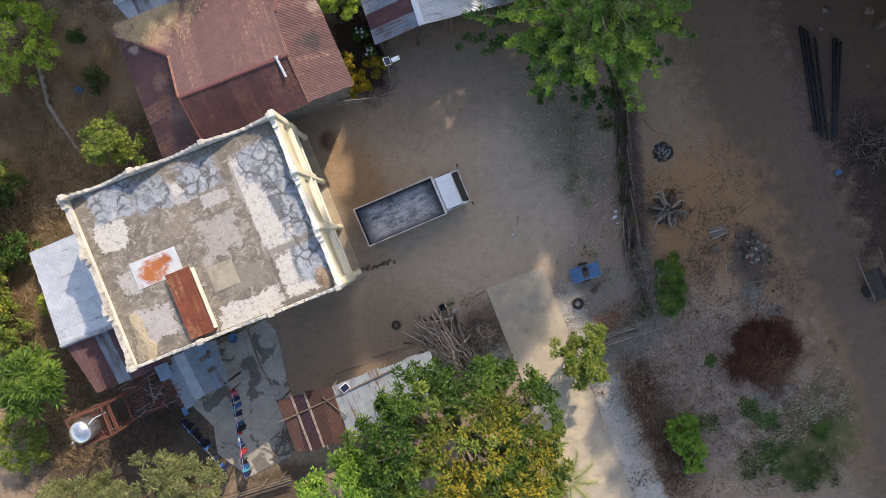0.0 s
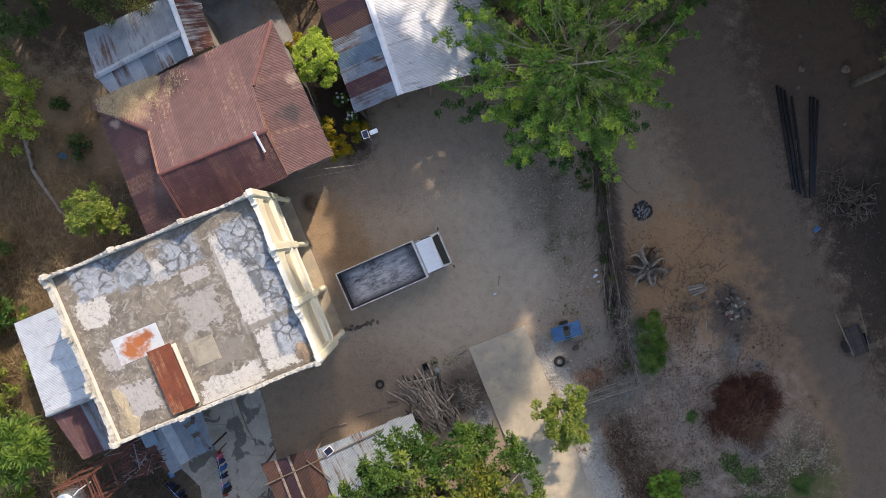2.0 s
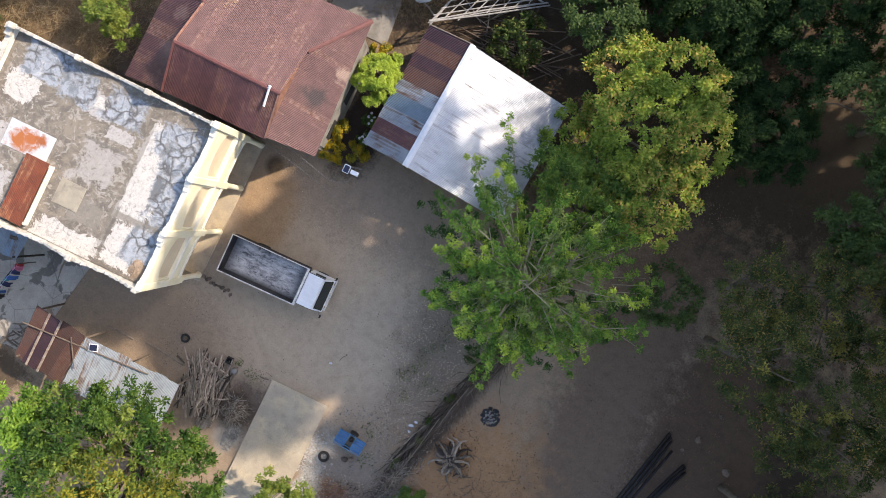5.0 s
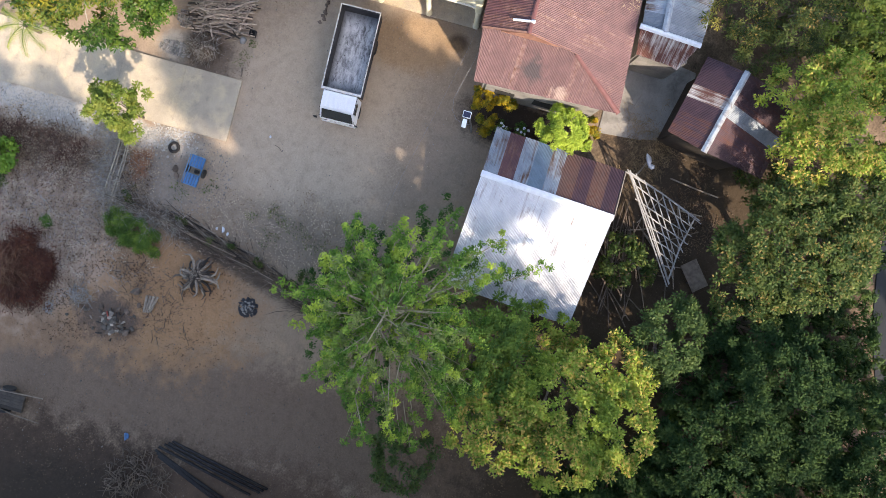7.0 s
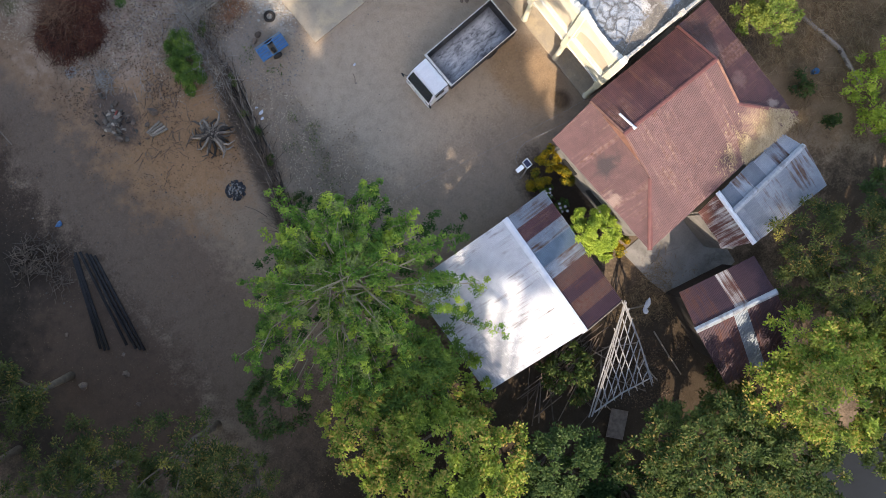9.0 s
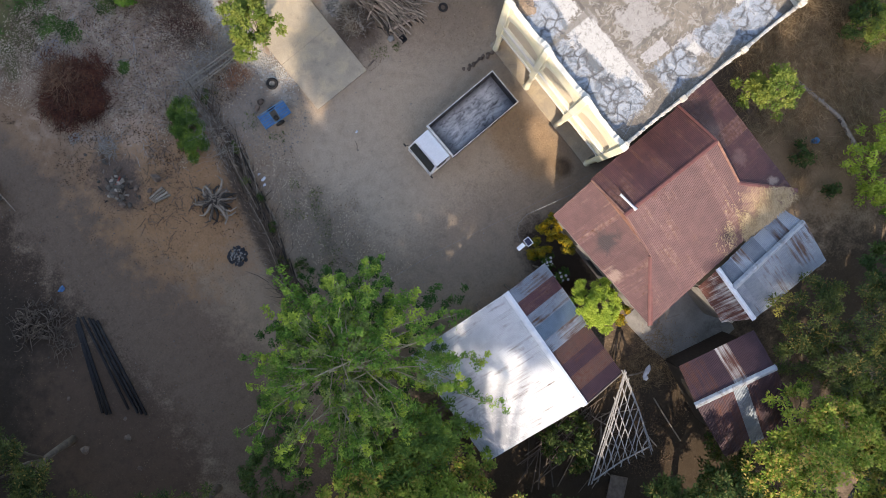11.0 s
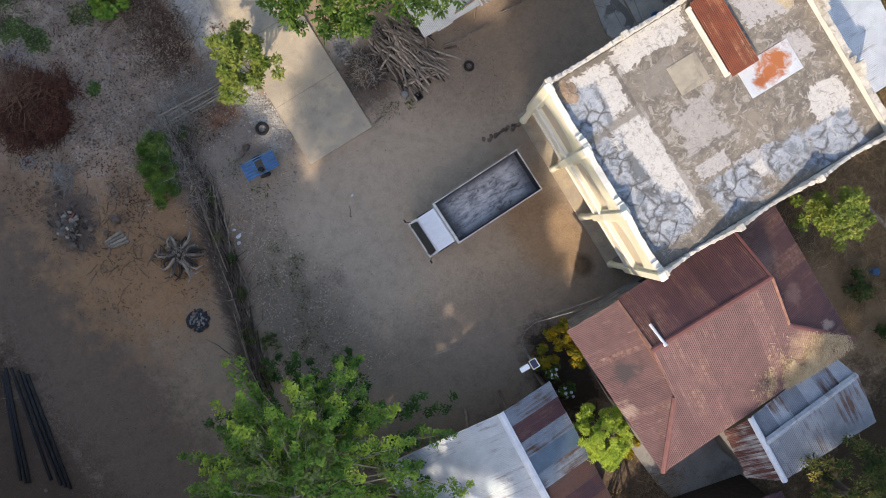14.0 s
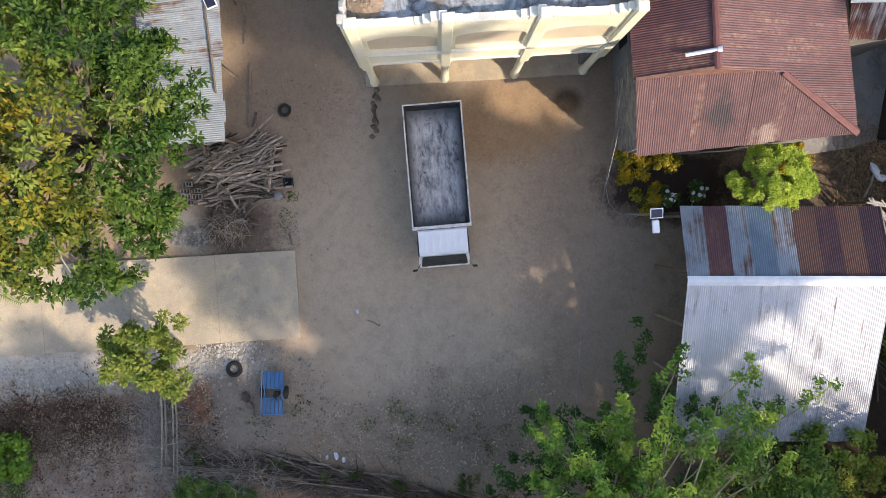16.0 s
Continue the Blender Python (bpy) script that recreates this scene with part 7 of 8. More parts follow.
# ---- blue cart ----
def blue_cart(x, y, rz):
    c = thing("blue_cart", x, y, 0, rz, "blue slatted two-wheeled farm cart standing on gravel", "cart")
    for s in (-0.36, 0.36):
        part("frame_rail", Geo().box((0, s, 0.46), (1.75, 0.05, 0.06), bev=0.01), BLUE_LIGHT, c, local=True)
    for px in (-0.85, -0.22, 0.22, 0.85):
        part("cross_bar", Geo().box((px, 0, 0.5), (0.05, 0.82, 0.05), bev=0.01), BLUE_LIGHT, c, local=True)
    for half in (-1, 1):
        for k in range(5):
            part("slat", Geo().box((half * 0.54, -0.33 + k * 0.165, 0.55), (0.6, 0.14, 0.03), bev=0.006), BLUE_PAINT, c, local=True)
    part("engine", Geo().box((0, 0.18, 0.62), (0.2, 0.24, 0.26), bev=0.05).tube([(0.05, 0.1, 0.75), (0.1, 0.25, 0.95)], 0.03, 8), DARK, c, "dark greasy engine", local=True)
    part("side_rail", Geo().tube([(-0.85, -0.4, 0.55), (-0.85, -0.4, 0.78), (0.85, -0.4, 0.78), (0.85, -0.4, 0.55)], 0.022, 8), BLUE_LIGHT, c, local=True)
    for s in (-0.48, 0.48):
        wheel(c, 0.0, s, 0.27, 0.12)
    for s in (-0.2, 0.2):
        part("leg", Geo().tube([(0.75, s, 0.0), (0.78, s, 0.45)], 0.025, 6), BLUE_LIGHT, c, local=True)
        part("leg", Geo().tube([(-0.75, s, 0.0), (-0.78, s, 0.45)], 0.025, 6), BLUE_LIGHT, c, local=True)
    return c


blue_cart(7.55, -4.52, -5)

# ---- old tyres ----
for x, y, r in ((-3.9, -3.38, 0.27), (6.55, -6.15, 0.34)):
    single("old_tyre", Geo().ring((0, 0, 0.08), r * 0.76, r * 0.25, 26, 8, 1.1), TYRE, x, y, 0.0, "worn dusty tyre lying flat on the ground", "tyre", "old tyres", smooth=True)

# ---- solar street lamp ----
LAMP = thing("solar_lamp", 1.12, 10.2, 0, 0, "white solar street lamp with panel on a thin steel pole", "street lamp")
part("pole", Geo().tube([(1.12, 10.2, 0), (1.2, 10.05, 3.0), (1.24, 9.86, 5.6)], [0.06, 0.05, 0.04], 10), STEEL, LAMP)
part("arm", Geo().tube([(1.24, 9.86, 5.55), (1.53, 9.7, 5.7)], 0.03, 8), STEEL, LAMP)
pn = part("panel", Geo().box((1.2, 9.72, 5.8), (0.33, 0.42, 0.03), m=Matrix.Rotation(0.2, 4, "Y")), WHITE_PAINT, LAMP, "white-framed solar panel")
part("cells", Geo().box((1.205, 9.72, 5.822), (0.27, 0.36, 0.012), m=Matrix.Rotation(0.2, 4, "Y")), PANEL, pn)
part("lamp_head", Geo().box((1.64, 9.7, 5.71), (0.42, 0.22, 0.1), bev=0.05), WHITE_PAINT, LAMP, "white lamp head")
SP = thing("roof_solar_panel", -7.55, -5.3, 2.6, 20, "small white-framed solar panel lying on the shed roof", "solar panel")
f = part("frame", Geo().box((0, 0, 0.05), (0.5, 0.42, 0.04), bev=0.01), WHITE_PAINT, SP, local=True)
part("cells", Geo().box((0, 0, 0.078), (0.42, 0.34, 0.01)), PANEL, f, local=True)

# ---- firewood ----
rnd = random.Random(71)
FW = thing("firewood_pile", -1.75, -5.35, 0, 0, "long pile of weathered grey-brown firewood sticks", "firewood")
shapes = {}
for m in (FIREWOOD, WOOD_DARK):
    for k in range(12):
        ln, r = rnd.uniform(0.7, 1.9), rnd.uniform(0.026, 0.062)
        q = rnd.uniform(-0.09, 0.09)
        shapes.setdefault(m.name, []).append(mesh_of("stick", Geo().tube([(-ln / 2, 0, 0), (-ln / 6, q, rnd.uniform(-0.03, 0.03)), (ln / 5, q * 0.4, 0.02), (ln / 2, 0, 0)], [r, r * 0.95, r * 0.85, r * 0.6], 6), m))
for i in range(300):
    # sticks deep in the pile are dark: the gaps' shade as colour
    deep = i < 110
    ob = new("stick", rnd.choice(shapes[(WOOD_DARK if deep else FIREWOOD).name]))
    u, v = rnd.gauss(0, 0.45), rnd.uniform(-1, 1)
    u = max(-1.0, min(1.0, u))
    top = 0.62 * max(0.0, 1 - u * u) * max(0.15, 1 - v * v * 0.75)
    ob.parent = FW
    ob.matrix_local = pose(u * 1.4, v * 1.4, 0.06 + top * (rnd.uniform(0.1, 0.6) if deep else rnd.uniform(0.6, 1.05)), rnd.uniform(-7, 7), rnd.uniform(-8, 8), 104 + rnd.gauss(0, 11 if i % 5 else 50) - u * 10)
CH = thing("plastic_crate", -0.95, -3.4, 0, 0, "dark plastic crate beside a sack and a stone", "crate")
for c, s in (((0, 0.16), (0.36, 0.03)), ((0, -0.16), (0.36, 0.03)), ((0.17, 0), (0.03, 0.29)), ((-0.17, 0), (0.03, 0.29))):
    part("crate_side", Geo().box((c[0], c[1], 0.16), (s[0], s[1], 0.3)), BLACK, CH, local=True)
part("crate_bottom", Geo().box((0, 0, 0.02), (0.34, 0.3, 0.03)), BLACK, CH, local=True)
single("stuffed_sack", Geo().rock((0, 0, 0.15), (0.26, 0.2, 0.18), rnd), GREY_RENDER, -0.45, -3.85, 0, "grey stuffed sack beside the firewood", "sack", smooth=True)
for i, (x, y, a) in enumerate(((1.15, -6.85, 88), (1.38, -6.83, 86), (1.15, -6.4, 90), (1.4, -6.38, 87), (0.88, -6.75, 92), (1.62, -6.6, 84))):
    g = Geo()
    for s in (-0.09, 0.09):
        g.box((0, s, 0.1), (0.4, 0.025, 0.2), bev=0.006)
    for px in (-0.19, -0.06, 0.06, 0.19):
        g.box((px, 0, 0.1), (0.025, 0.155, 0.198))
    single("hollow_block", g, BLOCK_GREY, x - 2.0, y - 0.75, 0, "grey hollow concrete block lying by the firewood", "block", "hollow blocks", rz=a)

# ---- stump of roots, ash heap, stones, logs ----
rnd = random.Random(81)
ST = thing("root_stump", 13.35, -2.95, 0, 0, "uprooted grey tree stump with spread roots", "stump")
part("bole", Geo().rock((0, 0, 0.22), (0.42, 0.38, 0.26), rnd), WOOD_DARK, ST, local=True)
for i in range(34):
    a = i * 2.39996 + rnd.uniform(-0.25, 0.25)
    ln = rnd.uniform(0.75, 1.5)
    k, w3 = rnd.uniform(0.1, 0.3), rnd.uniform(-0.45, 0.45)
    part("root", Geo().tube([(k * math.cos(a), k * math.sin(a), 0.34), (ln * 0.6 * math.cos(a + w3), ln * 0.6 * math.sin(a + w3), rnd.uniform(0.15, 0.5)), (ln * 0.85 * math.cos(a + w3 * 0.5), ln * 0.85 * math.sin(a + w3 * 0.5), rnd.uniform(0.1, 0.4)), (ln * math.cos(a - w3 * 0.4), ln * math.sin(a - w3 * 0.4), rnd.uniform(0.04, 0.25))], [0.1, 0.075, 0.055, 0.018], 6), (WOOD_DARK, WOOD_GREY, WOOD_PALE)[i % 3], ST, local=True)
for i in range(46):
    a, q, t = rnd.uniform(0, math.tau), 0.42 * math.sqrt(rnd.random()), rnd.uniform(0, math.tau)
    ln = rnd.uniform(0.12, 0.28)
    part("split_piece", Geo().tube([(q * math.cos(a) - ln * math.cos(t), q * math.sin(a) - ln * math.sin(t), rnd.uniform(0.45, 0.55)), (q * math.cos(a) + ln * math.cos(t), q * math.sin(a) + ln * math.sin(t), rnd.uniform(0.48, 0.6))], [0.028, 0.02], 5), (WOOD_GREY, WOOD_DARK, WOOD_PALE)[i % 3], ST, local=True)
part("root", Geo().tube([(0.3, 0.75, 0.12), (0.15, 1.05, 0.16), (-0.15, 1.2, 0.14), (-0.5, 1.22, 0.08)], [0.03, 0.05, 0.05, 0.025], 7), BARK_PALE, ST, "pale bent root", local=True)
g = Geo()
for i in range(170):
    r, t = math.sqrt(rnd.random()), rnd.uniform(0, math.tau)
    s = rnd.uniform(0.05, 0.13)
    g.rock((0.58 * r * math.cos(t), 0.58 * r * math.sin(t), 0.22 * (1 - r)), (s, s * 0.8, s * 0.6), rnd, rnd.uniform(0, 3))
g2 = Geo()
for i in range(45):
    r, t = 0.75 * math.sqrt(rnd.random()), rnd.uniform(0, math.tau)
    s = rnd.uniform(0.04, 0.09)
    g2.rock((0.58 * r * math.cos(t), 0.58 * r * math.sin(t), 0.26 * (1 - r) + 0.03), (s, s * 0.8, s * 0.5), rnd, rnd.uniform(0, 3))
single("ash_cap", g2, GREY_RENDER, 14.45, 0.33, 0, "pale grey ash on top of the burnt heap", "ash", kind="stuff")
single("ash_heap", g, CHAR, 14.45, 0.33, 0, "blackened heap of burnt rubbish and charcoal", "ash heap", kind="stuff")
for i in range(58):
    r, t = rnd.gauss(0, 0.42), rnd.uniform(0, math.tau)
    x, y = 17.4 + r * 1.1 * math.cos(t), -7.0 + r * 1.7 * math.sin(t)
    s = rnd.uniform(0.09, 0.24)
    single("field_stone", Geo().rock((0, 0, s * 0.3), (s, s * rnd.uniform(0.55, 0.9), s * 0.6), rnd), (STONE_TAN, STONE_DARK, STONE, STONE_DARK)[i % 4], x, y, 0.12 * max(0.0, 1 - abs(r) * 1.6), ("pale tan field stone in a scattered heap", "dark field stone in a scattered heap", "grey-brown field stone in a scattered heap", "dark field stone in a scattered heap")[i % 4], "stone", "scattered stones", rz=rnd.uniform(0, 180))
for i in range(26):
    r, t, a = rnd.gauss(0, 0.45), rnd.uniform(0, math.tau), rnd.uniform(0, 180)
    ln = rnd.uniform(0.15, 0.5)
    single("wood_offcut", Geo().tube([(-ln / 2, 0, 0.05), (0, rnd.uniform(-0.03, 0.03), 0.08), (ln / 2, 0, 0.05)], [0.045, 0.05, 0.03], 6), (WOOD_DARK, WOOD_DARK, WOOD_GREY)[i % 3], 17.4 + r * 1.2 * math.cos(t), -7.2 + r * 1.8 * math.sin(t), 0.02, "short weathered wood offcut among stones", "wood", "wood offcuts", rz=a)
single("red_plank", Geo().box((0, 0, 0.05), (0.6, 0.07, 0.05), bev=0.01), plain("red_painted_wood", (0.36, 0.08, 0.05), (0.28, 0.06, 0.05), 5), 17.05, -7.35, 0.12, "short red painted stick among the stones", "stick", rz=24)
for i in range(4):
    single("short_log", Geo().tube([(-0.5, 0, 0), (0.5, 0.03, 0)], [0.085, 0.07], 8), WOOD_PALE, 15.7 + 0.03 * i, -5.0 - 0.16 * i, 0.08, "short cut log lying on red soil", "log", "cut logs", rz=-14 + 5 * i)
single("boulder", Geo().rock((0, 0, 0.12), (0.32, 0.34, 0.26), rnd), STONE, 15.25, -6.15, 0, "rounded brown boulder on red soil", "boulder")
for i, (x, y, s) in enumerate(((7.75, -5.75, 0.24), (8.1, -5.6, 0.19), (28.6, 3.6, 0.35), (26.2, 4.6, 0.28), (26.8, 6.4, 0.2), (24.9, -0.6, 0.12), (27.4, 0.6, 0.16), (25.6, 3.6, 0.15), (18.9, 4.6, 0.12), (15.95, -5.8, 0.2), (17.24, -11.8, 0.3), (16.5, -6.4, 0.22), (17.7, -6.15, 0.26), (17.95, -7.2, 0.22), (16.6, -7.9, 0.2))):
    single("boulder", Geo().rock((0, 0, s * 0.4), (s, s * 0.85, s * 0.7), rnd), STONE, x, y, 0, "pale grey boulder lying on earth", "boulder", "loose boulders", rz=i * 40)
for i in range(13):
    s = rnd.uniform(0.12, 0.2)
    single("kerb_stone", Geo().rock((0, 0, s * 0.3), (s, s * 0.8, s * 0.55), rnd), STONE, -4.6 + 0.16 * i + rnd.uniform(-0.05, 0.05), 0.3 + rnd.uniform(-0.12, 0.12) - 0.1 * (i > 8), 0, "dark stone in a row on the ground", "stone", "row of stones", rz=rnd.uniform(0, 180))
for i, (x, y, c, s) in enumerate(((4.5, -0.95, PLASTIC, 0.12), (10.4, -2.2, PLASTIC, 0.2), (10.6, -1.9, PLASTIC, 0.14), (10.45, -2.6, PLASTIC, 0.12), (23.6, -4.6, BLUE_PAINT, 0.26))):
    single("litter_bag", Geo().rock((0, 0, s * 0.3), (s, s * 0.7, s * 0.45), rnd), c, x, y, 0, "crumpled plastic bag lying on the ground", "litter", "litter bags")
single("white_sack", Geo().rock((0, 0, 0.1), (0.46, 0.2, 0.13), rnd).rock((0.4, 0.12, 0.07), (0.3, 0.16, 0.09), rnd, 0.8), PLASTIC, -0.05, 20.6, 0, "crumpled white plastic sack lying in dry grass", "sack", rz=20)
single("thin_branch", Geo().tube([(-0.25, 0, 0.02), (0.05, 0.05, 0.03), (0.3, 0, 0.02)], 0.022, 5), WOOD_GREY, 5.0, -0.35, 0, "short dry branch on the yard", "branch", rz=60)
single("drive_batten", Geo().box((0, 0, 0.04), (0.5, 0.07, 0.07)), WOOD_GREY, 1.35, -3.5, 0, "weathered batten at the end of the drive", "batten", rz=8)

# ---- black pipes beside the track ----
PIPE = plain("black_pipe", (0.018, 0.0165, 0.019), (0.028, 0.026, 0.028), 3, 0.8, spec=0.2)
for i, (a, b) in enumerate((((24.5, 4.2), (23.2, -1.9)), ((24.66, 4.0), (23.36, -2.1)), ((24.82, 3.8), (23.5, -2.3)), ((25.1, 3.3), (23.72, -2.6)), ((26.1, 2.85), (23.95, -2.75)), ((26.28, 2.75), (24.1, -2.6)), ((26.42, 2.5), (24.26, -2.5)))):
    c = ((a[0] + b[0]) / 2, (a[1] + b[1]) / 2)
    h = (b[0] - a[0]) / 2, (b[1] - a[1]) / 2
    single("black_pipe", Geo().tube([(-h[0], -h[1], 0.08), (0.04 * (i % 3), 0, 0.08), (h[0], h[1], 0.08)], 0.08, 10), PIPE, c[0], c[1], 0.0, "long black plastic pipe lying beside the track", "pipe", "black pipes", smooth=True)

# ---- hand cart across the track ----
HC = thing("wooden_cart", 23.1, -11.4, 0, 0, "old dark wooden cart with two pale shafts", "cart")
part("bed", Geo().box((23.2, -11.5, 0.5), (1.0, 1.8, 0.12), bev=0.02), WOOD_DARK, HC)
for k in range(5):
    part("plank", Geo().box((22.82 + k * 0.19, -11.5, 0.58), (0.17, 1.75, 0.03)), WOOD_DARK, HC)
part("shaft", Geo().tube([(22.5, -9.5, 0.75), (22.62, -10.9, 0.62), (22.72, -12.3, 0.56)], [0.03, 0.04, 0.04], 7), WOOD_GREY, HC, "pale bare wooden shaft")
part("shaft", Geo().tube([(23.94, -9.4, 0.75), (23.9, -10.9, 0.62), (23.72, -12.3, 0.56)], [0.03, 0.04, 0.04], 7), WOOD_GREY, HC, "pale bare wooden shaft")
for s in (22.55, 23.85):
    w = part("wheel", Geo().lathe((s, -11.7, 0.36), [(0.26, -0.06), (0.36, -0.06), (0.36, 0.06), (0.26, 0.06)], 18, "X"), BLACK, HC)

# ---- stick fence ----
FN = thing("stick_fence", 11.9, -1.8, 0, 0, "rough fence of leaning posts and horizontal bamboo rails", "fence")
rnd = random.Random(91)
for a, b in zip(FENCE, FENCE[1:]):
    for u in (0.0, 0.33, 0.66):
        x, y = a[0] + (b[0] - a[0]) * u, a[1] + (b[1] - a[1]) * u
        part("post", Geo().tube([(x, y, 0), (x + rnd.uniform(-0.1, 0.1), y + rnd.uniform(-0.1, 0.1), rnd.uniform(0.8, 1.3))], [0.045, 0.03], 6), WOOD_GREY, FN)
    for z, off in ((0.35, 0.05), (0.75, -0.04), (0.55, 0.12), (0.15, -0.15)):
        part("rail", Geo().tube([(a[0] + off + rnd.uniform(-0.1, 0.1), a[1] + 0.3, z + rnd.uniform(-0.1, 0.1)), ((a[0] + b[0]) / 2 + off, (a[1] + b[1]) / 2, z), (b[0] + off + rnd.uniform(-0.1, 0.1), b[1] - 0.3, z + rnd.uniform(-0.1, 0.1))], [0.03, 0.028, 0.022], 6), WOOD_DARK if z < 0.5 else WOOD_GREY, FN)
for i in range(46):
    u = rnd.random() * 0.8
    k = int(u * 6)
    a, b = FENCE[k], FENCE[k + 1]
    x, y = a[0] + (b[0] - a[0]) * (u * 6 - k) - rnd.uniform(0.1, 0.7), a[1] + (b[1] - a[1]) * (u * 6 - k)
    an = math.atan2(b[1] - a[1], b[0] - a[0]) + rnd.gauss(0, 0.12)
    ln = rnd.uniform(0.7, 2.2)
    part("pole", Geo().tube([(x - math.cos(an) * ln / 2, y - math.sin(an) * ln / 2, 0.06), (x + math.cos(an) * ln / 2, y + math.sin(an) * ln / 2, rnd.uniform(0.06, 0.25))], [0.05, 0.035], 6), (WOOD_DARK, WOOD_GREY, WOOD_DARK, WOOD_PALE)[i % 4], FN)
GT = thing("bamboo_gate", 8.4, -8.85, 0, 0, "pale bamboo gate of long rails lying between posts", "gate")
for z, dy in ((0.62, 0.2), (0.66, 0.08), (0.62, -0.24), (0.7, -0.36)):
    part("rail", Geo().tube([(6.0, -8.62 + dy * 0.8, z), (8.3, -8.62 + dy, z + 0.06), (10.5, -8.78 + dy * 1.1, z)], [0.04, 0.038, 0.03], 7), BARK_PALE, GT)
for k in range(0, 9, 2):
    part("rung", Geo().tube([(6.5 + 0.46 * k, -8.32 - 0.01 * k, 0.72), (6.6 + 0.46 * k, -9.05 - 0.01 * k, 0.72)], 0.025, 6), BARK_PALE, GT)
for x in (6.2, 7.6, 9.0, 10.3):
    for dy in (0.1, -0.3):
        part("post", Geo().tube([(x, -8.68 + dy, 0), (x + 0.03, -8.68 + dy, 0.74)], [0.05, 0.04], 7), WOOD_GREY, GT)

# ---- bamboo frame behind the white-roofed shed ----
BF = thing("lattice_trellis", 3.6, 22.0, 0, 0, "pale lattice frame of bamboo poles leaning behind the shed", "frame")
APEX, FAR, NEAR = Vector((1.25, 19.2, 1.9)), Vector((6.3, 23.0, 1.4)), Vector((2.7, 23.7, 1.3))
rnd = random.Random(92)


def wob(q):
    return Vector((rnd.uniform(-q, q), rnd.uniform(-q, q), rnd.uniform(0, 0.1)))


for k in range(9):
    u = k / 8
    for a, b in ((APEX.lerp(NEAR, u), FAR.lerp(NEAR, u)), (APEX.lerp(FAR, u), NEAR.lerp(FAR, u))):
        if (a - b).length > 0.5:
            v = (b - a) * rnd.uniform(0.02, 0.12)
            part("bamboo_pole", Geo().tube([a - v * 0.5 + wob(0.08), a.lerp(b, 0.5) + wob(0.1), b + v + wob(0.08)], [0.036, 0.033, 0.026], 7), BAMBOO, BF)
for a, b in ((APEX, FAR), (APEX, FAR), (FAR, NEAR), (APEX, NEAR)):
    part("bamboo_pole", Geo().tube([a + wob(0.15), a.lerp(b, 0.5) + wob(0.15), b + (b - a) * 0.08 + wob(0.15)], [0.05, 0.045, 0.036], 7), BAMBOO, BF)
for p in (APEX, FAR, NEAR):
    part("post", Geo().tube([(p.x, p.y, 0), (p.x, p.y, p.z)], 0.05, 7), WOOD_GREY, BF)
for k, (a, b) in enumerate((((4.24, 20.38), (3.69, 21.93)), ((4.33, 20.54), (6.78, 21.82)), ((5.87, 21.11), (5.43, 22.74)), ((6.0, 21.4), (6.32, 22.8)), ((6.67, 20.1), (4.28, 20.26)), ((1.07, 20.1), (-0.1, 20.6)), ((0.66, 22.1), (1.0, 25.1)), ((7.4, 20.3), (5.0, 19.5)), ((2.3, 23.2), (2.3, 24.5)))):
    c, h = ((a[0] + b[0]) / 2, (a[1] + b[1]) / 2), ((b[0] - a[0]) / 2, (b[1] - a[1]) / 2)
    single("bamboo_pole", Geo().tube([(-h[0], -h[1], 0.05), (0.03, 0.02, 0.09), (h[0], h[1], 0.05)], [0.05, 0.045, 0.04], 7), WOOD_PALE, c[0], c[1], 0.02, "loose bleached bamboo pole lying on the ground", "pole", "loose bamboo poles")
for k in range(16):
    x, y, an, ln = rnd.uniform(2.6, 7.2), rnd.uniform(19.6, 24.2), rnd.choice((0.5, 1.2, -0.5, 2.0)) + rnd.gauss(0, 0.2), rnd.uniform(0.7, 1.6)
    single("bamboo_pole", Geo().tube([(-ln * math.cos(an), -ln * math.sin(an), 0.05), (0.03, 0.02, 0.08), (ln * math.cos(an), ln * math.sin(an), 0.06 + 0.3 * (k % 2))], [0.036, 0.033, 0.028], 6), (WOOD_PALE, WOOD_GREY)[k % 2], x, y, 0.03, "loose weathered bamboo pole lying on the ground", "pole", "loose bamboo poles")
single("grey_board", Geo().box((0, 0, 0), (1.7, 1.0, 0.05), bev=0.01), WOOD_GREY, 5.76, 24.85, 0.5, "grey weathered board propped behind the bamboo frame", "board", rz=40)
for k in range(2):
    single("board_prop", Geo().box((0, 0, 0.235), (0.9, 0.08, 0.47)), WOOD_DARK, 5.5 + 0.5 * k, 24.65 + 0.4 * k, 0, "dark timber prop under a grey board", "prop", "board props", rz=130)
LB = thing("pole_stack", 5.6, 19.3, 0, 0, "loose grey poles stacked beside the shed wall", "poles")
rnd = random.Random(93)
for i in range(34):
    x, y = rnd.uniform(3.6, 8.6), 19.0 + rnd.uniform(0, 2.6)
    an = rnd.gauss(0.25, 0.35)
    ln = rnd.uniform(0.9, 2.0)
    part("pole", Geo().tube([(x - math.cos(an) * ln, y - math.sin(an) * ln, rnd.uniform(0.1, 0.4)), (x + math.cos(an) * ln, y + math.sin(an) * ln, rnd.uniform(0.1, 0.9))], 0.035, 6), WOOD_GREY, LB)

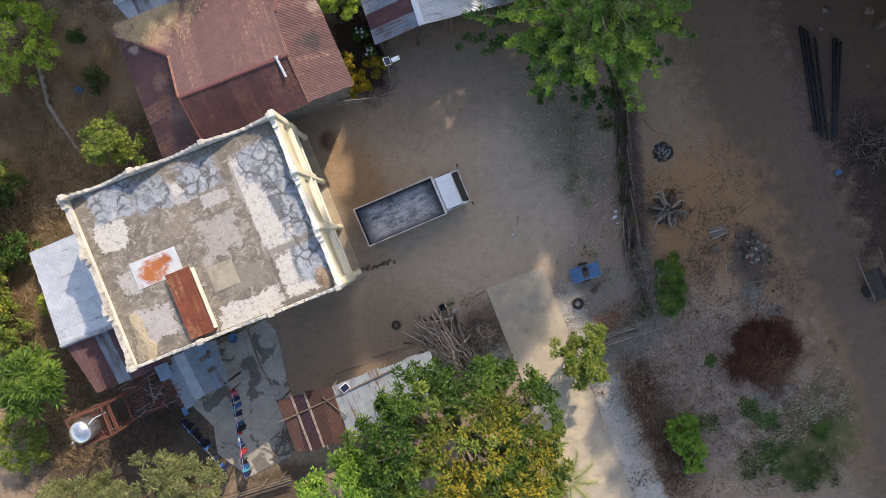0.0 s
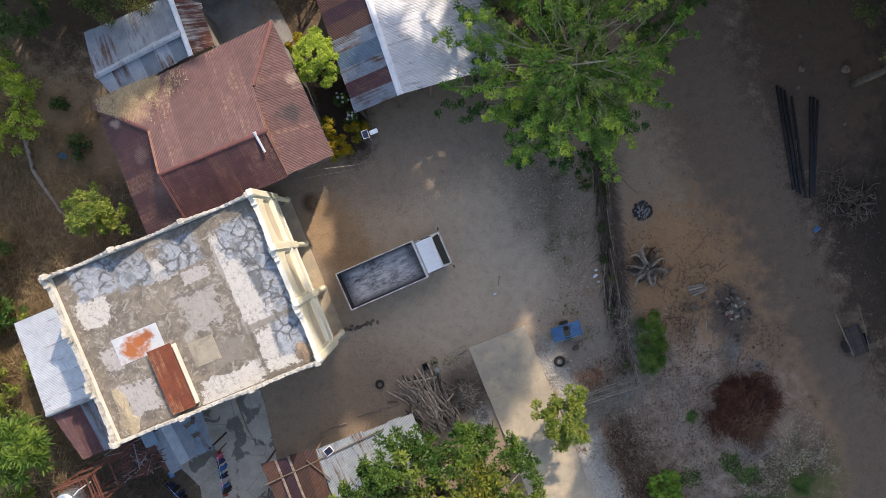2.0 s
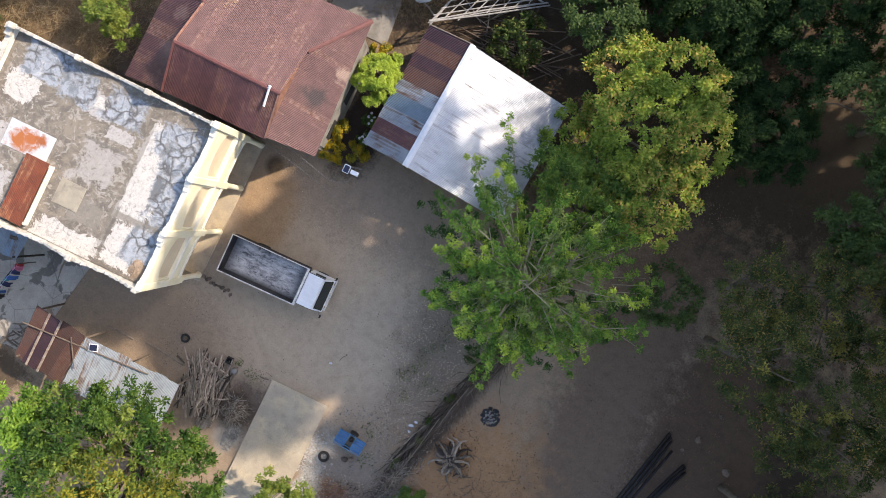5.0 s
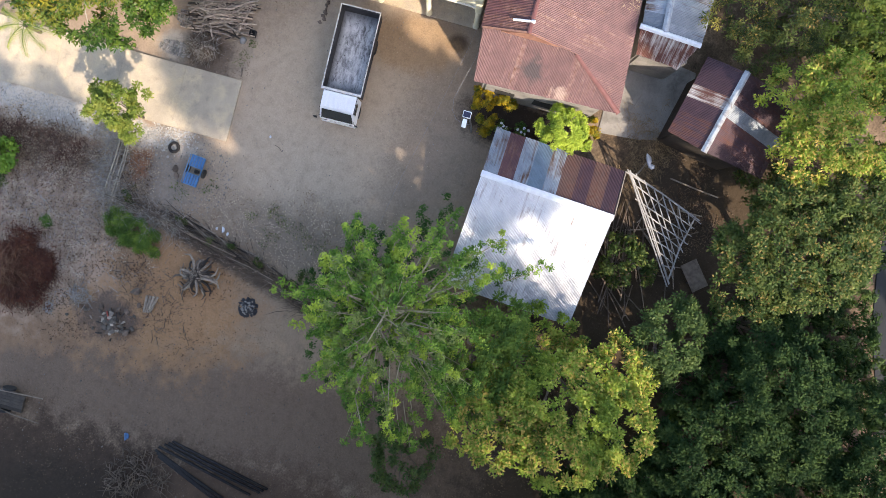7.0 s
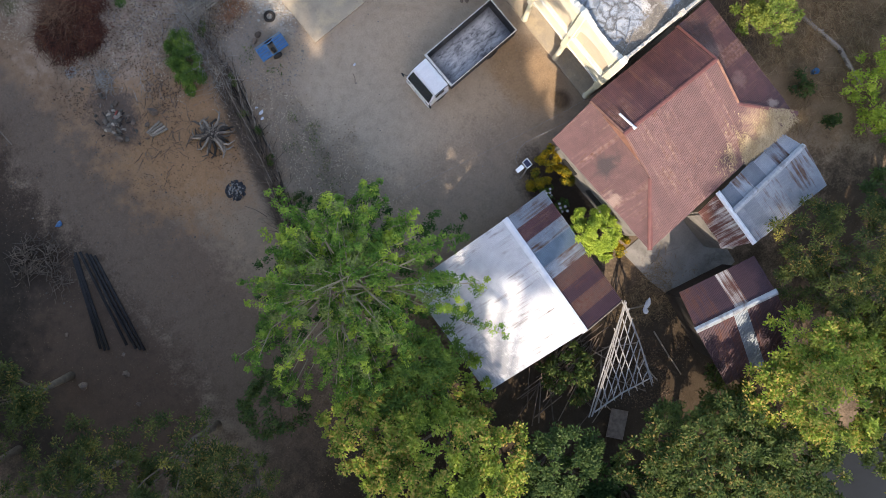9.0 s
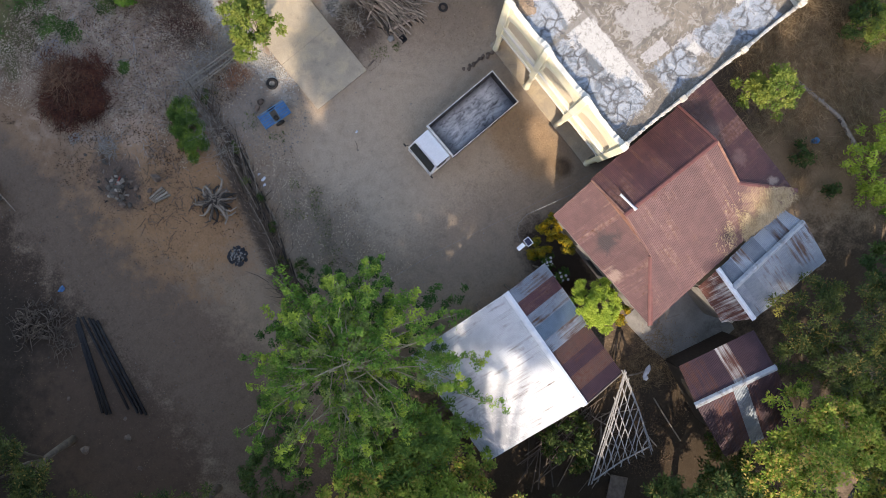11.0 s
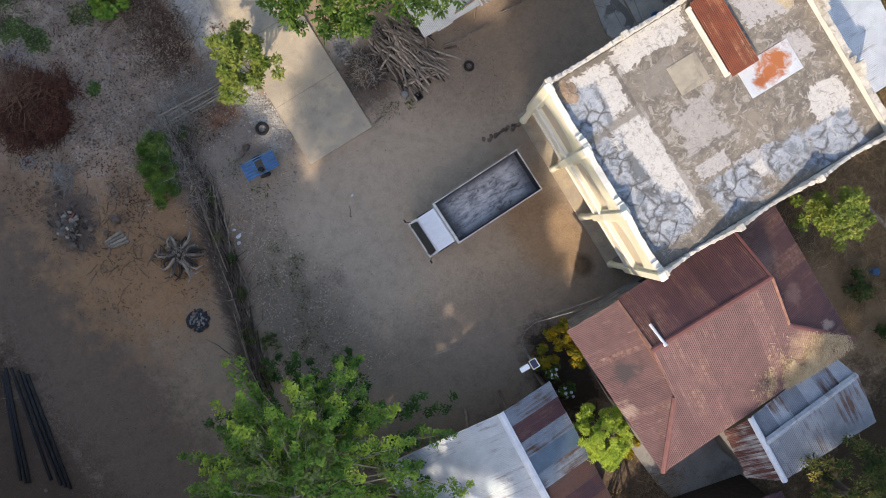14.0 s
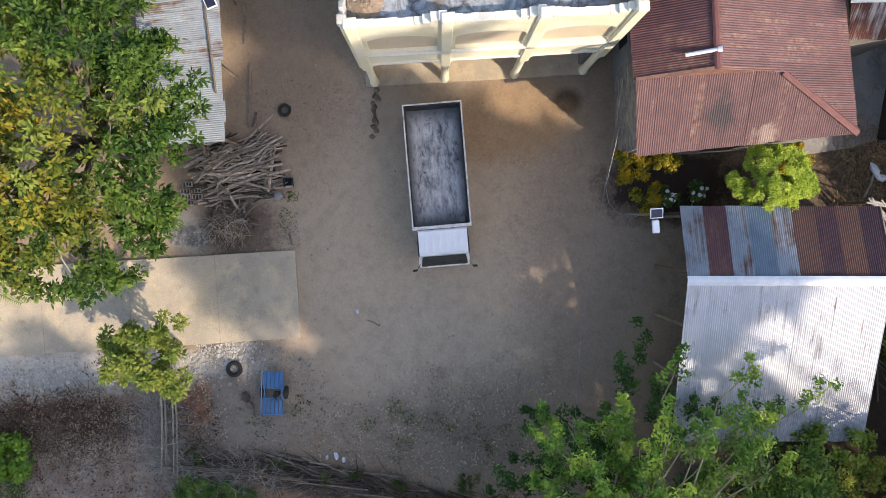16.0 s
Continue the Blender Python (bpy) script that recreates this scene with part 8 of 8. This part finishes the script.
# ---- water tank on a steel tower ----
TW = thing("water_tower", -19.7, -1.9, 0, 0, "stainless water tank on a rusty steel tower", "water tower")
TX0, TX1, TY0, TY1, TZ = -20.65, -18.75, -2.65, -1.1, 5.0
for x in (TX0, TX1):
    for y in (TY0, TY1):
        part("leg", Geo().box((x, y, TZ / 2 + 0.4), (0.09, 0.09, TZ + 0.8)), RUST_STEEL, TW)
for z in (1.6, 3.3, TZ, TZ + 0.75):
    for y in (TY0, TY1):
        part("beam", Geo().box(((TX0 + TX1) / 2, y, z), (TX1 - TX0, 0.07, 0.08)), RUST_STEEL, TW)
    for x in (TX0, TX1):
        part("beam", Geo().box((x, (TY0 + TY1) / 2, z), (0.07, TY1 - TY0, 0.08)), RUST_STEEL, TW)
for i in range(11):
    x = TX0 + (TX1 - TX0) * (i + 0.5) / 11
    part("grate_bar", Geo().box((x, (TY0 + TY1) / 2, TZ + 0.06), (0.05, TY1 - TY0, 0.04)), RUST_STEEL, TW)
for i in range(9):
    for y in (TY0, TY1):
        x = TX0 + (TX1 - TX0) * (i + 0.5) / 9
        part("rail_bar", Geo().box((x, y, TZ + 0.4), (0.025, 0.025, 0.7)), RUST_STEEL, TW)
tk = part("tank", Geo().lathe((-19.95, -1.9, TZ + 0.1), [(0.1, 0.0), (0.55, 0.02), (0.58, 0.1), (0.58, 1.05), (0.5, 1.2), (0.2, 1.28), (0.16, 1.3)], 28), INOX, TW, "stainless steel water tank", smooth=True)
part("lid", Geo().lathe((-19.95, -1.9, TZ + 1.38), [(0.02, 0.0), (0.17, 0.0), (0.17, 0.05), (0.02, 0.09)], 18), INOX, tk)
part("water_pipe", Geo().tube([(-19.9, -1.9, TZ + 1.2), (-20.5, -2.25, TZ + 1.25), (-20.6, -2.3, TZ + 0.9)], 0.03, 7), PLASTIC, TW, "pale plastic pipe")
part("water_pipe", Geo().tube([(-19.6, -1.75, TZ + 1.1), (-19.1, -1.5, TZ + 1.15), (-19.0, -1.5, TZ + 0.1)], 0.03, 7), PLASTIC, TW, "pale plastic pipe")
SC = thing("scrap_rack", -17.6, -1.6, 0, 0, "rusty steel rack full of pipes and scrap", "rack")
rnd = random.Random(95)
for x in (-18.3, -16.9):
    for y in (-2.3, -0.8):
        part("leg", Geo().box((x, y, 1.5), (0.06, 0.06, 3.0)), RUST_STEEL, SC)
for y in (-2.3, -0.8):
    part("beam", Geo().box((-17.6, y, 2.95), (1.5, 0.06, 0.08)), RUST_STEEL, SC)
for i in range(150):
    x, y = rnd.uniform(-18.5, -16.5), rnd.uniform(-2.5, -0.6)
    an, ln = rnd.gauss(0.2, 0.6), rnd.uniform(0.3, 0.9)
    part("scrap_bar", Geo().tube([(x - math.cos(an) * ln, y - math.sin(an) * ln, 3.0 + rnd.uniform(0, 0.1)), (x + math.cos(an) * ln, y + math.sin(an) * ln, 3.02 + rnd.uniform(0, 0.15))], rnd.uniform(0.015, 0.035), 6), rnd.choice((RUST_STEEL, RUST_STEEL, RUST_STEEL, BLACK, STEEL, WOOD_DARK)), SC)

# ---- washing lines ----
CLOTH = [plain("cloth_" + nm, c, tuple(k * 0.75 for k in c), 5, 0.9, rnd=0.3) for nm, c in (("red", (0.45, 0.05, 0.06)), ("navy", (0.02, 0.03, 0.09)), ("blue", (0.05, 0.16, 0.45)), ("white", (0.6, 0.6, 0.62)), ("pink", (0.65, 0.2, 0.33)), ("teal", (0.06, 0.35, 0.42)), ("green", (0.06, 0.25, 0.08)), ("black", (0.015, 0.015, 0.02)))]
rnd = random.Random(97)
for (a, b, cols, cnt, lab) in (((-13.75, -3.2, 1.75), (-14.95, -8.1, 1.75), (0, 4, 1, 7, 2, 5, 1, 3, 4, 2, 7, 0, 5, 3, 2, 1), 23, "washing line hung with bright clothes"), ((-17.2, -3.7, 1.75), (-15.85, -7.5, 1.75), (7, 1, 1, 7, 2, 1, 7), 21, "washing line hung with dark clothes")):
    a, b = Vector(a), Vector(b)
    WLN = thing("washing_line", a.x, a.y, 0, 0, lab, "washing line")
    part("cord", Geo().tube([a, a.lerp(b, 0.5) - Vector((0, 0, 0.12)), b], 0.008, 5), PLASTIC, WLN)
    for p in (a, b):
        part("pole", Geo().tube([(p.x, p.y, 0), p], 0.035, 7), WOOD_GREY, WLN)
    d = (b - a).normalized()
    s = Vector((-d.y, d.x, 0))
    for i in range(cnt):
        u = (i + 0.5) / cnt
        p = a.lerp(b, u) - Vector((0, 0, 0.45 * u * (1 - u)))
        w2, h = rnd.uniform(0.1, 0.2), rnd.uniform(0.4, 0.8)
        k2 = rnd.uniform(-1.0, 1.4)
        g = Geo()
        for j in range(5):
            q = -w2 + 2 * w2 * j / 4
            wv = 0.05 * math.sin(j * 2.1 + i)
            g.v += [tuple(p + d * q + s * (wv * 0.4 - 0.09)), tuple(p + d * q + s * 0.0 + Vector((0, 0, 0.015))), tuple(p + d * q * 0.95 + s * (wv + k2 * 0.16) - Vector((0, 0, h * 0.35))), tuple(p + d * q + s * (wv + k2 * 0.2) - Vector((0, 0, h)))]
        k = len(g.v)
        g.f = [(4 * j + m, 4 * j + m + 1, 4 * j + m + 5, 4 * j + m + 4) for j in range(4) for m in range(3)]
        g.v += [(x + s.x * 0.012, y + s.y * 0.012, z - 0.004) for x, y, z in g.v]
        g.f += [tuple(k + q for q in reversed(f)) for f in list(g.f)]
        part("garment", g, CLOTH[cols[i % len(cols)]], WLN)
single("blue_basin", Geo().lathe((0, 0, 0), [(0.2, 0.0), (0.27, 0.16), (0.29, 0.17), (0.25, 0.155), (0.18, 0.03)], 20), BLUE_LIGHT, -13.1, -0.55, 0.04, "blue plastic basin on the wet concrete", "basin", smooth=True)
single("blue_tarp", Geo().box((0, 0, 0.0), (0.3, 0.7, 0.03), bev=0.01), BLUE_LIGHT, -16.9, -3.3, 1.2, "strip of blue tarpaulin hanging at the lean-to", "tarpaulin")
LBR = thing("lumber_heap", -12.6, -7.6, 0, 0, "small heap of grey lumber and offcuts", "lumber")
for i in range(20):
    x, y = rnd.uniform(-13.3, -11.9), rnd.uniform(-8.4, -6.8)
    part("board", Geo().box((x, y, rnd.uniform(0.05, 0.3)), (rnd.uniform(0.4, 1.2), 0.09, 0.035), rnd.uniform(-0.6, 1.2)), WOOD_GREY, LBR)
BFN = thing("bamboo_fence", -15.5, -9.0, 0, 0, "fence of stacked grey bamboo rails", "fence")
for k in range(5):
    part("rail", Geo().tube([(-18.2, -8.9 - 0.1 * k, 0.5 + 0.12 * (k % 3)), (-12.9, -9.3 - 0.1 * k, 0.5 + 0.12 * (k % 3))], 0.04, 6), WOOD_GREY, BFN)
for x in (-17.8, -16.0, -14.4, -13.2):
    part("post", Geo().tube([(x, -9.1, 0), (x, -9.1, 1.1)], 0.05, 6), WOOD_GREY, BFN)

# ---- overhead cable ----
CB = thing("overhead_cable", -4.7, 9.4, 0, 0, "thin grey power cable sagging across the yard", "cable")
part("span", Geo().tube([(-4.75, 9.3, 5.2), (-2.0, 8.85, 4.7), (0.6, 8.3, 4.5), (5.0, 7.3, 4.6), (10.6, 6.4, 5.6)], 0.005, 4), STEEL, CB)

part("span", Geo().tube([(-4.4, 9.9, 4.6), (-2.1, 9.35, 3.4), (0.1, 8.8, 3.0), (0.7, 8.9, 2.9), (1.1, 9.2, 2.9), (1.3, 9.7, 3.0), (1.22, 10.0, 3.2)], 0.009, 5), STEEL, CB, "slack cable looped to the lamp pole")
for k, (a, b) in enumerate((((-8.3, -4.72), (-6.65, -4.8)), ((-5.85, -4.62), (-3.3, -4.9)), ((-3.9, -4.55), (-3.3, -4.75)))):
    c, h = ((a[0] + b[0]) / 2, (a[1] + b[1]) / 2), ((b[0] - a[0]) / 2, (b[1] - a[1]) / 2)
    single("wooden_pole", Geo().tube([(-h[0], -h[1], 0.05), (0.0, 0.02, 0.07), (h[0], h[1], 0.05)], [0.06, 0.055, 0.045], 7), WOOD_GREY, c[0], c[1], 0, "weathered brown pole lying along the open shed", "pole", "poles by the shed")

# ---- palm by the drive ----
PALM = thing("young_palm", 2.2, -15.2, 0, 0, "young palm with long drooping fronds", "palm")
part("trunk", Geo().tube([(0, 0, 0), (0.05, 0, 1.6)], [0.12, 0.09], 8), BARK, PALM, local=True)
rng = np.random.default_rng(99)
for i in range(9):
    a = i * math.tau / 9 + 0.2
    d = Vector((math.cos(a), math.sin(a), 0))
    pts = [Vector((0, 0, 1.6)) + d * (1.7 * u) + Vector((0, 0, 0.9 * u - 1.2 * u * u)) for u in (0, 0.2, 0.4, 0.6, 0.8, 1.0)]
    fr = part("frond", Geo().tube(pts, [0.02, 0.018, 0.015, 0.012, 0.008, 0.004], 5), LEAF_OLIVE, PALM, local=True)
    g = Geo()
    s = Vector((-d.y, d.x, 0))
    for k in range(24):
        u = 0.15 + 0.85 * k / 24
        f = u * 5
        j = min(int(f), 4)
        p = pts[j].lerp(pts[j + 1], f - j)
        for sg in (-1, 1):
            e = p + s * sg * (0.42 * (1 - 0.5 * u)) + d * 0.16 - Vector((0, 0, 0.12))
            g.add([p - d * 0.02, p + d * 0.02, e], [(0, 1, 2)])
    part("leaflet", g, LEAF_LEMON, fr, local=True)
